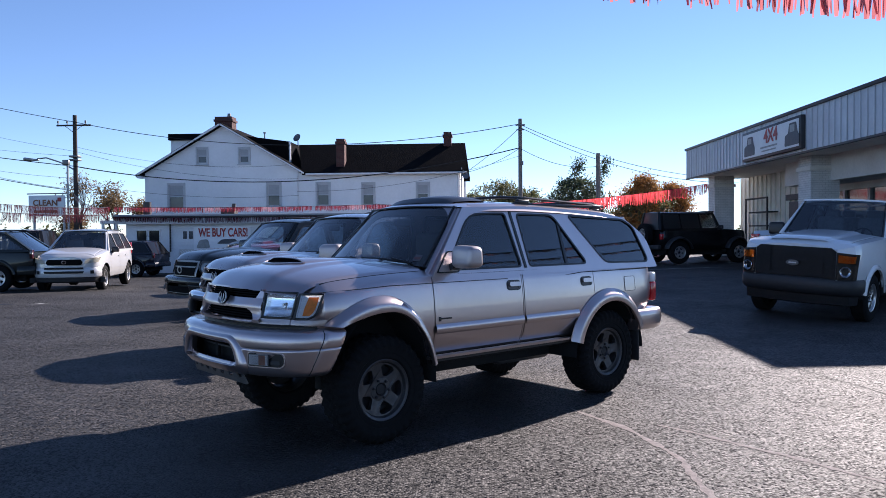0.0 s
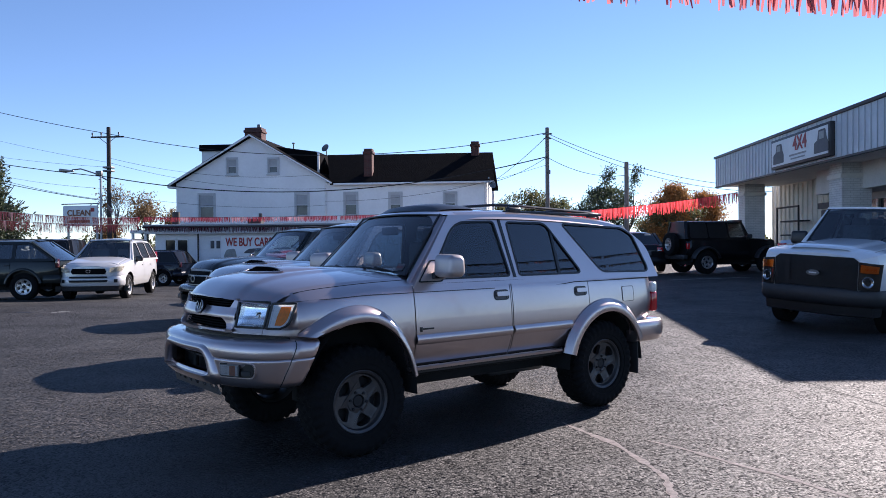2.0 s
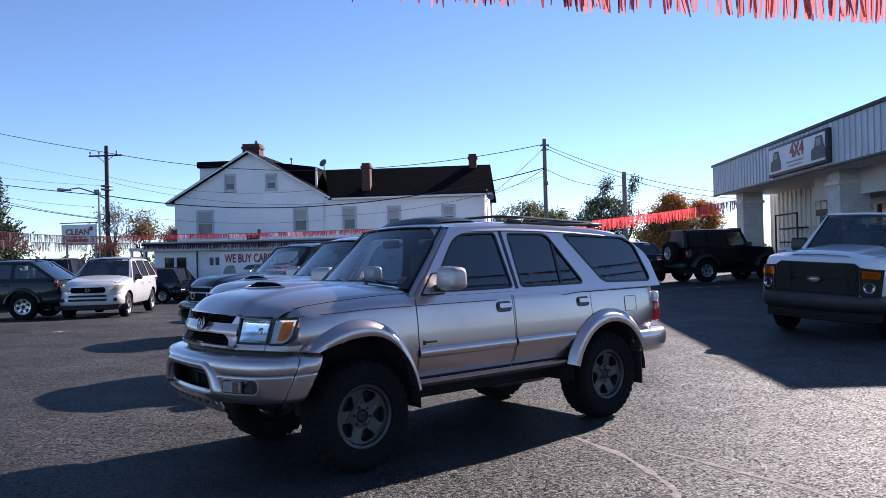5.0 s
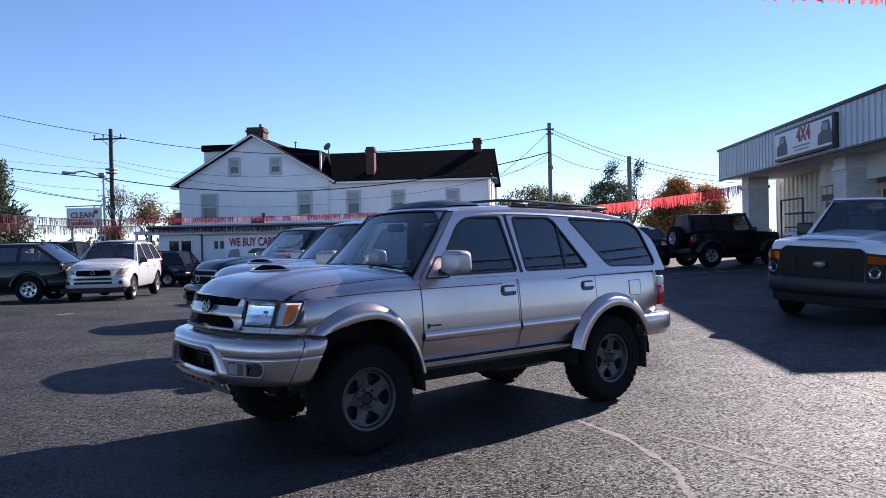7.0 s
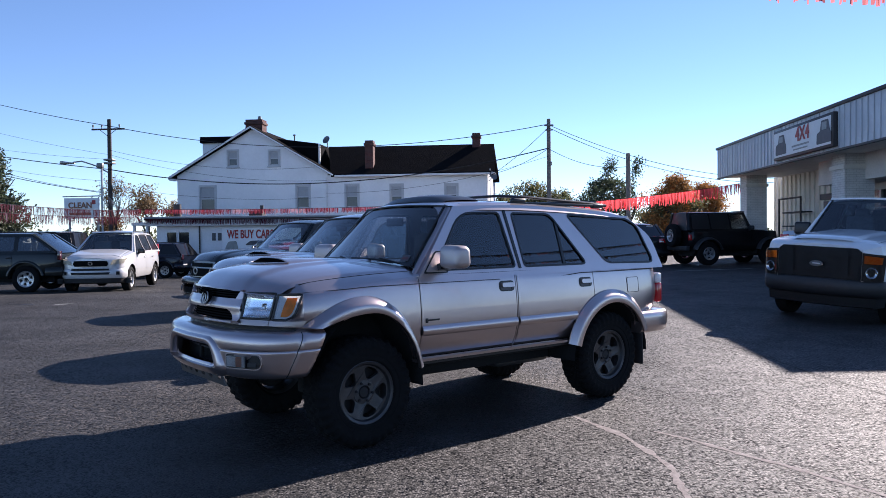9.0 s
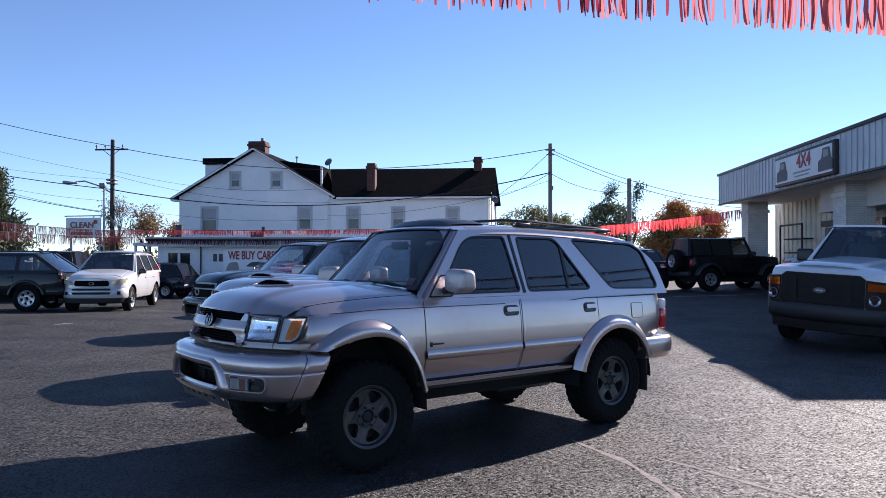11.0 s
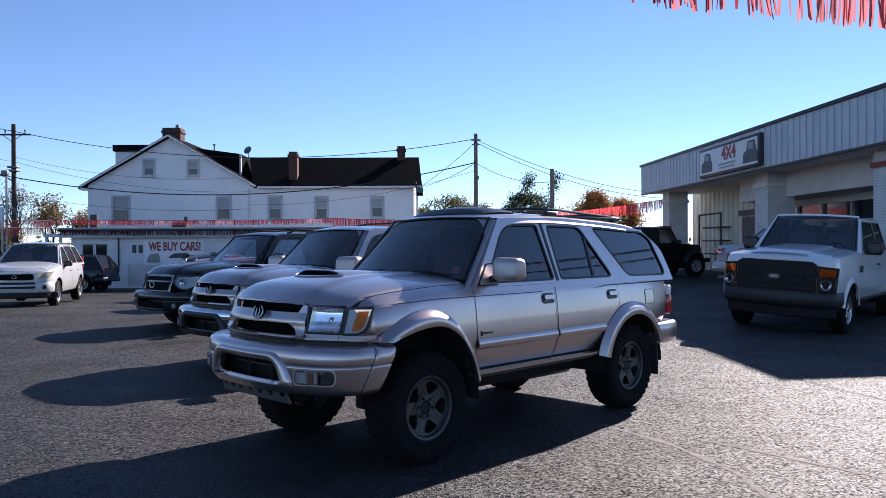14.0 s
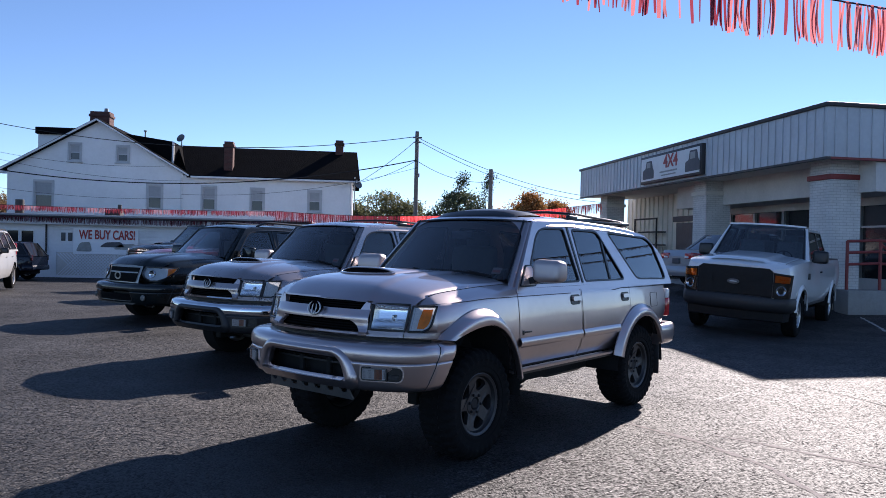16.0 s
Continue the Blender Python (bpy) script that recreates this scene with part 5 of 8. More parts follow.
# ---------------------------------------------------------------- ground
def asphalt():
    m = mat("asphalt", (0.075, 0.073, 0.072), 0.8, 0, 0, 3)
    nt = m.node_tree
    b, tc = nt.nodes["Principled BSDF"], nt.nodes["Texture Coordinate"]
    big, mid, vor, bp, mr, mx, mx2 = (nt.nodes.new(k) for k in ("ShaderNodeTexNoise", "ShaderNodeTexNoise", "ShaderNodeTexVoronoi", "ShaderNodeBump", "ShaderNodeMapRange", "ShaderNodeMix", "ShaderNodeMix"))
    for n, sc, dt in ((big, 0.35, 5), (mid, 2.4, 6)):
        n.inputs["Scale"].default_value, n.inputs["Detail"].default_value = sc, dt
        nt.links.new(tc.outputs["Object"], n.inputs["Vector"])
    vor.inputs["Scale"].default_value = 66.0
    nt.links.new(tc.outputs["Object"], vor.inputs["Vector"])
    mx.data_type = mx2.data_type = "RGBA"
    mx.inputs["A"].default_value, mx.inputs["B"].default_value = (0.022, 0.0202, 0.0205, 1), (0.041, 0.037, 0.0363, 1)
    mr.inputs[1].default_value, mr.inputs[2].default_value = 0.35, 0.65
    nt.links.new(big.outputs["Fac"], mr.inputs[0])
    nt.links.new(mr.outputs[0], mx.inputs["Factor"])
    # each stone its own shade, black binder between the stones
    sp, pw, gap = nt.nodes.new("ShaderNodeSeparateColor"), nt.nodes.new("ShaderNodeMath"), nt.nodes.new("ShaderNodeMapRange")
    nt.links.new(vor.outputs["Color"], sp.inputs[0])
    pw.operation = "POWER"
    pw.inputs[1].default_value = 1.8
    nt.links.new(sp.outputs[0], pw.inputs[0])
    hs = nt.nodes.new("ShaderNodeMapRange")
    hs.inputs[3].default_value, hs.inputs[4].default_value = 0.25, 3.0
    nt.links.new(pw.outputs[0], hs.inputs[0])
    gap.inputs[1].default_value, gap.inputs[2].default_value, gap.inputs[3].default_value, gap.inputs[4].default_value = 0.35, 0.65, 1.0, 0.12
    nt.links.new(vor.outputs["Distance"], gap.inputs[0])
    mul = nt.nodes.new("ShaderNodeMath")
    mul.operation = "MULTIPLY"
    nt.links.new(hs.outputs[0], mul.inputs[0])
    nt.links.new(gap.outputs[0], mul.inputs[1])
    mx2.blend_type = "MULTIPLY"
    mx2.inputs["Factor"].default_value = 1.0
    nt.links.new(mx.outputs["Result"], mx2.inputs["A"])
    nt.links.new(mul.outputs[0], mx2.inputs["B"])
    nt.links.new(mx2.outputs["Result"], b.inputs["Base Color"])
    # every stone tilted its own way
    sub, scl, add, nrm = (nt.nodes.new(k) for k in ("ShaderNodeVectorMath", "ShaderNodeVectorMath", "ShaderNodeVectorMath", "ShaderNodeVectorMath"))
    sub.operation, scl.operation, add.operation, nrm.operation = "SUBTRACT", "SCALE", "ADD", "NORMALIZE"
    sub.inputs[1].default_value = (0.5, 0.5, 0.5)
    scl.inputs["Scale"].default_value = 0.85
    nt.links.new(vor.outputs["Color"], sub.inputs[0])
    nt.links.new(sub.outputs[0], scl.inputs[0])
    nt.links.new(scl.outputs[0], add.inputs[0])
    bp.inputs["Strength"].default_value, bp.inputs["Distance"].default_value, bp.invert = 0.9, 0.006, True
    nt.links.new(vor.outputs["Distance"], bp.inputs["Height"])
    nt.links.new(bp.outputs["Normal"], add.inputs[1])
    nt.links.new(add.outputs[0], nrm.inputs[0])
    nt.links.new(nrm.outputs[0], b.inputs["Normal"])
    # worn lighter and tarry darker patches a hand wide
    pm = nt.nodes.new("ShaderNodeMapRange")
    pm.inputs[1].default_value, pm.inputs[2].default_value, pm.inputs[3].default_value, pm.inputs[4].default_value = 0.3, 0.7, 0.5, 1.5
    nt.links.new(mid.outputs["Fac"], pm.inputs[0])
    pz = nt.nodes.new("ShaderNodeMath")
    pz.operation = "MULTIPLY"
    nt.links.new(mul.outputs[0], pz.inputs[0])
    nt.links.new(pm.outputs[0], pz.inputs[1])
    # darker over the far left of the lot, paler towards the shop
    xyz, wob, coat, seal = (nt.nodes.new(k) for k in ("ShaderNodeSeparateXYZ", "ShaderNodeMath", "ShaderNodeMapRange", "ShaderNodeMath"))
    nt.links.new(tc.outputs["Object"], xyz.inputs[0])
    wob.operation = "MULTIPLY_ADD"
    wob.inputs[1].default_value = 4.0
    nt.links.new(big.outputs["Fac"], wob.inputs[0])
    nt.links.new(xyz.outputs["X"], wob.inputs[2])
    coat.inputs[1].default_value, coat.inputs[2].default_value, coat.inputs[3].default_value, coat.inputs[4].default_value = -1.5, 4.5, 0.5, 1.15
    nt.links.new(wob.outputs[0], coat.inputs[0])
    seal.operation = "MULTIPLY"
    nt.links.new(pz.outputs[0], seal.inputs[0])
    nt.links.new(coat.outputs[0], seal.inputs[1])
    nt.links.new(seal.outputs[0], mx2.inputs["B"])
    # polished and dull patches a stride wide
    wear, dull = nt.nodes.new("ShaderNodeTexNoise"), nt.nodes.new("ShaderNodeMapRange")
    wear.inputs["Scale"].default_value, wear.inputs["Detail"].default_value, wear.inputs["Roughness"].default_value = 0.8, 6, 0.62
    nt.links.new(tc.outputs["Object"], wear.inputs["Vector"])
    dull.inputs[1].default_value, dull.inputs[2].default_value, dull.inputs[3].default_value, dull.inputs[4].default_value = 0.32, 0.68, 0.28, 0.66
    nt.links.new(wear.outputs["Fac"], dull.inputs[0])
    nt.links.new(dull.outputs[0], b.inputs["Specular IOR Level"])
    b.inputs["Roughness"].default_value = 0.72
    return m


ASPHALT = asphalt()


def axis_steps(lo, hi, fine0, fine1, step):
    out = [fine0 + (fine1 - fine0) * i / int((fine1 - fine0) / step) for i in range(int((fine1 - fine0) / step) + 1)]
    d, a, b = step, fine0, fine1
    while b < hi or a > lo:
        d *= 1.5
        a, b = max(a - d, lo), min(b + d, hi)
        out = ([a] if a < out[0] else []) + out + ([b] if b > out[-1] else [])
    return out


def ground():
    bm = bmesh.new()
    gx, gy = axis_steps(-2400, 2400, -30, 30, 1.0), axis_steps(-2400, 2400, -6, 44, 1.0)
    vs = [[bm.verts.new((x, y, ground_z(x, y))) for y in gy] for x in gx]
    for a, b in zip(vs, vs[1:]):
        for j in range(len(gy) - 1):
            bm.faces.new((a[j], b[j], b[j + 1], a[j + 1]))
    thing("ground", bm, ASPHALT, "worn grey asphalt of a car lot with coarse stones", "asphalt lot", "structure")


ground()


# ---------------------------------------------------------------- other vehicles
def put(x, y, heading, dz=0.0):
    return pose(x, y, ground_z(x, y) + dz, 0, 0, heading)


def add_mirrors(car, fn, s, x, z, m_, size=(0.12, 0.2, 0.15)):
    for sd in (1, -1):
        mirror_unit(car, x, s["gh"][1] - 0.02, z, sd, m_, size)


def handles(car, fn, xs, z, material):
    for x in xs:
        for sd in (1, -1):
            part("door_handle", box(x, sd * fn["skin"](x, z, 0.015), z, 0.15, 0.03, 0.03, 0.01), material, car)


def body_path(fn, fx, back, out=0.015):
    """A bumper plan that hugs the body's own sides."""
    half = [(fx + 0.06, 0.0), (fx + 0.05, 0.25), (fx + 0.02, 0.45), (fx - 0.035, 0.6)] + [(x, fn["W"](x) + out) for x in (fx - 0.09, fx - 0.15, fx - 0.22, fx - 0.3, back)]
    return [(a, -b) for a, b in half[:0:-1]] + half


def compact_suv():
    s = sheet(PEARL, 2.08, -2.12, 0.88, 0.36, 0.92, 1.09, 1.08, 1.64, 0.92, 0.12, -1.75, -2.08, 1.33, -1.33, 0.35, 0.23, [-0.2, -1.1], doors=[(-0.15, 0.85), (-1.05, -0.17)], rim=RIM_BRIGHT, seat_x=0.0, crown=0.1, crown_pow=3.2, roof_crown=0.075, win=DARKGLASS, rear_glass=DARKGLASS)
    s["gh"], s["side_r"] = (1.08, 0.835, 1.62, 0.615), [0.02, 0.16, 0.22, 0.03]
    s["screen"] = ((0.92, 1.08, 0.76), (0.13, 1.64, 0.57))
    s["screen_corner"] = (0.12, 0.25)
    s["rear"] = ((-2.1, 1.07, 0.74), (-1.77, 1.61, 0.54))
    s["roof_z"] = [(-1.75, 1.585), (-1.3, 1.635), (-0.4, 1.65), (0.12, 1.62)]
    s["front"] = [("grille", GRILLE, [(-0.42, 0.735), (0.42, 0.735), (0.46, 0.80), (-0.46, 0.80)], 0.03, 0.02, False),
                  ("grille", GRILLE, [(-0.46, 0.80), (0.46, 0.80), (0.42, 0.885), (-0.42, 0.885)], 0.03, 0.02, False),
                  ("bumper_intake", PLASTIC, [(-0.50, 0.625), (0.50, 0.625), (0.48, 0.675), (-0.48, 0.675)], 0.075, 0.02, False),
                  ("bumper_intake", PLASTIC, [(-0.48, 0.515), (0.48, 0.515), (0.51, 0.575), (-0.51, 0.575)], 0.085, 0.02, False),
                  ("headlamp", CLOUDED, [(0.50, 0.77), (0.80, 0.81), (0.85, 0.955), (0.56, 0.90)], 0.02, 0.02, True),
                  ("fog_lamp", PLASTIC, [(0.64, 0.5), (0.72, 0.5), (0.72, 0.59), (0.64, 0.59)], 0.035, 0.02, True)]
    s["back"] = [("tail_lamp", REDL, [(0.66, 0.95), (0.8, 1.3)], 0.01)]
    car, fn = vehicle("suv", pose(-11.48, 21.76, 0.02, 0, 0, -76.5), "white compact SUV with black grille facing the lot", "car", s)
    part("front_bumper", wrap(body_path(fn, 2.08, 1.745), [(0.0, 0.41), (0.02, 0.45), (0.015, 0.62), (-0.03, 0.69), (-0.2, 0.72), (-0.2, 0.41)]), PEARL, car)
    part("lower_valance", wrap(body_path(fn, 2.06, 1.78, 0.0), [(-0.06, 0.26), (-0.02, 0.29), (0.0, 0.40), (-0.15, 0.40), (-0.15, 0.26)]), PLASTIC, car)
    part("emblem", sweep([(fn["nose"](0) + 0.045, 0.055 * math.cos(2 * math.pi * k / 20), 0.81 + 0.04 * math.sin(2 * math.pi * k / 20)) for k in range(21)], [(-0.008, -0.006), (0.008, -0.006), (0.008, 0.006), (-0.008, 0.006)], up=Vector((1, 0, 0))), CHROME, car, "plain chrome oval")
    add_mirrors(car, fn, s, 0.62, 1.12, TRIM)
    handles(car, fn, (-0.05, -0.95), 0.93, PEARL)
    for sd in (1, -1):
        part("roof_rail", tube([(0.1, sd * 0.58, 1.64), (0.0, sd * 0.58, 1.69), (-1.5, sd * 0.58, 1.68), (-1.65, sd * 0.58, 1.62)], 0.016), TRIM, car)


def pickup_white():
    s = sheet(WHITEP, 2.72, -3.05, 0.99, 0.52, 1.22, 1.34, 1.34, 1.93, 1.12, 0.5, -0.92, -1.02, 1.82, -1.78, 0.39, 0.23, [-0.25], tw=0.25, deck=1.34, doors=[(-0.2, 1.05), (-0.95, -0.22)], rim=RIM_BRIGHT, seat_x=0.25, crown=0.07, hood_bulge=0.03, screen_glass=TINT, rear_glass=TINT, win=TINT)
    s["cabin"] = (-0.98, 1.1)
    s["width"] = [(-3.05, 0.93), (-2.95, 0.96), (-1.8, 0.99), (1.6, 0.99), (2.3, 0.97), (2.5, 0.95), (2.62, 0.9), (2.69, 0.82), (2.72, 0.7)]
    s["nose"] = [(0, 2.75), (0.55, 2.735), (0.78, 2.7), (0.88, 2.65), (0.95, 2.55), (0.98, 2.4)]
    s["front"] = [("grille_surround", PLASTIC, [(-0.655, 0.70), (0.655, 0.70), (0.655, 1.13), (-0.655, 1.13)], 0.012, 0.03, False),
                  ("grille_surround", PLASTIC, [(-0.655, 1.13), (0.655, 1.13), (0.58, 1.185), (-0.58, 1.185)], 0.012, 0.03, False),
                  ("lamp_gasket", TRIM, [(0.66, 0.70), (0.935, 0.70), (0.955, 1.10), (0.66, 1.125)], 0.012, 0.03, True),
                  ("headlamp_lens", LENS, [(0.675, 0.72), (0.93, 0.72), (0.94, 0.93), (0.675, 0.94)], 0.034, 0.006, True),
                  ("signal_housing", REFLECTOR, [(0.69, 0.965), (0.915, 0.96), (0.925, 1.065), (0.69, 1.085)], 0.02, 0.01, True),
                  ("turn_signal", AMBER_CLEAR, [(0.685, 0.96), (0.92, 0.955), (0.93, 1.07), (0.685, 1.09)], 0.034, 0.012, True)]
    s["back"] = [("tail_lamp", REDL, [(0.8, 0.8), (0.93, 1.2)], 0.01)]
    m = pose(7.13, 14.95, 0.09, -3.3, 0, -131) @ Matrix.Diagonal((1.02, 0.965, 1.02, 1))
    car, fn = vehicle("pickup_truck", m, "white extended cab pickup truck with a black grille", "truck", s)
    for z in (0.76, 0.86, 0.985, 1.085):
        part("grille_bar", nose_patch(fn, [(-0.62, z - 0.032), (0.62, z - 0.032), (0.62, z + 0.032), (-0.62, z + 0.032)], 0.04, 0.03), PLASTIC, car)
    for y in (-0.43, 0.43):
        part("grille_post", nose_patch(fn, [(y - 0.05, 0.71), (y + 0.05, 0.71), (y + 0.04, 1.15), (y - 0.04, 1.15)], 0.05, 0.03), PLASTIC, car)
    for sd in (1, -1):
        bowl = lathe([(0.0, -0.02), (0.03, -0.012), (0.06, 0.0), (0.078, 0.016), (0.084, 0.012)], 24)
        bowl.transform(Matrix.Translation((fn["face"](0.80, 0.82) + 0.016, sd * 0.795, 0.825)) @ Matrix.Rotation(radians(-90 + sd * 16), 4, "Z"))
        part("headlamp_bowl", bowl, CHROME, car)
    em = lathe([(0.0, 0.004), (0.085, 0.004), (0.09, 0.014), (0.105, 0.012), (0.108, 0.0)], 28)
    em.transform(Matrix.Translation((fn["nose"](0) + 0.075, 0, 0.925)) @ Matrix.Rotation(radians(-90), 4, "Z") @ Matrix.Diagonal((1, 1, 0.42, 1)))
    part("emblem", em, STEEL, car, "plain oval badge")
    part("badge_bar", box(fn["nose"](0) + 0.085, 0, 0.925, 0.008, 0.12, 0.022, 0.003), RIM_BRIGHT, car, "plain pale bar")
    part("front_bumper", wrap(body_path(fn, 2.76, 2.32, 0.0), [(-0.05, 0.44), (0.0, 0.48), (0.025, 0.53), (0.025, 0.67), (0.0, 0.705), (-0.14, 0.71), (-0.14, 0.44)]), PLASTIC, car)
    part("front_valance", wrap(body_path(fn, 2.7, 2.34, -0.06), [(-0.1, 0.28), (-0.02, 0.3), (0.0, 0.44), (-0.12, 0.44), (-0.14, 0.28)]), TRIM, car)
    part("rear_bumper", bounds(-3.2, -3.02, -0.9, 0.9, 0.5, 0.7, 0.03), PLASTIC, car)
    add_mirrors(car, fn, s, 0.85, 1.42, TRIM, (0.14, 0.28, 0.24))
    handles(car, fn, (-0.08,), 1.12, PLASTIC)
    for k in (0.08, 0.5):
        p0, p1 = Vector(fn["ws"](k, 0.05, 0.015)), Vector(fn["ws"](k + 0.4, 0.02, 0.012))
        part("wiper", tube([p0, p0.lerp(p1, 0.5) + Vector((0.01, 0, 0.012)), p1], 0.01, 6), TRIM, car)
    for sd in (1, -1):
        for xa in (1.82, -1.78):
            part("fender_flare", flare(fn["W"], xa, 0.39, 0.44, 0.46, 0.52, 0.54, 8, 172, sd, 0.035), WHITEP, car)
        part("fender_vent", box(1.22, sd * fn["skin"](1.22, 1.0, 0.004), 1.06, 0.2, 0.012, 0.11, 0.004), PLASTIC, car)
        part("sill_trim", box(0.05, sd * fn["skin"](0.05, 0.6, 0.0), 0.53, 2.2, 0.03, 0.05, 0.01), PLASTIC, car)
    part("bed_liner", bounds(-2.95, -1.1, -0.9, 0.9, 1.3, 1.365, 0.012), PLASTIC, car)


def jeep():
    s = sheet(BLACKP, 1.72, -1.85, 0.76, 0.5, 1.14, 1.2, 1.2, 1.8, 0.55, 0.35, -1.78, -1.84, 1.22, -1.2, 0.4, 0.22, [-0.28, -1.05], tw=0.25, win=TINT, doors=[(-0.2, 0.5)], rim=RIM_BRIGHT, spokes=5, crown=0.03, seat_x=-0.1, roof_crown=0.03, screen_glass=DIM)
    s["wy"] = 0.74
    s["windows"] = [(w[0], w[1], g) for w, g in zip(s["windows"], (GLASS, TRIM, TRIM))]
    s["rear_glass"], s["seats"] = TRIM, False
    s["front"] = [("headlamp", WHITEL, [(0.42, 0.85), (0.6, 0.85), (0.6, 1.03), (0.42, 1.03)], 0.03, 0.02, True)]
    s["back"] = [("tail_lamp", REDL, [(0.62, 0.85), (0.75, 1.05)], 0.03)]
    car, fn = vehicle("jeep", put(7.75, 28.25, 20.0), "black soft-top off-road jeep with rear spare wheel", "car", s)
    for sd in (1, -1):
        for xa in (1.22, -1.2):
            part("fender_flare", flare(fn["W"], xa, 0.4, 0.47, 0.48, 0.56, 0.56, 15, 165, sd, 0.16), PLASTIC, car)
    tm, rm, hm = wheel_meshes(0.4, 0.22, 0.25, RIM_BRIGHT, 5, 0)
    sp = part("spare_wheel", hm, None, car)
    sp.matrix_local = pose(-2.02, 0.1, 1.02, 0, 0, 90)
    part("tyre", tm, None, sp)
    part("rim", rm, None, sp)
    part("front_bumper", bounds(1.75, 1.95, -0.72, 0.72, 0.52, 0.68, 0.03), PLASTIC, car)
    part("rear_bumper", bounds(-2.0, -1.85, -0.72, 0.72, 0.5, 0.66, 0.03), PLASTIC, car)
    add_mirrors(car, fn, s, 0.45, 1.28, TRIM)


def sedan(name, pm, m, label, hw=0.9, L=2.4):
    s = sheet(pm, L - 0.02, -L, hw, 0.28, 0.74, 0.92, 0.92, 1.42, 1.05, 0.3, -0.95, -1.65, 1.4, -1.38, 0.32, 0.21, [-0.2], deck=0.97, doors=[(-0.15, 0.95), (-1.1, -0.17)], rim=RIM_BRIGHT, seat_x=0.1, roof_crown=0.06, win=TINT)
    s["cabin"] = (-1.5, 1.02)
    s["roof_z"] = [(-0.95, 1.37), (-0.5, 1.42), (0.0, 1.42), (0.3, 1.385)]
    s["side"] = [(1.07, 0.9), (0.3, 1.39), (0.0, 1.42), (-0.5, 1.42), (-0.95, 1.37), (-1.65, 0.9)]
    s["side_r"] = 0.08
    s["top"] = [(-L, 0.80), (-L + 0.04, 0.92), (-L + 0.12, 0.975), (-L + 0.4, 0.985), (-1.66, 0.95), (-1.6, 0.92), (1.0, 0.92), (1.05, 0.92), (L - 0.5, 0.82), (L - 0.2, 0.73), (L - 0.02, 0.62)]
    s["width"][0], s["width"][1] = (-L, hw * 0.7), (-L + 0.08, hw * 0.84)
    s["gh"] = (0.92, hw - 0.06, 1.42, hw - 0.25)
    s["back"] = [("tail_lamp", REDL, [(0.36, 0.76), (hw * 0.76, 0.91)], 0.012)]
    s["front"] = [("headlamp", WHITEL, [(0.45, 0.58), (0.76, 0.6), (0.8, 0.72), (0.45, 0.69)], 0.02, 0.02, True), ("grille", PLASTIC, [(-0.4, 0.45), (0.4, 0.45), (0.42, 0.62), (-0.42, 0.62)], 0.02, 0.02, False)]
    car, fn = vehicle(name, m, label, "car", s)
    plain_front(car, fn, s, L + 0.06, hw - 0.01, 0.26, 0.56, pm)
    for sd in (1, -1):
        wl = part("wrap_lamp", grid(lambda u, v, sd=sd: (-L - 0.012 + 0.36 * u, sd * (fn["W"](-L + 0.36 * u) * (0.985 + 0.02 * math.sin(3.14 * v)) + 0.004), 0.74 + 0.02 * u + (0.19 - 0.07 * u) * v), 12, 5, 0.02), REDL, car)
        part("reverse_lamp", box(-L - 0.02, sd * hw * 0.5, 0.80, 0.02, 0.16, 0.05, 0.008), WHITEL, wl)
    add_mirrors(car, fn, s, 0.78, 1.0, pm)
    handles(car, fn, (-0.05, -1.0), 0.8, pm)
    part("plate", box(-L - 0.02, 0, 0.7, 0.02, 0.3, 0.15, 0.005), WHITE_STICKER, car, "pale blank plate")


def old_suv(name, pm, x, y, head, label, H=1.68, rails=True, wag=0.0, size=1.0, glass=DARKGLASS):
    s = sheet(pm, 2.15, -2.2, 0.87, 0.42, 0.98, 1.08, 1.08, H, 0.85, 0.3, -1.75 + wag, -2.16, 1.36, -1.32, 0.37, 0.22, [-0.15, -1.05], doors=[(-0.1, 0.85), (-0.98, -0.12)], rim=RIM_BRIGHT, spokes=6, seat_x=0.0, win=glass, rear_glass=glass, roof_crown=0.06)
    s["back"] = [("tail_lamp", DARKLENS, [(0.66, 0.88), (0.8, 1.12)], 0.012)]
    s["front"] = [("headlamp", WHITEL, [(0.5, 0.75), (0.78, 0.75), (0.8, 0.9), (0.5, 0.9)], 0.02, 0.02, True), ("grille", CHROME, [(-0.45, 0.72), (0.45, 0.72), (0.45, 0.92), (-0.45, 0.92)], 0.02, 0.02, False)]
    car, fn = vehicle(name, put(x, y, head) @ Matrix.Scale(size, 4), label, "car", s)
    plain_front(car, fn, s, 2.25, 0.87, 0.42, 0.68, pm)
    for sd in (1, -1):
        for xa in (1.36, -1.32):
            part("fender_flare", flare(fn["W"], xa, 0.37, 0.43, 0.44, 0.5, 0.51, 12, 168, sd, 0.03), pm, car)
        if rails:
            part("roof_rail", tube([(0.0, sd * 0.56, H + 0.0), (-0.1, sd * 0.56, H + 0.06), (-1.5, sd * 0.56, H + 0.06), (-1.65, sd * 0.56, H)], 0.016), TRIM, car)
    add_mirrors(car, fn, s, 0.6, 1.15, TRIM)
    handles(car, fn, (-0.02, -0.9), 0.95, TRIM)
    return car


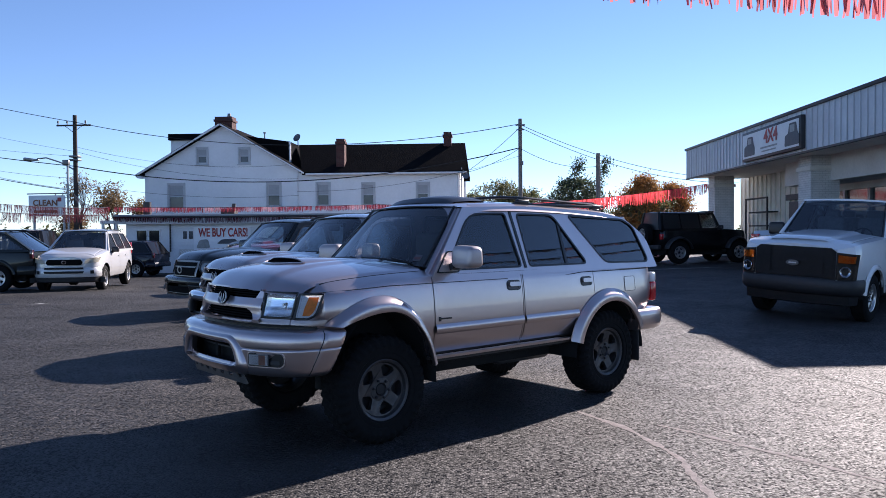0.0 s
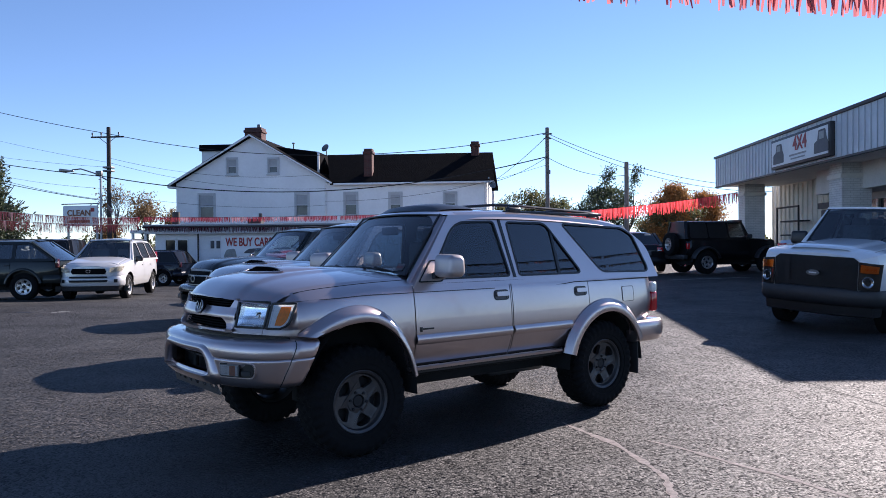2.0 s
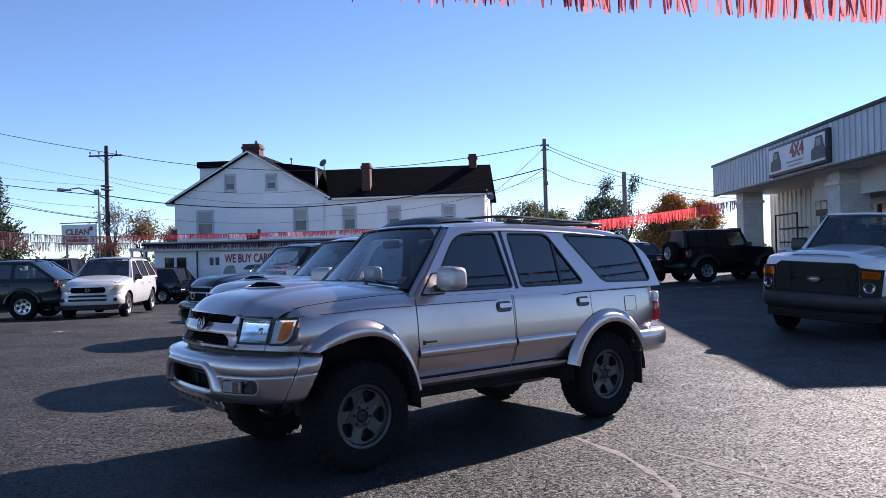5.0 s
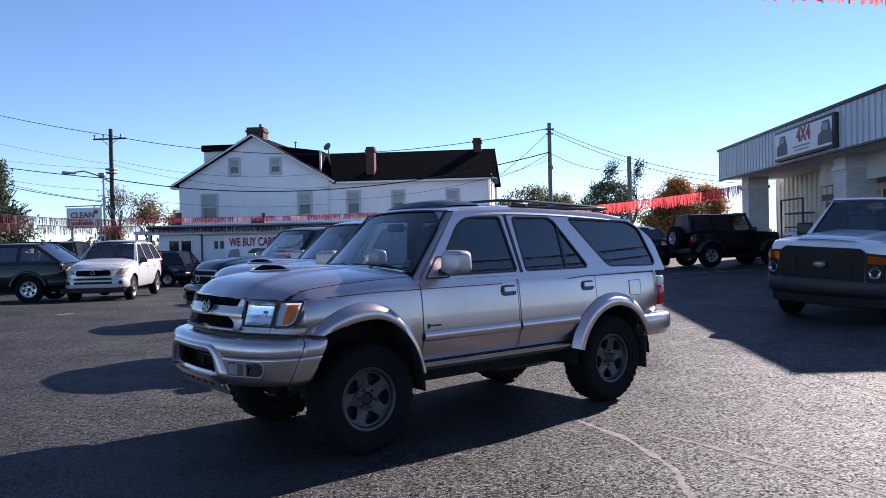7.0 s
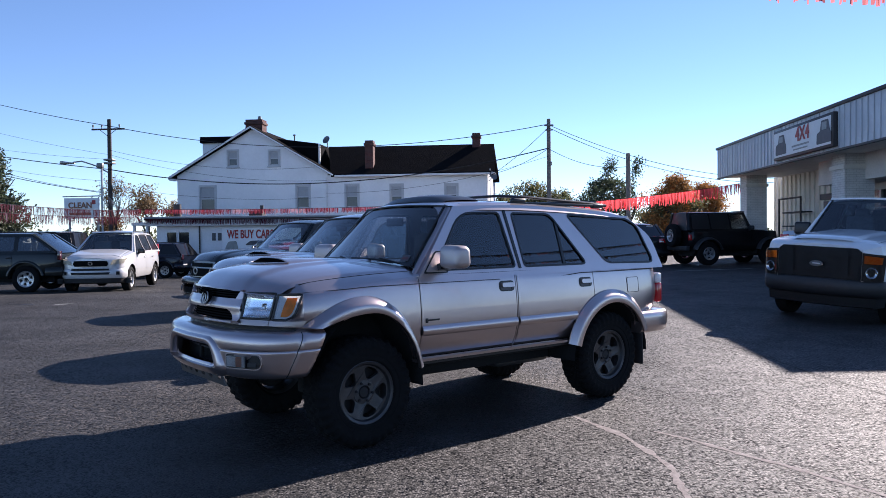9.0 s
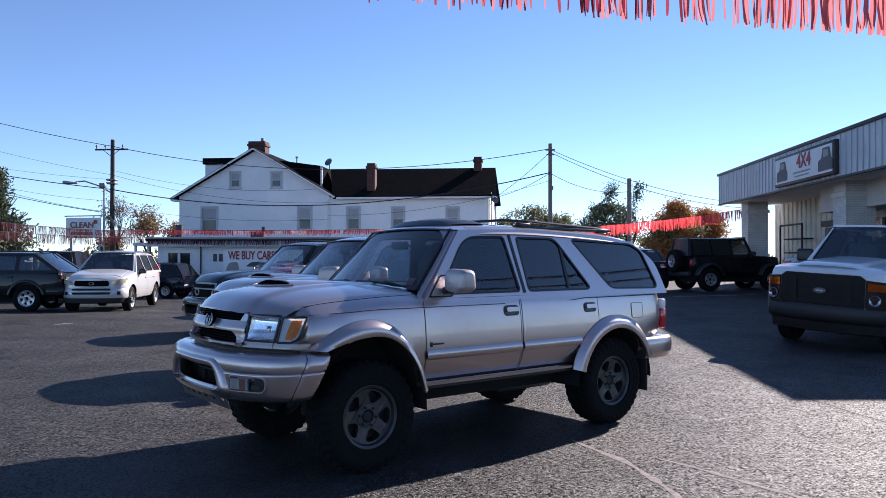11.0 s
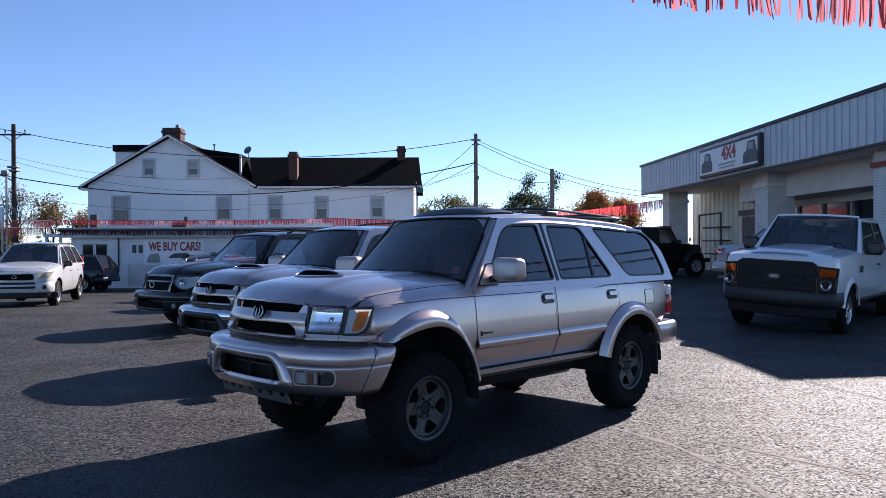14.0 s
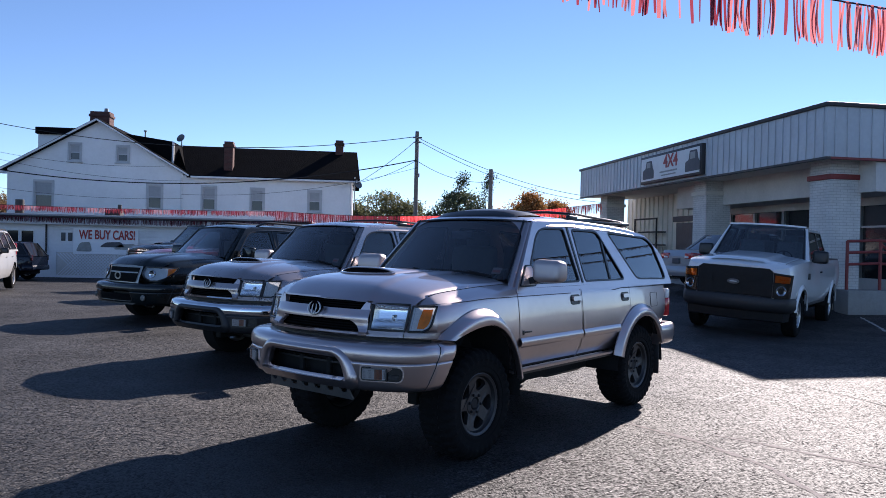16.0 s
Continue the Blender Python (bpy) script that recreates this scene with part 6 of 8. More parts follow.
def row_pickup(pm, x, y, head, label, dz, chrome):
    s = sheet(pm, 2.55, -2.9, 0.93, 0.5, 1.1, 1.2, 1.2, 1.78, 0.95, 0.4, -0.85, -0.95, 1.7, -1.65, 0.38, 0.22, [-0.3], tw=0.25, deck=1.2, doors=[(-0.25, 0.9)], rim=RIM_BRIGHT, seat_x=0.1, crown=0.08, win=TINT, rear_glass=TINT)
    s["cabin"] = (-0.9, 0.92)
    s["front"] = [("grille_frame", CHROME if chrome else pm, [(-0.5, 0.74), (0.5, 0.74), (0.52, 1.08), (-0.52, 1.08)], 0.01, 0.03, False),
                  ("grille", PLASTIC, [(-0.46, 0.79), (0.46, 0.79), (0.48, 1.03), (-0.48, 1.03)], 0.03, 0.03, False),
                  ("headlamp", WHITEL, [(0.55, 0.82), (0.82, 0.84), (0.84, 1.02), (0.55, 1.03)], 0.02, 0.03, True)]
    s["back"] = [("tail_lamp", REDL, [(0.75, 0.75), (0.88, 1.1)], 0.01)]
    s["group"] = "row of trucks for sale"
    car, fn = vehicle("pickup_truck", put(x, y, head, dz), label, "truck", s)
    plain_front(car, fn, s, 2.68, 0.92, 0.48, 0.7, CHROME if chrome else PLASTIC)
    for z in (0.85, 0.91, 0.97):
        part("grille_bar", nose_patch(fn, [(-0.45, z - 0.012), (0.45, z - 0.012), (0.45, z + 0.012), (-0.45, z + 0.012)], 0.045, 0.02), CHROME if chrome else TRIM, car)
    add_mirrors(car, fn, s, 0.7, 1.28, TRIM)
    part("hood_scoop", grid(lambda u, v: (1.5 + 0.4 * v, (2 * u - 1) * 0.25, 1.2 - 0.05 * v + 0.07 + 0.05 * max(0, 1 - abs(2 * u - 1) ** 4) ** 0.6 * min(1, v * 3)), 10, 6), pm, car)


compact_suv()
pickup_white()
jeep()
sedan("sedan", GREYP, put(9.62, 20.2, 12), "silver grey sedan parked nose in under the canopy")
sedan("sedan", BLACKP, put(4.8, 30.4, 96), "dark sedan with red tail lamps by the fence")
old_suv("suv", OLIVE, -14.1, 19.97, 190, "dark olive older SUV with silver wheels", 1.58, True, 0.3, glass=TINT)
old_suv("suv", BLACKP, -17.6, 26.5, 186, "black boxy SUV with tinted windows", 1.78, False, -0.2)
old_suv("suv", NAVY, -14.6, 29.9, 176, "dark blue SUV parked before the low office", 1.62, size=0.84)
row_pickup(REDP, -4.25, 20.6, HEAD + 2, "dark red pickup truck in the row", 0.0, False)
row_pickup(GREEN, -5.85, 25.3, HEAD + 3, "dark green pickup truck with chrome grille", 0.15, True)


# ---------------------------------------------------------------- building materials
def brick_mat(name, c1, c2, mortar, rough=0.85):
    m = mat(name, c1, rough)
    nt = m.node_tree
    b, tc = nt.nodes["Principled BSDF"], nt.nodes["Texture Coordinate"]
    br, bp, no, mx = (nt.nodes.new(k) for k in ("ShaderNodeTexBrick", "ShaderNodeBump", "ShaderNodeTexNoise", "ShaderNodeMix"))
    sp, cb, ad = nt.nodes.new("ShaderNodeSeparateXYZ"), nt.nodes.new("ShaderNodeCombineXYZ"), nt.nodes.new("ShaderNodeMath")
    nt.links.new(tc.outputs["Object"], sp.inputs[0])
    nt.links.new(sp.outputs[0], ad.inputs[0])
    nt.links.new(sp.outputs[1], ad.inputs[1])
    nt.links.new(ad.outputs[0], cb.inputs[0])
    nt.links.new(sp.outputs[2], cb.inputs[1])
    nt.links.new(cb.outputs[0], br.inputs["Vector"])
    br.inputs["Color1"].default_value, br.inputs["Color2"].default_value, br.inputs["Mortar"].default_value = (*c1, 1), (*c2, 1), (*mortar, 1)
    br.inputs["Scale"].default_value = 1.0
    br.inputs["Brick Width"].default_value, br.inputs["Row Height"].default_value, br.inputs["Mortar Size"].default_value = 0.2, 0.068, 0.006
    no.inputs["Scale"].default_value = 3.0
    nt.links.new(tc.outputs["Object"], no.inputs["Vector"])
    mx.data_type, mx.blend_type = "RGBA", "MULTIPLY"
    mx.inputs["Factor"].default_value = 0.35
    nt.links.new(br.outputs["Color"], mx.inputs["A"])
    nt.links.new(no.outputs["Fac"], mx.inputs["B"])
    nt.links.new(mx.outputs["Result"], b.inputs["Base Color"])
    bp.inputs["Strength"].default_value, bp.inputs["Distance"].default_value, bp.invert = 0.8, 0.01, True
    nt.links.new(br.outputs["Fac"], bp.inputs["Height"])
    nt.links.new(bp.outputs["Normal"], b.inputs["Normal"])
    return m


def film_mat(name, col):
    """Thin plastic film that light shines through."""
    m = bpy.data.materials.new(name)
    m.use_nodes = True
    nt = m.node_tree
    b, out = nt.nodes["Principled BSDF"], nt.nodes["Material Output"]
    b.inputs["Base Color"].default_value = (*col, 1)
    b.inputs["Roughness"].default_value = 0.3
    tl, mx, inf, hv, mr = (nt.nodes.new(k) for k in ("ShaderNodeBsdfTranslucent", "ShaderNodeMixShader", "ShaderNodeNewGeometry", "ShaderNodeHueSaturation", "ShaderNodeMapRange"))
    mr.inputs[3].default_value, mr.inputs[4].default_value = 0.5, 1.35
    nt.links.new(inf.outputs["Random Per Island"], mr.inputs[0])
    hv.inputs["Color"].default_value = (*col, 1)
    nt.links.new(mr.outputs[0], hv.inputs["Value"])
    nt.links.new(hv.outputs[0], b.inputs["Base Color"])
    nt.links.new(hv.outputs[0], tl.inputs[0])
    mx.inputs[0].default_value = 0.7
    nt.links.new(b.outputs[0], mx.inputs[1])
    nt.links.new(tl.outputs[0], mx.inputs[2])
    nt.links.new(mx.outputs[0], out.inputs[0])
    return m


SIDING = mat("white_house_paint", (0.90, 0.90, 0.90), 0.75, 0, 0.12, 0.8, 0.12, 30)
SIDING2 = mat("white_office_siding", (0.86, 0.86, 0.87), 0.7, 0, 0.14, 1.2, 0.12, 24)
SHINGLE = mat("dark_shingles", (0.009, 0.0085, 0.0095), 0.95, 0, 0.4, 2.0, 0.4, 14, spec=0.04)
WHITE_TRIM = mat("white_trim", (0.8, 0.8, 0.8), 0.6, 0, 0.12, 4)
BRICK = brick_mat("dark_red_brick", (0.09, 0.03, 0.025), (0.13, 0.045, 0.035), (0.1, 0.08, 0.07))
BRICK_W = brick_mat("painted_brick", (0.84, 0.82, 0.78), (0.88, 0.86, 0.82), (0.62, 0.6, 0.57))
PANE = mat("window_pane", (0.02, 0.022, 0.025), 0.1, 0, 0.3, 1.5, spec=0.4)
# lower panes greyed to hold reflected light in their colour
PANE_DIM = mat("sheen_window_pane", (0.07, 0.08, 0.09), 0.15, 0, 0.3, 1.5)
# white window trim, with the shadow on it greyed into its colour
HOUSE_TRIM = mat("shaded_white_trim", (0.56, 0.57, 0.58), 0.65, 0, 0.15, 4)
BLIND = mat("drawn_blind", (0.42, 0.43, 0.44), 0.8, 0, 0.15, 6)
METAL_SIDE = mat("grey_ribbed_metal", (0.62, 0.64, 0.66), 0.5, 0.1, 0.16, 1.1, 0.05, 20, rvary=0.08)
BEIGE_METAL = mat("cream_metal_wall", (0.80, 0.76, 0.66), 0.55, 0.0, 0.15, 1.5, 0.06, 20)
SOFFIT = mat("cream_soffit", (0.80, 0.77, 0.70), 0.75, 0, 0.15, 2.0)
STUCCO = mat("tan_wall", (0.74, 0.70, 0.65), 0.85, 0, 0.2, 1.5, 0.2, 50)
DARK_METAL = mat("dark_metal_edge", (0.06, 0.055, 0.055), 0.5, 0.4, 0.2, 8)
RUST_RED = mat("red_painted_steel", (0.30, 0.05, 0.045), 0.55, 0.0, 0.3, 9, 0.1, 60)
CONCRETE = mat("concrete", (0.36, 0.35, 0.33), 0.9, 0, 0.25, 2.5, 0.25, 70)
POLE = mat("weathered_pole_wood", (0.075, 0.06, 0.05), 0.9, 0, 0.35, 7, 0.5, 40)
POLE_GREY = mat("grey_pole_wood", (0.21, 0.19, 0.17), 0.9, 0, 0.3, 7, 0.5, 40)
CABLE = mat("cable_black", (0.02, 0.02, 0.02), 0.7, 0, 0.2, 4)
GALV = mat("galvanised_steel", (0.42, 0.43, 0.43), 0.45, 0.7, 0.2, 10)
SIGN_WHITE = mat("sign_white", (0.82, 0.82, 0.80), 0.5, 0, 0.12, 3)
BANNER = mat("white_vinyl", (0.93, 0.93, 0.94), 0.45, 0, 0.06, 3)
SIGN_RED = mat("sign_red", (0.42, 0.05, 0.045), 0.55, 0, 0.15, 9)
SIGN_BROWN = mat("sign_brown", (0.30, 0.12, 0.06), 0.6, 0, 0.2, 9)
SIGN_DARK = mat("sign_dark", (0.09, 0.09, 0.10), 0.55, 0, 0.3, 7)
SIGN_GREY = mat("sign_grey", (0.36, 0.36, 0.34), 0.55, 0, 0.3, 7)
FRINGE = film_mat("red_film", (0.86, 0.10, 0.11))
# pink of light shining through and flare, put into the colour
FRINGE_NEAR = film_mat("backlit_red_film", (0.66, 0.22, 0.235))
FRINGE_MAROON = film_mat("dark_red_film", (0.30, 0.05, 0.075))
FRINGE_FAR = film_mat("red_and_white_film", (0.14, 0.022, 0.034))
FRINGE_DARK = film_mat("dark_film", (0.05, 0.045, 0.055))
FRINGE_PALE = film_mat("pale_film", (0.26, 0.13, 0.16))
LINE_PAINT = mat("worn_white_paint", (0.5, 0.5, 0.48), 0.8, 0, 0.4, 6)
SEAL = mat("pale_crack_filler", (0.33, 0.29, 0.273), 0.85, 0, 0.55, 22, 0.8, 110, spec=0.25)
ROOF_EDGE = mat("grey_roof_sheet", (0.42, 0.42, 0.43), 0.7, 0, 0.2, 2.0)
BROWN_TRIM = mat("dark_brown_trim", (0.05, 0.035, 0.03), 0.7, 0, 0.25, 3.0)
BARK = mat("bark", (0.07, 0.055, 0.045), 0.95, 0, 0.4, 9, 0.6, 30)


def leaf_mat(name, c1, c2):
    m = mat(name, c1, 0.6, 0, 0, 0.7, col2=c2, island=0.35)
    nt = m.node_tree
    b, out = nt.nodes["Principled BSDF"], nt.nodes["Material Output"]
    tl, mx = nt.nodes.new("ShaderNodeBsdfTranslucent"), nt.nodes.new("ShaderNodeMixShader")
    src = b.inputs["Base Color"].links[0].from_socket
    nt.links.new(src, tl.inputs[0])
    mx.inputs[0].default_value = 0.4
    nt.links.new(b.outputs[0], mx.inputs[1])
    nt.links.new(tl.outputs[0], mx.inputs[2])
    nt.links.new(mx.outputs[0], out.inputs[0])
    return m


LEAF_DARK = leaf_mat("dark_green_leaves", (0.05, 0.07, 0.04), (0.085, 0.105, 0.055))
LEAF_OLIVE = leaf_mat("olive_leaves", (0.10, 0.11, 0.05), (0.15, 0.14, 0.06))
LEAF_ORANGE = leaf_mat("orange_leaves", (0.42, 0.17, 0.045), (0.22, 0.15, 0.055))
LEAF_TAN = leaf_mat("tan_leaves", (0.24, 0.15, 0.07), (0.16, 0.12, 0.06))


def letters(name, words, size, material, m, parent, label="", depth=0.004, bold=0.0):
    cu = bpy.data.curves.new("letters", "FONT")
    cu.body, cu.size, cu.extrude, cu.align_x, cu.align_y, cu.offset = words, size, depth, "CENTER", "CENTER", bold
    tmp = new("tmp", cu)
    bpy.context.view_layer.update()
    me = bpy.data.meshes.new_from_object(tmp.evaluated_get(bpy.context.evaluated_depsgraph_get()))
    bpy.data.objects.remove(tmp)
    bpy.data.curves.remove(cu)
    me.materials.clear()
    me.materials.append(material)
    ob = part(name, me, None, parent, label)
    ob.matrix_local = m
    return ob


FACE_Y = Matrix.Rotation(radians(90), 4, "X")      # stands a flat drawing up, facing -y


# ---------------------------------------------------------------- the white house
def window_unit(parent, x0, x1, z0, z1, y, blind=True, name="window"):
    w = part(name, slab([(x0 - 0.1, z0 - 0.08), (x1 + 0.1, z0 - 0.08), (x1 + 0.1, z1 + 0.12), (x0 - 0.1, z1 + 0.12)], [[(x0, z0), (x1, z0), (x1, z1), (x0, z1)]], lambda u, v, d: (u, y - 0.05 + d, v), 0.12), HOUSE_TRIM, parent, smooth=False)
    zm = (z0 + z1) / 2
    part("pane", bounds(x0 + 0.03, x1 - 0.03, y + 0.05, y + 0.06, z0 + 0.03, zm - 0.02), PANE_DIM, w, smooth=False)
    part("pane", bounds(x0 + 0.03, x1 - 0.03, y + 0.03, y + 0.04, zm + 0.02, z1 - 0.03), BLIND if blind else PANE, w, smooth=False)
    part("sash", join(bounds(x0, x1, y + 0.0, y + 0.05, zm - 0.03, zm + 0.03), bounds(x0, x0 + 0.05, y + 0.01, y + 0.06, z0, z1), bounds(x1 - 0.05, x1, y + 0.01, y + 0.06, z0, z1), bounds(x0, x1, y + 0.01, y + 0.06, z0, z0 + 0.05), bounds(x0, x1, y + 0.01, y + 0.06, z1 - 0.05, z1)), HOUSE_TRIM, w, smooth=False)
    part("sill", bounds(x0 - 0.14, x1 + 0.14, y - 0.12, y + 0.02, z0 - 0.13, z0 - 0.08, 0.01), HOUSE_TRIM, w)


def house():
    Y = 44.3
    h = root("house", pose(0, 0, 0), "white two storey gabled house with dark shingle roof and brick chimneys", "house")
    wins = [(-18.7, -17.8, 3.1, 4.5), (-12.75, -12.02, 3.2, 4.48)]
    attic = [(-16.93, -16.38, 5.75, 6.6), (-14.4, -13.85, 5.75, 6.55)]
    wing = [(-9.8, -9.1, 3.2, 4.46), (-7.12, -6.47, 3.2, 4.42), (-3.92, -3.28, 3.3, 4.4)]
    hole = lambda a: [(a[0], a[2]), (a[1], a[2]), (a[1], a[3]), (a[0], a[3])]
    fr = lambda u, v, d: (u, Y + d, v)
    part("wall", slab([(-20.15, -0.2), (-10.9, -0.2), (-10.9, 5.2), (-15.45, 7.9), (-20.15, 5.2)], [hole(a) for a in wins + attic], fr, 0.3), SIDING, h, smooth=False)
    part("wall", slab([(-10.9, -0.2), (-1.45, -0.2), (-1.45, 5.1), (-10.9, 5.1)], [hole(a) for a in wing], lambda u, v, d: (u, Y + 0.02 + d, v), 0.3), SIDING, h, smooth=False)
    part("wall", slab([(Y + 0.32, -0.2), (50.5, -0.2), (50.5, 5.1), (47.3, 7.0), (Y + 0.32, 5.16)], [], lambda u, v, d: (-1.45 - d, u, v), 0.3), SIDING, h, smooth=False)
    part("wall", bounds(-20.15, -19.85, Y + 0.3, 54, -0.2, 5.2), SIDING, h, smooth=False)
    part("wall", bounds(-20.15, -1.45, 53.7, 54, -0.2, 5.2), SIDING, h, smooth=False)
    for a in wins + attic + wing:
        window_unit(h, *a, Y if a[0] < -10.9 else Y + 0.02)

    def slope(pts, name="roof", m_=SHINGLE, t=0.16):
        bm = bmesh.new()
        a = [bm.verts.new(p) for p in pts]
        b = [bm.verts.new((p[0], p[1], p[2] - t)) for p in pts]
        bm.faces.new(a)
        bm.faces.new(b[::-1])
        for i in range(len(pts)):
            j = (i + 1) % len(pts)
            bm.faces.new((a[i], b[i], b[j], a[j]))
        return part(name, bm, m_, h, smooth=False)
    slope([(-20.55, Y - 0.35, 5.12), (-15.45, Y - 0.35, 8.08), (-15.45, 54, 8.08), (-20.55, 54, 5.12)])
    slope([(-15.45, Y - 0.35, 8.08), (-10.5, Y - 0.35, 5.16), (-10.5, 54, 5.16), (-15.45, 54, 8.08)])
    for xa, za, xb, zb_ in ((-20.55, 5.1, -15.45, 8.06), (-15.45, 8.06, -10.5, 5.14)):
        part("rake_board", sweep([(xa, Y - 0.37, za - 0.07), (xb, Y - 0.37, zb_ - 0.07)], [(-0.02, -0.05), (0.02, -0.05), (0.02, 0.045), (-0.02, 0.045)]), WHITE_TRIM, h)
    part("eave_return", bounds(-20.5, -20.15, Y - 0.36, Y + 0.2, 4.9, 5.04, 0.02), WHITE_TRIM, h)
    slope([(-10.62, Y - 0.3, 5.12), (-1.05, Y - 0.3, 5.12), (-1.25, 47.3, 7.08), (-11.6, 47.3, 7.08)])
    slope([(-11.6, 47.3, 7.08), (-1.25, 47.3, 7.08), (-1.05, 50.8, 5.1), (-11.6, 50.8, 5.1)])
    part("gutter", bounds(-10.4, -1.02, Y - 0.42, Y - 0.3, 4.95, 5.06, 0.03), WHITE_TRIM, h)
    part("downspout", tube([(-1.55, Y - 0.1, 4.95), (-1.55, Y - 0.1, 0)], 0.05), WHITE_TRIM, h)
    part("downspout", tube([(-10.95, Y - 0.08, 4.95), (-10.95, Y - 0.08, 0)], 0.05), WHITE_TRIM, h)
    # cross dormers behind the gable
    d1 = part("dormer", bounds(-19.1, -15.6, 45.6, 52, 5.6, 7.28), SIDING, h, smooth=False)
    part("dormer_roof", bounds(-19.2, -15.5, 45.4, 52.2, 7.28, 7.66, 0.03), SHINGLE, d1)
    d2 = part("dormer", slab([(-15.4, 5.6), (-11.75, 5.6), (-11.75, 7.12), (-15.4, 7.62)], [], lambda u, v, d: (u, 45.6 + d, v), 6.4), SHINGLE, h, smooth=False)
    part("dormer_edge", bounds(-11.78, -11.68, 45.5, 45.62, 5.85, 7.1), WHITE_TRIM, d2)
    for x0, x1, y0, y1, z0, z1 in ((-16.2, -15.15, 45.2, 46.0, 7.2, 8.62), (-8.72, -8.24, 44.6, 45.2, 5.05, 7.12), (-2.55, -2.08, 46.9, 47.5, 6.6, 7.72)):
        c = part("chimney", bounds(x0, x1, y0, y1, z0, z1), BRICK, h, smooth=False)
        part("chimney_cap", bounds(x0 - 0.06, x1 + 0.06, y0 - 0.06, y1 + 0.06, z1 - 0.3, z1 - 0.16, 0.01), BRICK, c)
        part("flashing", bounds(x0 - 0.04, x1 + 0.04, y0 - 0.04, y0 - 0.01, z0 + 0.0, z0 + 0.16), WHITE_TRIM, c)
    part("flue", lathe([(0, 8.85), (0.1, 8.85), (0.12, 8.6)], 12, "z", Matrix.Translation((-15.45, 45.6, 0))), STEEL, h)
    part("vent_pipe", lathe([(0, 7.75), (0.09, 7.75), (0.09, 7.68), (0.04, 7.68), (0.04, 7.2)], 10, "z", Matrix.Translation((-13.4, 46, 0))), STEEL, h)
    dish = lathe([(0.0, 0.02), (0.18, 0.05), (0.33, 0.13), (0.36, 0.17), (0.33, 0.15), (0.0, 0.05)], 20, "z")
    dish.transform(pose(-11.4, 46.2, 7.36, 65, 0, -25) @ Matrix.Scale(0.72, 4))
    part("satellite_dish", join(dish, tube([(-11.4, 46.2, 7.4), (-11.45, 46.4, 6.9)], 0.03)), STEEL, h, "dark satellite dish")
    part("wall_dish", join(lathe([(0, 0.02), (0.2, 0.06), (0.26, 0.1), (0.0, 0.04)], 16, "z", pose(-1.2, 44.0, 4.85, 70, 0, 40)), tube([(-1.2, 44.1, 4.8), (-1.45, 44.4, 4.6)], 0.02)), STEEL, h)
    part("meter_mast", tube([(-1.35, 44.15, 5.3), (-1.35, 44.15, 3.4)], 0.03), GALV, h)


house()


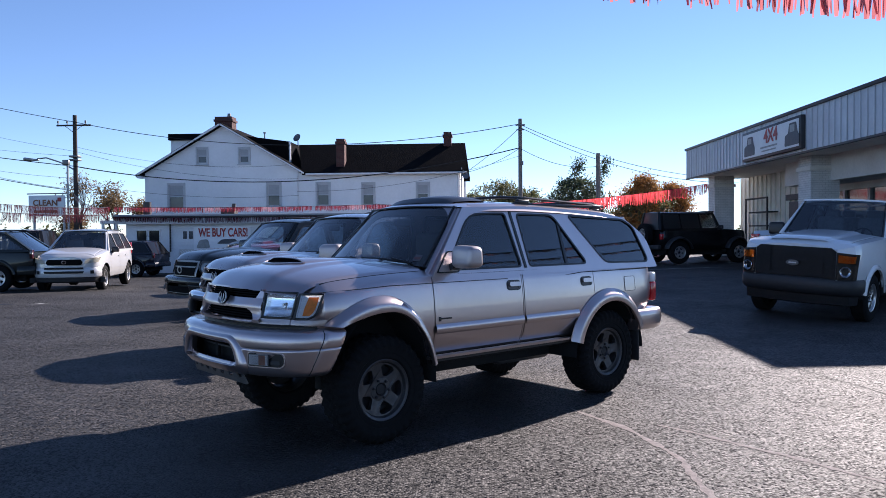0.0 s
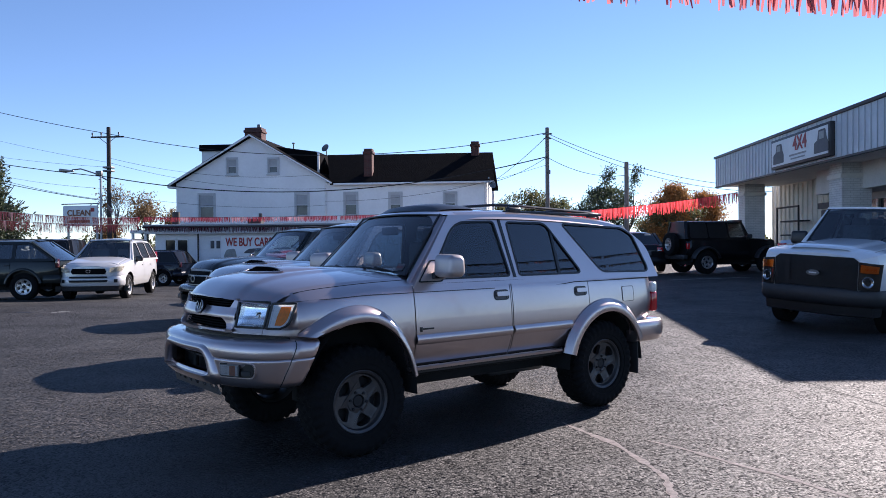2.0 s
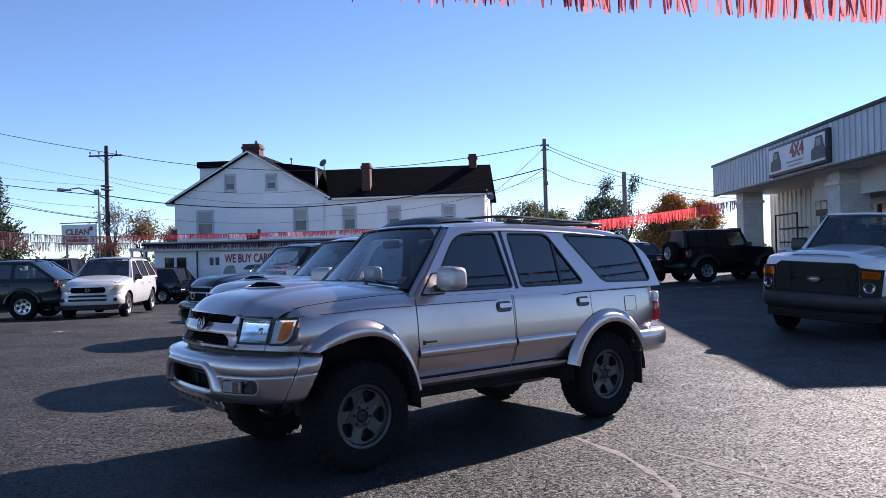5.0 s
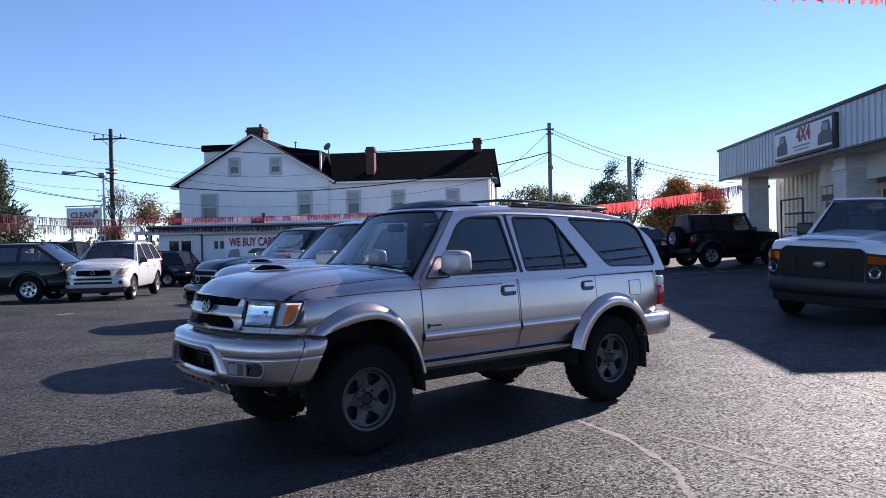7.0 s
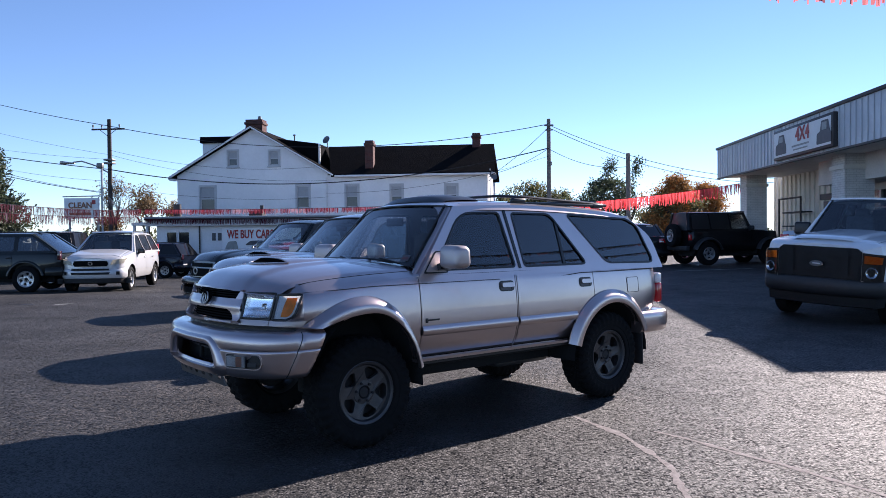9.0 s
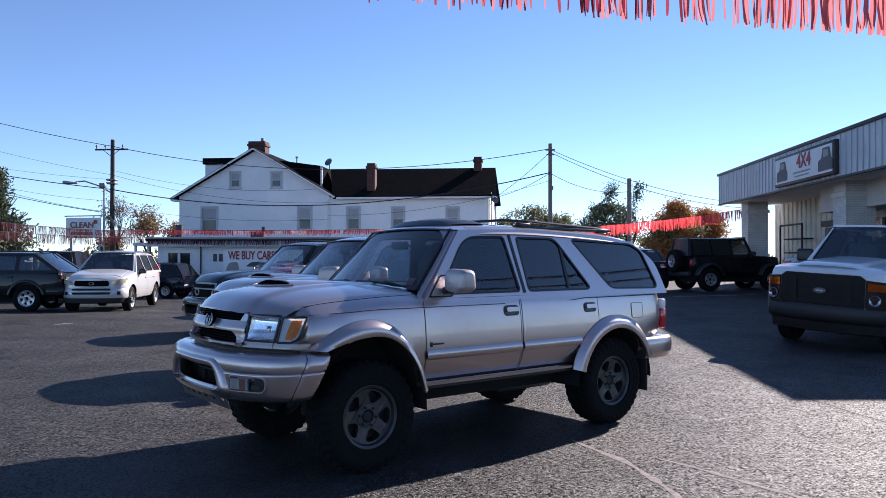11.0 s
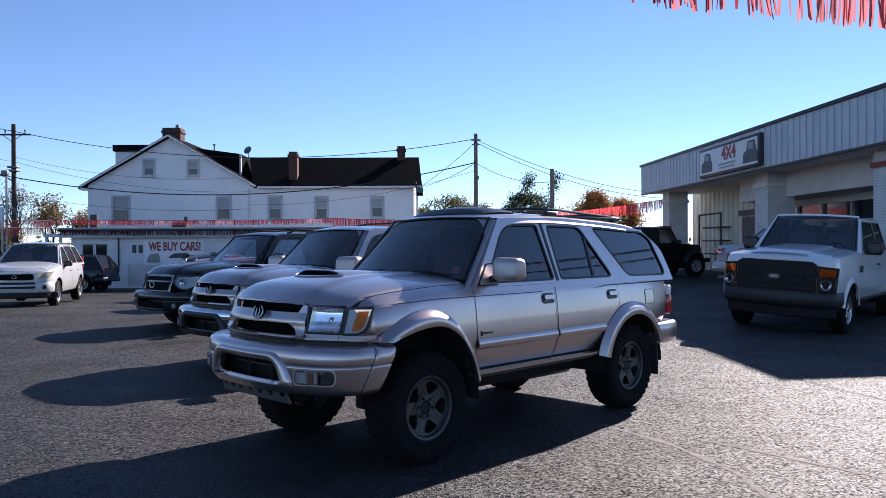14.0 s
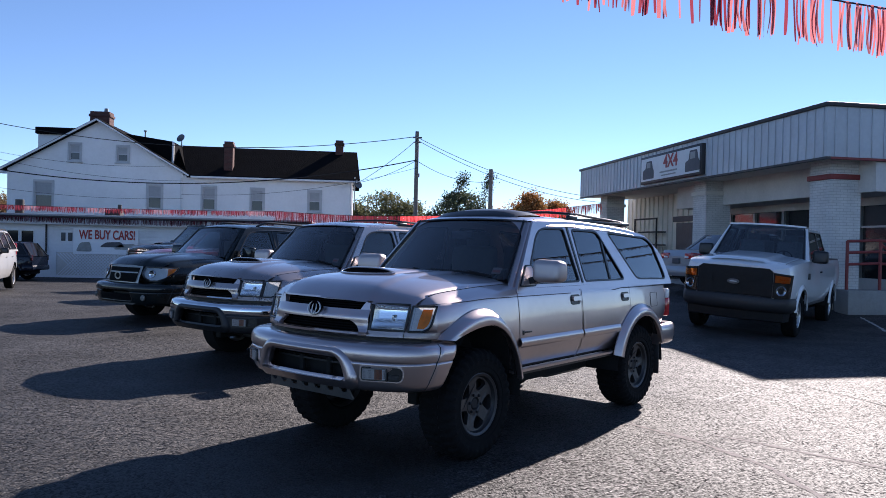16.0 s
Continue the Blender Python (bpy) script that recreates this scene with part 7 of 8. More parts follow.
# ---------------------------------------------------------------- the low office with its banner
def office():
    Y, g0 = 33.0, -0.2
    o = root("office", pose(0, 0, 0), "low white office building with flat roof and lattice skirt", "building")
    ws = [(-15.3, -14.86, 0.68, 1.74), (-14.74, -14.28, 0.68, 1.74)]
    part("wall", slab([(-15.8, g0), (-3.4, g0), (-3.4, 2.12), (-15.8, 2.12)], [[(a, c), (b, c), (b, d), (a, d)] for a, b, c, d in ws], lambda u, v, d: (u, Y + d, v), 0.2), SIDING2, o, smooth=False)
    part("wall", bounds(-15.8, -15.6, Y + 0.2, 39, g0, 2.12), SIDING2, o, smooth=False)
    part("wall", bounds(-3.6, -3.4, Y + 0.2, 39, g0, 2.12), SIDING2, o, smooth=False)
    part("wall", bounds(-15.8, -3.4, 38.8, 39, g0, 2.12), SIDING2, o, smooth=False)
    for k in range(9):
        z = 0.95 + k * 0.125
        part("siding_board", bounds(-14.1, -3.42, Y - 0.022, Y - 0.002, z, z + 0.118, 0.004, 1), SIDING2, o, smooth=False)
    part("fascia", bounds(-16.1, -3.2, Y - 0.35, Y - 0.27, 2.02, 2.3, 0.01), WHITE_TRIM, o)
    part("roof", bounds(-16.2, -3.1, Y - 0.4, 39.3, 2.36, 2.44, 0.02), ROOF_EDGE, o)
    part("roof_trim", bounds(-16.2, -3.1, Y - 0.42, Y - 0.36, 2.28, 2.36, 0.01), BROWN_TRIM, o)
    part("soffit", bounds(-16.1, -3.2, Y - 0.28, Y, 2.1, 2.14), WHITE_TRIM, o)
    part("porch_roof", bounds(-16.9, -15.85, Y - 0.2, 36, 2.06, 2.2, 0.02), WHITE_TRIM, o)
    for x, y in ((-16.8, Y - 0.1), (-16.2, Y - 0.1), (-16.8, 35.9)):
        part("porch_post", bounds(x - 0.05, x + 0.05, y - 0.05, y + 0.05, g0, 2.06, 0.008), WHITE_TRIM, o)
    for a in ws:
        w = part("window", slab([(a[0] - 0.05, a[2] - 0.05), (a[1] + 0.05, a[2] - 0.05), (a[1] + 0.05, a[3] + 0.05), (a[0] - 0.05, a[3] + 0.05)], [[(a[0], a[2]), (a[1], a[2]), (a[1], a[3]), (a[0], a[3])]], lambda u, v, d: (u, Y - 0.03 + d, v), 0.06), WHITE_TRIM, o, smooth=False)
        part("pane", bounds(a[0], a[1], Y + 0.03, Y + 0.04, a[2], a[3]), PANE, w, smooth=False)
    part("rain_pipe", tube([(-13.77, Y - 0.06, 2.05), (-13.77, Y - 0.06, 0.8)], 0.035), DARK_METAL, o)
    for x in (-13.2, -12.93):
        part("wall_vent", bounds(x, x + 0.17, Y - 0.05, Y - 0.023, 1.36, 1.7, 0.01), SIGN_DARK, o)
    part("roof_vent", lathe([(0, 3.02), (0.17, 3.02), (0.17, 2.42)], 16, "z", Matrix.Translation((-15.0, 33.4, 0))), DARK_METAL, o)
    part("roof_unit", join(bounds(-11.62, -11.0, 33.3, 33.8, 2.42, 2.68, 0.02), lathe([(0, 2.92), (0.08, 2.92), (0.08, 2.6)], 12, "z", Matrix.Translation((-11.08, 33.5, 0)))), DARK_METAL, o)
    part("skirt_board", bounds(-13.45, -8.0, Y - 0.05, Y - 0.025, g0, -0.04), SIDING2, o, smooth=False)
    part("skirt_back", bounds(-13.4, -8.0, Y - 0.012, Y - 0.004, -0.1, 0.9), STUCCO, o, smooth=False)
    # lattice of crossed laths
    lat = bmesh.new()
    for sgn in (1, -1):
        x = -14.4
        while x < -7.0:
            p0, p1 = [x, -0.06], [x + sgn * 0.92, 0.86]
            if min(p0[0], p1[0]) > -13.4 and max(p0[0], p1[0]) < -8.05:
                c = ((p0[0] + p1[0]) / 2, Y - 0.03 - 0.006 * sgn, 0.4)
                bmesh.ops.create_cube(lat, size=1, matrix=Matrix.Translation(c) @ Matrix.Rotation(-sgn * math.pi / 4, 4, "Y") @ Matrix.Diagonal((1.3, 0.008, 0.035, 1)))
            x += 0.13
    tagged(part("lattice", lat, SIDING2, o, smooth=False), kind="stuff")
    for x in (-13.4, -11.1, -9.7, -8.05):
        part("lattice_post", bounds(x - 0.03, x + 0.03, Y - 0.055, Y - 0.02, -0.1, 0.9), SIDING2, o)
    # banner
    b = root("banner", pose(-11.43, Y - 0.07, 1.37, 0, 0, 0), "white vinyl banner with red and dark letters on the office wall", "banner")
    part("sheet", bounds(-1.28, 1.28, -0.008, 0.0, -0.53, 0.53, 0.003, 1), BANNER, b, smooth=False)
    letters("lettering", "WE BUY CARS!", 0.46, SIGN_RED, Matrix.Translation((0.06, -0.03, 0.25)) @ FACE_Y @ Matrix.Diagonal((0.72, 1.12, 1, 1)), b, "red printed letters", bold=0.012)
    for cx, cz, sx, sz, mm in ((-0.85, -0.22, 0.32, 0.2, SIGN_GREY), (0.25, -0.12, 0.5, 0.11, SIGN_DARK), (0.8, -0.2, 0.5, 0.12, SIGN_GREY)):
        part("printed_shape", slab(rounded([(cx - sx, cz - sz), (cx + sx, cz - sz), (cx + sx * 0.7, cz + sz), (cx - sx * 0.5, cz + sz * 0.8)], 0.1), [], lambda u, v, d: (u, -0.026 + d, v), 0.004), mm, b, smooth=False)


office()


# ---------------------------------------------------------------- the shop with the canopy
def shop():
    s = root("shop", pose(0, 0, 0), "single storey shop with grey ribbed metal canopy and painted brick pillars", "building")
    N, F, K = Vector((9.6, 16.8)), Vector((8.77, 33.7)), 1.07
    d = (F - N).normalized()
    r = Vector((d.y, -d.x))
    lift = lambda z: 1.43 + K * (z - 1.43)
    P = lambda a, b, z: (N.x + K * (d.x * a + r.x * b), N.y + K * (d.y * a + r.y * b), lift(z))      # along the front, back from it, up
    L = (F - N).length / K
    D = 16.0
    z0, z1 = 3.66, 4.76

    def block(name, a0, a1, b0, b1, za, zb, m_, bevel=0.0, parent=None, label=""):
        bm = bounds(a0, a1, b0, b1, za, zb, bevel)
        for v in bm.verts:
            v.co = P(v.co.x, v.co.y, v.co.z)
        return part(name, bm, m_, parent or s, label, smooth=bevel > 0)
    f1 = block("fascia", 0, L, 0.0, 0.06, z0, z1, METAL_SIDE)
    f2 = block("fascia", 0.0, 0.06, 0.06, D, z0, z1, METAL_SIDE)
    block("fascia", L - 0.06, L, 0.06, D, z0, z1, METAL_SIDE)
    block("roof_edge", -0.06, L + 0.06, -0.06, 0.1, z1, z1 + 0.09, DARK_METAL, 0.01)
    block("roof_edge", -0.06, 0.1, 0.1, D, z1, z1 + 0.09, DARK_METAL, 0.01)
    block("roof", 0.1, L - 0.1, 0.1, D, z1 - 0.1, z1 + 0.02, DARK_METAL)
    block("drip_edge", -0.02, L + 0.02, -0.02, 0.09, z0 - 0.05, z0, DARK_METAL)
    block("drip_edge", -0.02, 0.09, 0.09, D, z0 - 0.05, z0, RUST_RED)
    block("soffit", 0.06, L - 0.06, 0.06, D, z0 + 0.02, z0 + 0.08, SOFFIT)
    me = mesh("rib", bounds(-0.022, 0.022, -0.028, 0.0, z0 + 0.01, z1 - 0.01, 0.008, 1), METAL_SIDE)
    a = 0.12
    while a < L - 0.05:
        ob = part("rib", me, None, f1)
        ob.matrix_local = Matrix.Translation(P(a, -0.001, 0)) @ Matrix(((d.x, r.x, 0, 0), (d.y, r.y, 0, 0), (0, 0, K, 0), (0, 0, 0, 1)))
        a += 0.30
    a = 0.2
    while a < D:
        ob = part("rib", me, None, f2)
        ob.matrix_local = Matrix.Translation(P(-0.001, a, 0)) @ Matrix(((r.x, d.x, 0, 0), (r.y, d.y, 0, 0), (0, 0, K, 0), (0, 0, 0, 1)))
        a += 0.30
    # pillars
    for a0, b0, w in ((L - 1.15, 0.75, 0.75), (6.6, 0.75, 0.8), (0.65, 0.6, 0.76)):
        p = block("pillar", a0, a0 + w, b0, b0 + w, 0.0, z0 + 0.03, BRICK_W)
        block("pillar_cap", a0 - 0.05, a0 + w + 0.05, b0 - 0.05, b0 + w + 0.05, z0 - 0.42, z0 - 0.3, SOFFIT if a0 > 3 else RUST_RED, 0.01, p)
    # back wall under the canopy: plinth, cream metal, door, shop windows
    block("back_wall", 9.6, L + 0.9, 2.5, 2.7, 0.0, z0 + 0.05, BEIGE_METAL)
    a = 9.8
    while a < L + 0.85:
        block("wall_rib", a, a + 0.05, 2.45, 2.5, 0.1, z0, BEIGE_METAL)
        a += 0.42
    block("back_wall", 0.4, 9.6, 2.5, 2.7, 2.75, z0 + 0.05, STUCCO)
    block("back_wall", 0.4, 9.6, 2.5, 2.7, 0.0, 0.95, STUCCO)
    block("end_wall", 0.3, 0.5, 2.7, D, 0.0, z0 + 0.05, STUCCO)
    block("end_wall", L + 0.7, L + 0.9, 2.7, D, 0.0, z0 + 0.05, BEIGE_METAL)
    block("header_beam", 0.1, 9.6, 1.3, 2.5, 2.95, z0 + 0.03, STUCCO)
    for a0, a1 in ((0.5, 2.1), (2.2, 3.8), (3.9, 5.3), (5.4, 6.8), (6.9, 8.2), (8.3, 9.5)):
        w = block("window", a0, a1, 2.58, 2.6, 0.95, 2.75, PANE)
        for e in (a0 - 0.05, a1):
            block("mullion", e, e + 0.06, 2.5, 2.62, 0.95, 2.75, GALV, 0, w)
        block("transom", a0, a1, 2.52, 2.6, 2.2, 2.25, GALV, 0, w)
    dr = block("doorway", 10.6, 11.9, 2.42, 2.48, 0.3, 2.55, SIGN_DARK)
    block("door_header", 10.4, 12.1, 2.38, 2.44, 2.6, 2.8, SIGN_DARK, 0, dr)
    for a0, b0 in ((12.3, 1.8), (14.3, 1.8)):
        block("display_frame", a0, a0 + 0.05, b0, b0 + 0.05, 0.4, 2.75, DARK_METAL)
    block("display_frame", 12.3, 14.35, 1.8, 1.85, 2.7, 2.76, DARK_METAL)
    for k, z in enumerate((1.2, 1.7, 2.2)):
        block("stacked_tyre_rack", 12.5, 14.2, 1.9, 2.3, z, z + 0.05, DARK_METAL)
    block("wall_lamp", 11.0, 11.25, 2.3, 2.48, 3.05, 3.2, SIGN_WHITE, 0.02)
    block("porch_slab", 0.5, 9.6, 0.55, 2.5, 0.0, 0.55, CONCRETE, 0.02)
    # sign
    sg = root("sign", pose(0, 0, 0), "lit box sign with red lettering on the canopy", "sign")

    def sblock(name, a0, a1, b0, b1, za, zb, m_, par=None, label="", bevel=0.0):
        return block(name, a0, a1, b0, b1, za, zb, m_, bevel, par or sg, label)
    a0, a1 = 5.25, 9.4
    sblock("cabinet", a0, a1, -0.15, -0.02, 3.72, 4.62, DARK_METAL, bevel=0.015)
    sblock("face", a0 + 0.09, a1 - 0.09, -0.165, -0.155, 3.80, 4.54, SIGN_WHITE)
    R = Matrix(((-d.x, 0.0, -r.x, 0), (-d.y, 0.0, -r.y, 0), (0, 1, 0, 0), (0, 0, 0, 1)))
    letters("lettering", "4X4", 0.6, SIGN_RED, Matrix.Translation(P(7.15, -0.175, 4.3)) @ R, sg, "red lettering", bold=0.015)
    sblock("text_bar", 6.7, 7.9, -0.172, -0.166, 3.98, 4.03, SIGN_GREY)
    sblock("text_bar", 6.8, 7.8, -0.172, -0.166, 3.88, 3.92, SIGN_GREY)
    for c, w, hh in ((8.75, 0.42, 0.27), (5.75, 0.45, 0.3)):
        poly = rounded([(c - w, 3.86), (c + w, 3.86), (c + w * 0.95, 4.15), (c + w * 0.5, 4.2), (c + w * 0.35, 4.17 + hh), (c - w * 0.6, 4.17 + hh), (c - w * 0.8, 4.2), (c - w, 4.1)], 0.05)
        part("printed_truck", slab(poly, [], lambda u, v, dd: P(u, -0.172 + dd, v), 0.004), SIGN_DARK, sg, smooth=False)
        sblock("printed_glass", c - w * 0.4, c + w * 0.25, -0.177, -0.173, 4.22, 4.12 + hh, SIGN_GREY)
    # red hand rails of the ramp
    rl = root("railing", pose(0, 0, 0), "red painted steel railing along the ramp", "railing")
    y = 17.05
    for x in (10.35, 11.2, 12.2, 13.2):
        part("post", tube([(x, y, 0.15), (x, y, 1.86)], 0.038), RUST_RED, rl)
    for z in (1.85, 1.58, 1.3):
        part("rail", tube([(10.35, y, z), (11.15, y, z + 0.04), (13.2, y, z - 0.1)], 0.034), RUST_RED, rl)
    part("rail", tube([(11.2, y, 1.8), (11.9, y, 1.34)], 0.034), RUST_RED, rl)
    thing("ramp", join(bounds(10.2, 13.8, 16.75, 17.3, 0.05, 0.7, 0.02)), CONCRETE, "concrete ramp along the shop front", "ramp", smooth=True)


shop()


# ---------------------------------------------------------------- poles, wires, lamps, signs
def sag_line(a, b, sag, n=24):
    a, b = Vector(a), Vector(b)
    return [a.lerp(b, k / n) - Vector((0, 0, sag * 4 * (k / n) * (1 - k / n))) for k in range(n + 1)]


def pole(x, y, top, r, m_, label):
    z0 = ground_z(x, y)
    bm = lathe([(0, top), (r * 0.75, top), (r * 0.8, top - 0.1), (r, z0 - 0.7)], 14, "z", Matrix.Translation((x, y, 0)))
    p = root("utility_pole", pose(0, 0, 0), label, "utility pole")
    part("shaft", bm, m_, p)
    return p


lp = pole(-26.05, 47.2, 9.2, 0.155, POLE, "dark wooden utility pole with crossarm and street lamp")
part("crossarm", bounds(-27.2, -24.95, 47.07, 47.16, 8.5, 8.6, 0.01), POLE, lp)
for x in (-27.1, -26.5, -25.3):
    part("insulator", lathe([(0, 8.86), (0.05, 8.85), (0.06, 8.72), (0.03, 8.7), (0.03, 8.6)], 10, "z", Matrix.Translation((x, 47.1, 0))), STEEL, lp)
for sd in (1, -1):
    part("brace", tube([(-26.05 + 0.55 * sd, 47.05, 8.5), (-26.05, 47.0, 8.1)], 0.02), STEEL, lp)
part("transformer_bracket", join(bounds(-26.35, -25.75, 46.95, 47.4, 6.3, 6.42, 0.02), bounds(-26.35, -25.75, 46.95, 47.4, 6.52, 6.64, 0.02)), STEEL, lp)
part("lamp_arm", tube([(-26.1, 47.1, 5.75), (-26.9, 47.0, 6.2), (-27.8, 46.9, 6.5), (-28.4, 46.9, 6.44)], 0.045), GALV, lp)
lh = box(0, 0, 0, 0.95, 0.34, 0.22, 0.09, 3)
for v in lh.verts:
    v.co.z *= 0.5 if v.co.x > 0.25 else 1.0
lh.transform(pose(-28.78, 46.9, 6.40, 0, 4, 0))
part("lamp_head", lh, GALV, lp)
mp = pole(1.9, 40.8, 7.55, 0.125, POLE_GREY, "grey wooden utility pole carrying service wires")
part("bracket", box(1.9, 40.65, 7.2, 0.5, 0.06, 0.08, 0.01), STEEL, mp)
part("bracket", box(1.9, 40.65, 6.95, 0.4, 0.06, 0.06, 0.01), STEEL, mp)
part("junction_box", (lathe([(0, 5.3), (0.06, 5.3), (0.06, 5.1), (0, 5.1)], 10, "z", Matrix.Translation((2.0, 40.62, 0)))), STEEL, mp)
pole(6.08, 41.66, 5.76, 0.14, POLE_GREY, "short grey wooden pole standing in the lot")
PIVOT, NEARER = Vector((0.45, 0.38, 1.43)), 0.885
closer = lambda p: tuple(PIVOT + (Vector(p) - PIVOT) * NEARER)
lp.matrix_world = Matrix.Translation(PIVOT) @ Matrix.Scale(NEARER, 4) @ Matrix.Translation(-PIVOT)
CABLES = [(closer((-26.0, 47.0, 8.75)), (1.85, 40.65, 7.25), 1.2, 0.03), ((-36.7, 46.7, 11.1), closer((-26.0, 47.0, 8.75)), 0.12, 0.03),
          (closer((-26.0, 47.0, 5.95)), (1.85, 40.65, 6.0), 1.3, 0.045), ((-36.9, 46.7, 7.5), closer((-26.0, 47.0, 5.95)), 0.1, 0.04),
          ((1.9, 40.6, 7.1), (-1.45, 44.1, 4.8), 0.15, 0.022), ((1.9, 40.6, 6.0), (-1.4, 44.1, 4.95), 0.2, 0.022),
          ((1.95, 40.7, 7.2), (15.5, 46.0, 4.6), 0.75, 0.024), ((1.95, 40.7, 7.05), (14.5, 45.0, 4.3), 0.75, 0.024), ((1.95, 40.7, 5.95), (6.0, 41.6, 5.05), 0.35, 0.022),
          ((-36.8, 46.7, 9.3), closer((-26.0, 47.1, 6.9)), 0.15, 0.013), ((-36.8, 46.7, 7.9), closer((-26.0, 47.1, 6.6)), 0.15, 0.013), (closer((-26.0, 47.1, 7.2)), (-11.5, 43.8, 5.55), 0.5, 0.014), (closer((-26.0, 47.1, 6.9)), (-10.8, 43.8, 4.75), 0.5, 0.014), ((-10.8, 43.6, 4.0), (1.9, 40.7, 5.6), 0.5, 0.014), (closer((-26, 47, 4.9)), (-10.8, 44.0, 3.8), 0.4, 0.014),
          ((-32.2, 41, 5.95), (-21.4, 38.1, 3.9), 0.15, 0.03), ((-32.2, 41, 6.3), (-21.4, 38.1, 3.95), 0.25, 0.018), ((-36.9, 46.7, 7.0), closer((-26, 47, 5.2)), 0.3, 0.014)]
for a, b, sg_, r in CABLES:
    thing("overhead_cable", tube(sag_line(a, b, sg_), r * 0.62, 5), CABLE, "black overhead cable strung between poles", "cable", group="overhead cables")

fp = root("flood_light", pose(0, 0, 0), "tall thin steel post with a flood light", "light post")
part("post", tube([(-21.4, 38.2, -0.2), (-21.4, 38.2, 5.2)], 0.055), GALV, fp)
part("lamp_head", box(-21.42, 38.1, 5.3, 0.32, 0.2, 0.26, 0.03), STEEL, fp)
sn = root("billboard", pose(0, 0, 0), "weathered white sign with brown lettering on posts", "sign")
part("panel", bounds(-23.4, -21.5, 38.0, 38.12, 2.55, 3.62, 0.01), SIGN_WHITE, sn)
part("top_rail", tube([(-23.5, 38.05, 3.7), (-21.4, 38.05, 3.72)], 0.03), GALV, sn)
letters("lettering", "CLEAN", 0.42, SIGN_BROWN, Matrix.Translation((-22.5, 37.98, 3.22)) @ FACE_Y, sn, "brown letters", bold=0.012)
part("text_bar", bounds(-23.1, -21.9, 37.985, 37.995, 2.72, 2.86), SIGN_BROWN, sn)
part("printed_star", bounds(-21.85, -21.65, 37.985, 37.995, 3.3, 3.5), SIGN_RED, sn)
for x in (-23.2, -21.6):
    part("post", tube([(x, 38.16, -0.2), (x, 38.16, 3.6)], 0.06), GALV, sn)


# ---------------------------------------------------------------- fringe strings
def fringe(a, b, sag, drop, pitch, material, label, pale=0.0):
    """A cord with one joined skirt of many hanging strips."""
    f = root("fringe_string", pose(0, 0, 0), label, "pennant string", "fringe strings")
    a, b = Vector(a), Vector(b)
    part("cord", tube(sag_line(a, b, sag), 0.008, 5), TRIM, f)
    rnd = random.Random(int(abs(a.x * 31 + b.y * 17)) + 5)
    t = (b - a).normalized()
    n = int((b - a).length / pitch)
    bms = [bmesh.new(), bmesh.new()]
    sway = rnd.uniform(-0.2, 0.2)
    for k in range(n):
        u = (k + rnd.random() * 0.6) / n
        p = a.lerp(b, u) - Vector((0, 0, sag * 4 * u * (1 - u)))
        if noise.noise(Vector((u * 55, a.x, 0))) < (-0.45 if pale else -0.62):
            continue
        bm = bms[1 if noise.noise(Vector((u * 22, 3, a.y))) > 0.35 - pale else 0]
        w, h = pitch * rnd.uniform(0.6, 1.15), drop * rnd.uniform(0.72, 1.08)
        sw = sway * h * 0.3 + rnd.uniform(-0.08, 0.08) * h + 0.15 * h * noise.noise(Vector((u * 14, 9, 2)))
        ry = rnd.uniform(-0.05, 0.05)
        side = Vector((-t.y, t.x, 0))
        c = [p, p + t * w, p + t * (w * 0.95 + sw * 0.4) + side * ry * 0.5 - Vector((0, 0, h * 0.55)), p + t * (sw * 0.4) + side * ry * 0.5 - Vector((0, 0, h * 0.55)), p + t * (w * 0.8 + sw) + side * ry - Vector((0, 0, h)), p + t * (w * 0.15 + sw) + side * ry - Vector((0, 0, h))]
        v = [bm.verts.new(q) for q in c]
        bm.faces.new((v[0], v[1], v[2], v[3]))
        bm.faces.new((v[3], v[2], v[4], v[5]))
    tagged(part("strip_skirt", bms[0], material, f, smooth=False), kind="stuff")
    tagged(part("strip_skirt", bms[1], FRINGE_PALE if pale else material, f, smooth=False), kind="stuff")
    return f


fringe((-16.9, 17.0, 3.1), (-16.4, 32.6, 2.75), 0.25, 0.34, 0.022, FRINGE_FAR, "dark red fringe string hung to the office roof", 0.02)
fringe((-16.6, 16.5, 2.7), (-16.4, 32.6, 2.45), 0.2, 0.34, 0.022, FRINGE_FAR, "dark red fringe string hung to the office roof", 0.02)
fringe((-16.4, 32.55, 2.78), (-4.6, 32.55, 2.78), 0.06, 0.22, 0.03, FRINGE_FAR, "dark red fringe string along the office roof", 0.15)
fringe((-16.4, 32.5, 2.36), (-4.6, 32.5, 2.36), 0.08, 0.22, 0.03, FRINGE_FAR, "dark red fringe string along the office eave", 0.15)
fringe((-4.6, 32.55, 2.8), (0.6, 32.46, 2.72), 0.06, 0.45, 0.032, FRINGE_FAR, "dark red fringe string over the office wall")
fringe((0.6, 32.46, 2.72), (9.3, 32.3, 3.5), 0.14, 0.46, 0.032, FRINGE, "bright red fringe string across the lot")
fringe((-23.0, 41.6, 3.9), (-16.4, 32.6, 2.8), 0.3, 0.33, 0.04, FRINGE_FAR, "dark red fringe string by the pole", 0.2)


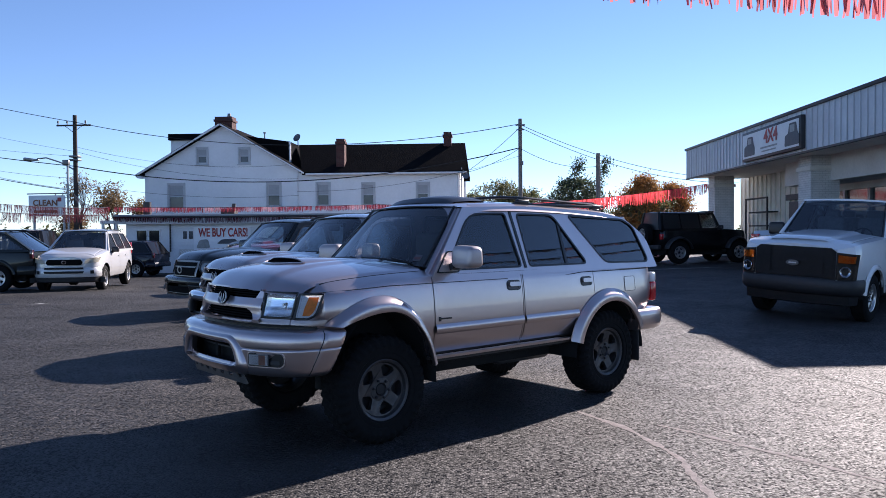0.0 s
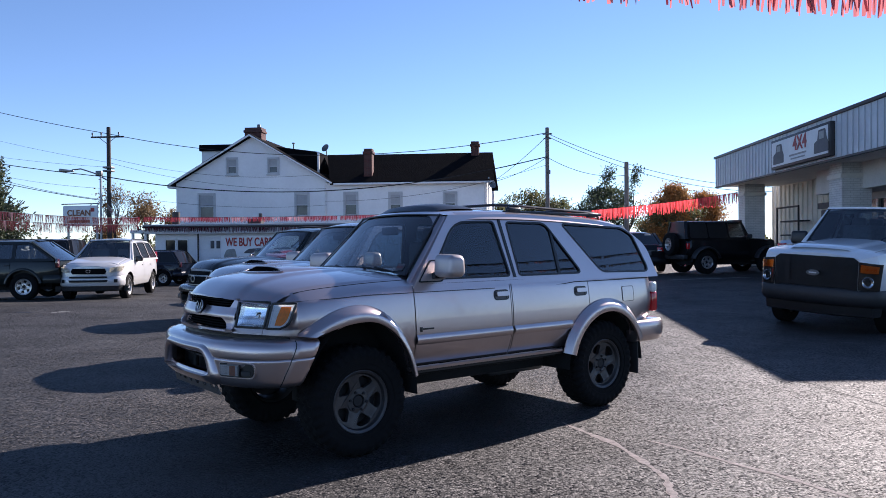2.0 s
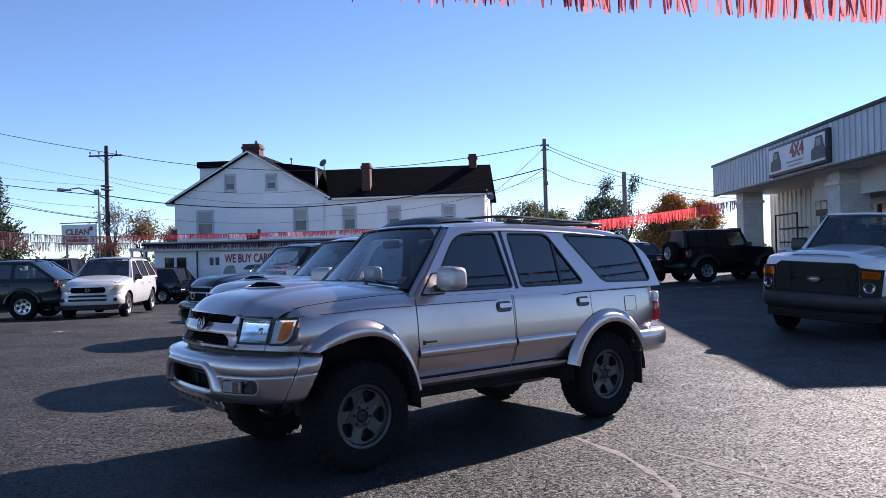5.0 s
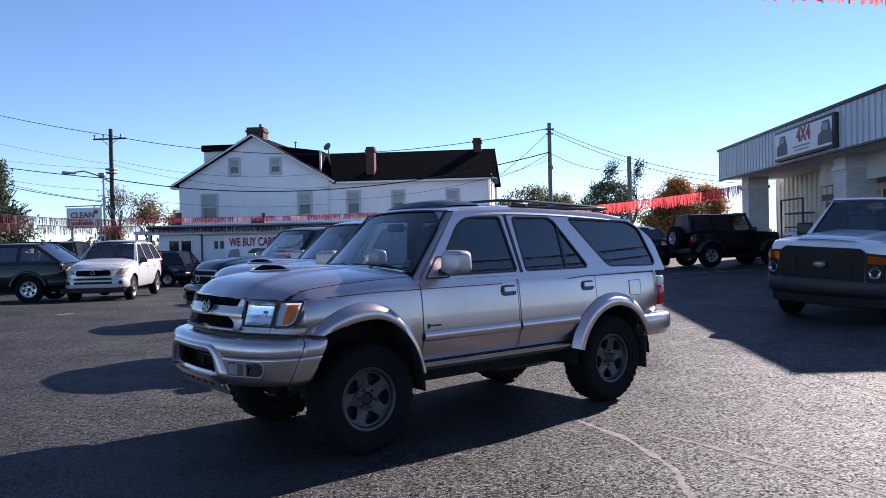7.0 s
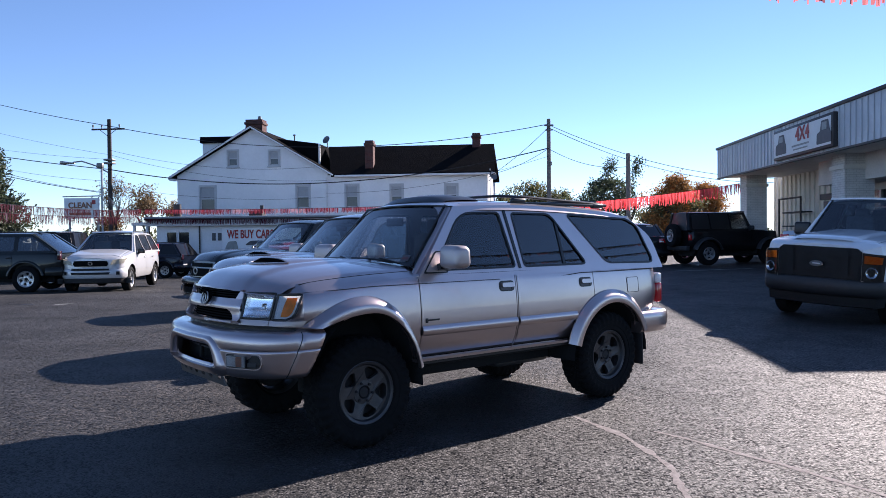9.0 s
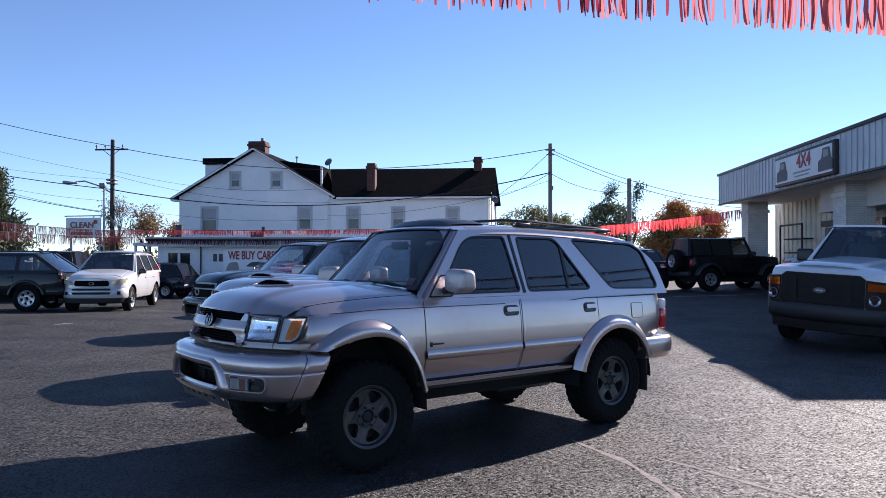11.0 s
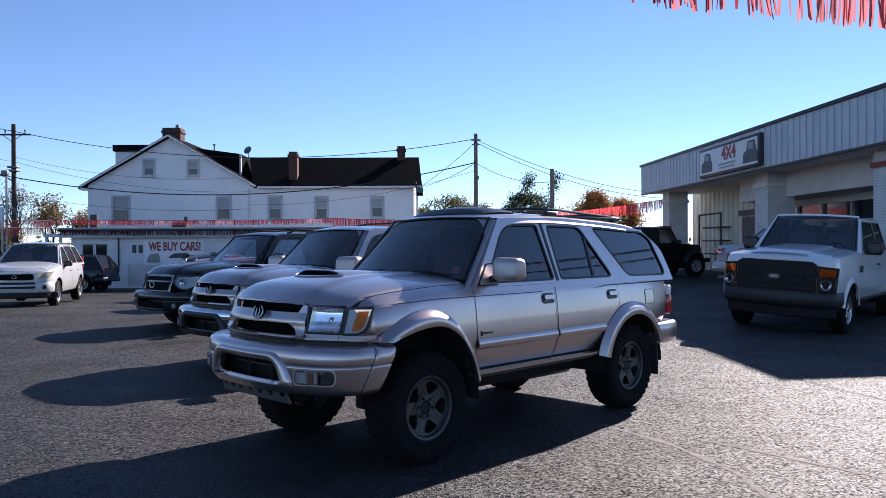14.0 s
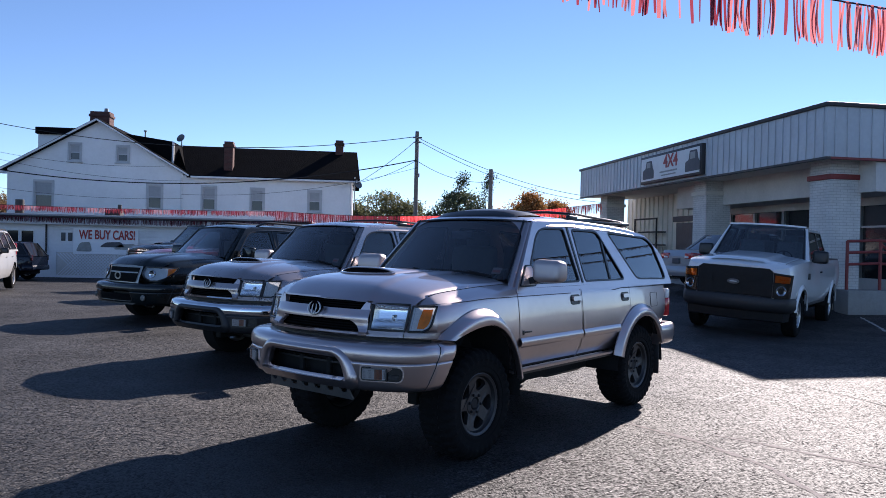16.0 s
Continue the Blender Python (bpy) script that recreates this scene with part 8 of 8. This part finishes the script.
def fringe_post(x, y, top):
    p = root("fringe_post", pose(x, y, ground_z(x, y) - 0.1), "plain galvanised post that holds the fringe strings", "post", "fringe posts")
    part("shaft", tube([(0, 0, 0), (0, 0, top)], 0.05, 10), GALV, p)
    part("cap", lathe([(0, top + 0.05), (0.04, top + 0.03), (0.06, top)], 12, "z"), GALV, p)


fringe_post(-7.0, 5.0, 4.9)
fringe_post(11.0, 5.0, 6.6)
fringe_post(12.5, 13.0, 4.9)
fringe((11.0, 5.0, 6.55), (12.5, 13.0, 4.3), 0.2, 0.06, 0.03, FRINGE_DARK, "dark and white fringe string between two posts beside the lot", 0.15)
fringe((11.0, 5.0, 6.3), (12.5, 13.0, 4.05), 0.2, 0.045, 0.03, FRINGE_DARK, "dark and white fringe string between two posts beside the lot", 0.15)


def near_fringe():
    """The string that hangs over the truck: every strip is a piece of its own."""
    f = root("fringe_string", pose(0, 0, 0), "bright red plastic fringe string hung overhead", "pennant string", "fringe strings")
    rnd = random.Random(11)
    line = lambda x: Vector((x, 5.0, 3.197 - 0.106 * x + 0.31 + 0.004 * (x - 1) ** 2))
    part("cord", tube([line(-7 + 18 * k / 40) for k in range(41)], 0.006, 6), TRIM, f)
    tape = lambda w0, h, bend, tilt, tw: grid(lambda u, v: ((u - 0.5) * w0 * (0.8 + 0.2 * min(v * 3, 1)) * (1 if v < 0.97 else 0.7) * math.cos(tw * v) + tilt * v * v, bend * math.sin(math.pi * v) + (u - 0.5) * w0 * math.sin(tw * v), -h * v), 2, 7)
    meshes = []
    for material in (FRINGE_MAROON, FRINGE_NEAR):
        meshes.append([mesh("strip", tape(rnd.uniform(0.011, 0.03), rnd.uniform(0.295, 0.345), rnd.uniform(-0.03, 0.03), rnd.uniform(-0.016, 0.016), rnd.uniform(-0.7, 0.7)), material) for k in range(16)])
    # bunched strips with bare stretches of cord between the bunches
    x, n = -1.35, 0
    while x < 3.6 and n < 298:
        gap = noise.noise(Vector((x * 2.9, 4, 7))) + 0.5 * noise.noise(Vector((x * 9.1, 2, 3)))
        x += 0.0125 + (0.055 if gap < -0.2 else 0) + (0.012 if x < 0.9 else 0) + rnd.uniform(0, 0.007)
        # pale strips grow commoner to the right: shine-through and flare put into colour
        ob = part("strip", rnd.choice(meshes[1 if rnd.random() < 0.2 + 0.35 * x else 0]), None, f)
        ob.matrix_local = Matrix.Translation(line(x)) @ pose(0, rnd.uniform(-0.03, 0.03), 0, rnd.uniform(-4, 4), 3 * gap + rnd.uniform(-2, 2), rnd.uniform(-30, 30))
        n += 1
    rest = []
    for k in range(230):
        bm = tape(rnd.uniform(0.012, 0.03), rnd.uniform(0.295, 0.345), rnd.uniform(-0.03, 0.03), rnd.uniform(-0.016, 0.016), rnd.uniform(-0.7, 0.7))
        bm.transform(Matrix.Translation(line(-6.9 + 5.4 * k / 80 if k < 80 else 3.65 + 7.2 * (k - 80) / 150)) @ pose(0, 0, 0, 0, rnd.uniform(-3, 3), rnd.uniform(-30, 30)))
        rest.append(bm)
    tagged(part("strip_skirt", join(*rest), FRINGE_NEAR, f), kind="stuff")


near_fringe()


# ---------------------------------------------------------------- trees
def branches(bm, p, d, length, r, depth, rnd, tips, spread, up):
    steps = 3
    pts = [p.copy()]
    dd = d.copy()
    for _ in range(steps):
        dd = (dd + Vector((rnd.uniform(-1, 1), rnd.uniform(-1, 1), rnd.uniform(-0.3, 0.8))) * 0.16).normalized()
        pts.append(pts[-1] + dd * length / steps)
    n = 6 if r > 0.04 else 4
    rings = []
    for i, q in enumerate(pts):
        rr = r * (1 - 0.4 * i / steps)
        s = dd.cross(Vector((0.3, 0.9, 0.1))).normalized()
        t = s.cross(dd)
        rings.append([bm.verts.new(q + (s * math.cos(2 * math.pi * k / n) + t * math.sin(2 * math.pi * k / n)) * rr) for k in range(n)])
    for a, b in zip(rings, rings[1:]):
        for k in range(n):
            bm.faces.new((a[k], a[(k + 1) % n], b[(k + 1) % n], b[k]))
    tips.append(pts[-1])
    tips.append(pts[-2])
    if depth == 0:
        return
    for k in range(rnd.choice((2, 3, 3))):
        nd = (dd + Vector((rnd.uniform(-1, 1), rnd.uniform(-1, 1), rnd.uniform(-0.5, 0.7) + up)) * spread).normalized()
        branches(bm, pts[rnd.choice((-1, -1, -2))], nd, length * rnd.uniform(0.6, 0.82), r * 0.58, depth - 1, rnd, tips, spread, up)


def leaves(points, sigma, per, size, rnd):
    """Many small folded leaves about the given points, as vertices and faces."""
    vs, fs = [], []
    for p in points:
        k = max(1, int(per * rnd.uniform(0.4, 1.5)))
        for _ in range(k):
            c = p + Vector((rnd.gauss(0, sigma), rnd.gauss(0, sigma), rnd.gauss(0, sigma * 0.8)))
            a = Vector((rnd.uniform(-1, 1), rnd.uniform(-1, 1), rnd.uniform(-1, 1))).normalized()
            b = a.cross(Vector((rnd.uniform(-1, 1), rnd.uniform(-1, 1), rnd.uniform(-1, 1)))).normalized()
            s = size * rnd.uniform(0.6, 1.4)
            o = len(vs)
            vs += [c - a * s, c + b * s * 0.45, c + a * s, c - b * s * 0.45]
            fs.append((o, o + 1, o + 2, o + 3))
    return vs, fs


def crown(parent, pts, sigma, per, size, material, rnd):
    vs, fs = leaves(pts, sigma, per, size, rnd)
    me = bpy.data.meshes.new("crown")
    me.from_pydata(vs, [], fs)
    me.materials.append(material)
    return tagged(part("crown", me, None, parent), kind="stuff")


def tree(x, y, h, label, mats, seed, depth=4, spread=0.75, up=0.35, sigma=0.35, per=14, size=0.09, r=0.16, trunk=0.3, keep=1.0):
    rnd = random.Random(seed)
    t = root("tree", pose(x, y, ground_z(x, y) - 0.05), label, "tree")
    bm, tips = bmesh.new(), []
    branches(bm, Vector((0, 0, 0)), Vector((rnd.uniform(-0.1, 0.1), 0, 1)).normalized(), h * trunk, r, depth, rnd, tips, spread, up)
    top = max(p.z for p in tips)
    k = h / top
    for v in bm.verts:
        v.co *= k
    tips = [p * k for p in tips]
    part("trunk", bm, BARK, t)
    for i, m_ in enumerate(mats):
        sel = [p for p in tips if p.z > h * 0.28 and rnd.random() < keep and (len(mats) == 1 or (p.z > h * rnd.uniform(0.5, 0.8)) == (i == 0))]
        if sel:
            crown(t, sel, sigma, per, size, m_, rnd)
    return t


def bush_tree(x, y, h, rx, label, m_, seed, clumps=170, per=26, size=0.14, lean=0.0, cone=False):
    """A dense crown of leafy clumps about a trunk with limbs; cone: narrow at the top."""
    rnd = random.Random(seed)
    t = root("tree", pose(x, y, ground_z(x, y) - 0.05), label, "tree")
    bm, tips = bmesh.new(), []
    branches(bm, Vector((0, 0, 0)), Vector((lean * 0.4, 0, 1)).normalized(), h * 0.3, 0.2, 3, rnd, tips, 0.6, 0.4)
    part("trunk", bm, BARK, t)
    pts = []
    for _ in range(clumps):
        z = rnd.uniform(0.12, 1.0)
        a = rnd.uniform(0, 2 * math.pi)
        env = (1.08 - z) if cone else math.sqrt(max(0.0, 1 - ((z - 0.5) / 0.52) ** 2))
        rr = rx * env * rnd.uniform(0.35, 1.0) * (0.75 + 0.5 * noise.noise(Vector((math.cos(a) * 1.7, math.sin(a) * 1.7, z * 4 + seed))))
        if noise.noise(Vector((rr * math.cos(a) * 0.9 + seed, rr * math.sin(a) * 0.9, h * z * 0.9))) < -0.12:
            continue
        pts.append(Vector((rr * math.cos(a) + lean * z * rx, rr * math.sin(a), h * z)))
    crown(t, pts, 0.24, per, size, m_, rnd)
    return t


tree(-27.4, 50.5, 6.1, "nearly bare autumn tree with a few brown leaves", [LEAF_TAN], 3, depth=6, spread=0.85, per=1.5, size=0.09, sigma=0.25, keep=0.35, r=0.14)
tree(-25.4, 51.0, 5.2, "half bare autumn tree with brown leaves", [LEAF_TAN], 8, depth=6, spread=0.9, per=5, size=0.09, sigma=0.28, keep=0.45, r=0.14)
tree(-24.2, 53.0, 4.2, "autumn tree with thin brown leaves", [LEAF_TAN], 12, depth=5, per=9, size=0.09, keep=0.8)
tree(-28.6, 52.0, 3.1, "autumn tree with thin tan leaves", [LEAF_TAN], 21, depth=5, per=10, size=0.09, keep=0.8)
tree(-22.2, 52.0, 3.6, "autumn tree with thin brown leaves", [LEAF_TAN], 25, depth=5, per=5, size=0.09, keep=0.7)
bush_tree(-27.9, 38.5, 6.4, 3.5, "dark evergreen tree with drooping boughs", LEAF_DARK, 5, 900, 34, 0.1, cone=True)
bush_tree(-31.0, 42.0, 7.0, 3.2, "dark evergreen tree with drooping boughs", LEAF_DARK, 15, 300, 30, 0.12, cone=True)
bush_tree(0.9, 62.0, 5.0, 3.3, "rounded olive green tree", LEAF_OLIVE, 6, 420, 34, 0.11)
bush_tree(-1.0, 64.0, 4.2, 2.8, "rounded olive green tree", LEAF_OLIVE, 16, 300, 34, 0.11)
bush_tree(3.2, 63.0, 4.4, 2.8, "rounded olive green tree", LEAF_OLIVE, 26, 300, 34, 0.11)
bush_tree(5.6, 58.5, 5.0, 4.0, "dark green tree with a wispy crown", LEAF_DARK, 7, 620, 26, 0.10, lean=0.25)
bush_tree(5.0, 59.0, 6.7, 0.9, "slender dark green tree with a wispy crown", LEAF_DARK, 9, 190, 18, 0.09, lean=2.4, cone=True)
bush_tree(6.9, 58.0, 6.5, 0.8, "slender dark green tree with a wispy crown", LEAF_DARK, 19, 190, 18, 0.09, lean=2.6, cone=True)
bush_tree(9.2, 46.0, 3.2, 2.3, "tree turning from green to orange", LEAF_OLIVE, 10, 800, 40, 0.075)
bush_tree(9.1, 45.6, 4.1, 1.75, "tree with orange autumn leaves", LEAF_ORANGE, 14, 900, 44, 0.075)
bush_tree(11.3, 47.5, 3.7, 1.6, "tree with orange autumn leaves", LEAF_ORANGE, 18, 640, 44, 0.075)


def far_woods():
    rnd = random.Random(77)
    pts = []
    for k in range(900):
        a = radians(rnd.uniform(-70, 75))
        d = rnd.uniform(125, 150)
        pts.append(Vector((d * math.sin(a), d * math.cos(a), rnd.uniform(0, 1) ** 1.5 * 3.2 * (0.7 + 0.5 * noise.noise(Vector((a * 9, 0, 0)))))))
    vs, fs = leaves(pts, 0.8, 14, 0.5, rnd)
    me = bpy.data.meshes.new("far_woods")
    me.from_pydata(vs, [], fs)
    me.materials.append(LEAF_OLIVE)
    tagged(new("far_woods", me), "low distant line of olive green woods", "woods", kind="stuff")


far_woods()


# ---------------------------------------------------------------- marks on the asphalt
def ribbon(name, pts, width, material, label, category, wobble=0.05, step=0.03, lift=0.002):
    bm = bmesh.new()
    prev = None
    path = []
    for (ax, ay), (bx, by) in zip(pts, pts[1:]):
        n = max(2, int(math.hypot(bx - ax, by - ay) / step))
        path += [(ax + (bx - ax) * k / n, ay + (by - ay) * k / n) for k in range(n)]
    path.append(pts[-1])
    for i, (x, y) in enumerate(path):
        j = min(i + 1, len(path) - 1)
        t = Vector((path[j][0] - path[max(j - 1, 0)][0], path[j][1] - path[max(j - 1, 0)][1])).normalized()
        o = wobble * (noise.noise(Vector((x * 2.1, y * 2.1, 1))) + 0.12 * noise.noise(Vector((x * 11, y * 11, 4))))
        w = width * (0.25 + 0.9 * abs(noise.noise(Vector((x * 6, y * 6, 5)))) + 0.55 * abs(noise.noise(Vector((x * 29, y * 29, 2))))) * (0.3 + 0.7 * min(1, i / 6, (len(path) - 1 - i) / 6))
        c = []
        for s in (o - w, o + w):
            px, py = x - t.y * s, y + t.x * s
            c.append(bm.verts.new((px, py, ground_z(px, py) + lift)))
        if prev:
            bm.faces.new((prev[0], prev[1], c[1], c[0]))
        prev = c
    return thing(name, bm, material, label, category, "structure", smooth=False)


ribbon("crack_filler", [(1.12, 6.7), (1.44, 6.07), (1.63, 5.62), (1.72, 5.14), (1.71, 4.79), (1.66, 4.2), (1.55, 3.6)], 0.042, SEAL, "pale filled crack in the asphalt", "crack")
ribbon("crack_filler", [(1.74, 6.16), (2.18, 5.64), (2.56, 5.18), (2.85, 4.75), (3.2, 4.2)], 0.038, SEAL, "pale filled crack in the asphalt", "crack")
ribbon("crack", [(3.1, 11.3), (3.32, 10.83), (3.6, 9.58), (3.81, 8.42), (4.11, 7.38), (4.3, 6.4)], 0.016, LINER, "dark open crack in the asphalt", "crack")
ribbon("parking_line", [(10.2, 16.3), (9.3, 14.4), (8.2, 12.4)], 0.05, LINE_PAINT, "worn white parking line", "parking line", 0.0)
ribbon("parking_line", [(5.2, 24.8), (8.0, 25.6)], 0.06, LINE_PAINT, "worn white parking line", "parking line", 0.0)
ribbon("paint_patch", [(-9.22, 15.35), (-8.95, 15.6)], 0.09, LINE_PAINT, "worn scrap of white paint on the asphalt", "paint mark")
ribbon("paint_patch", [(-10.12, 15.36), (-9.5, 15.26)], 0.06, TRIM, "dark iron drain edge in the asphalt", "drain")
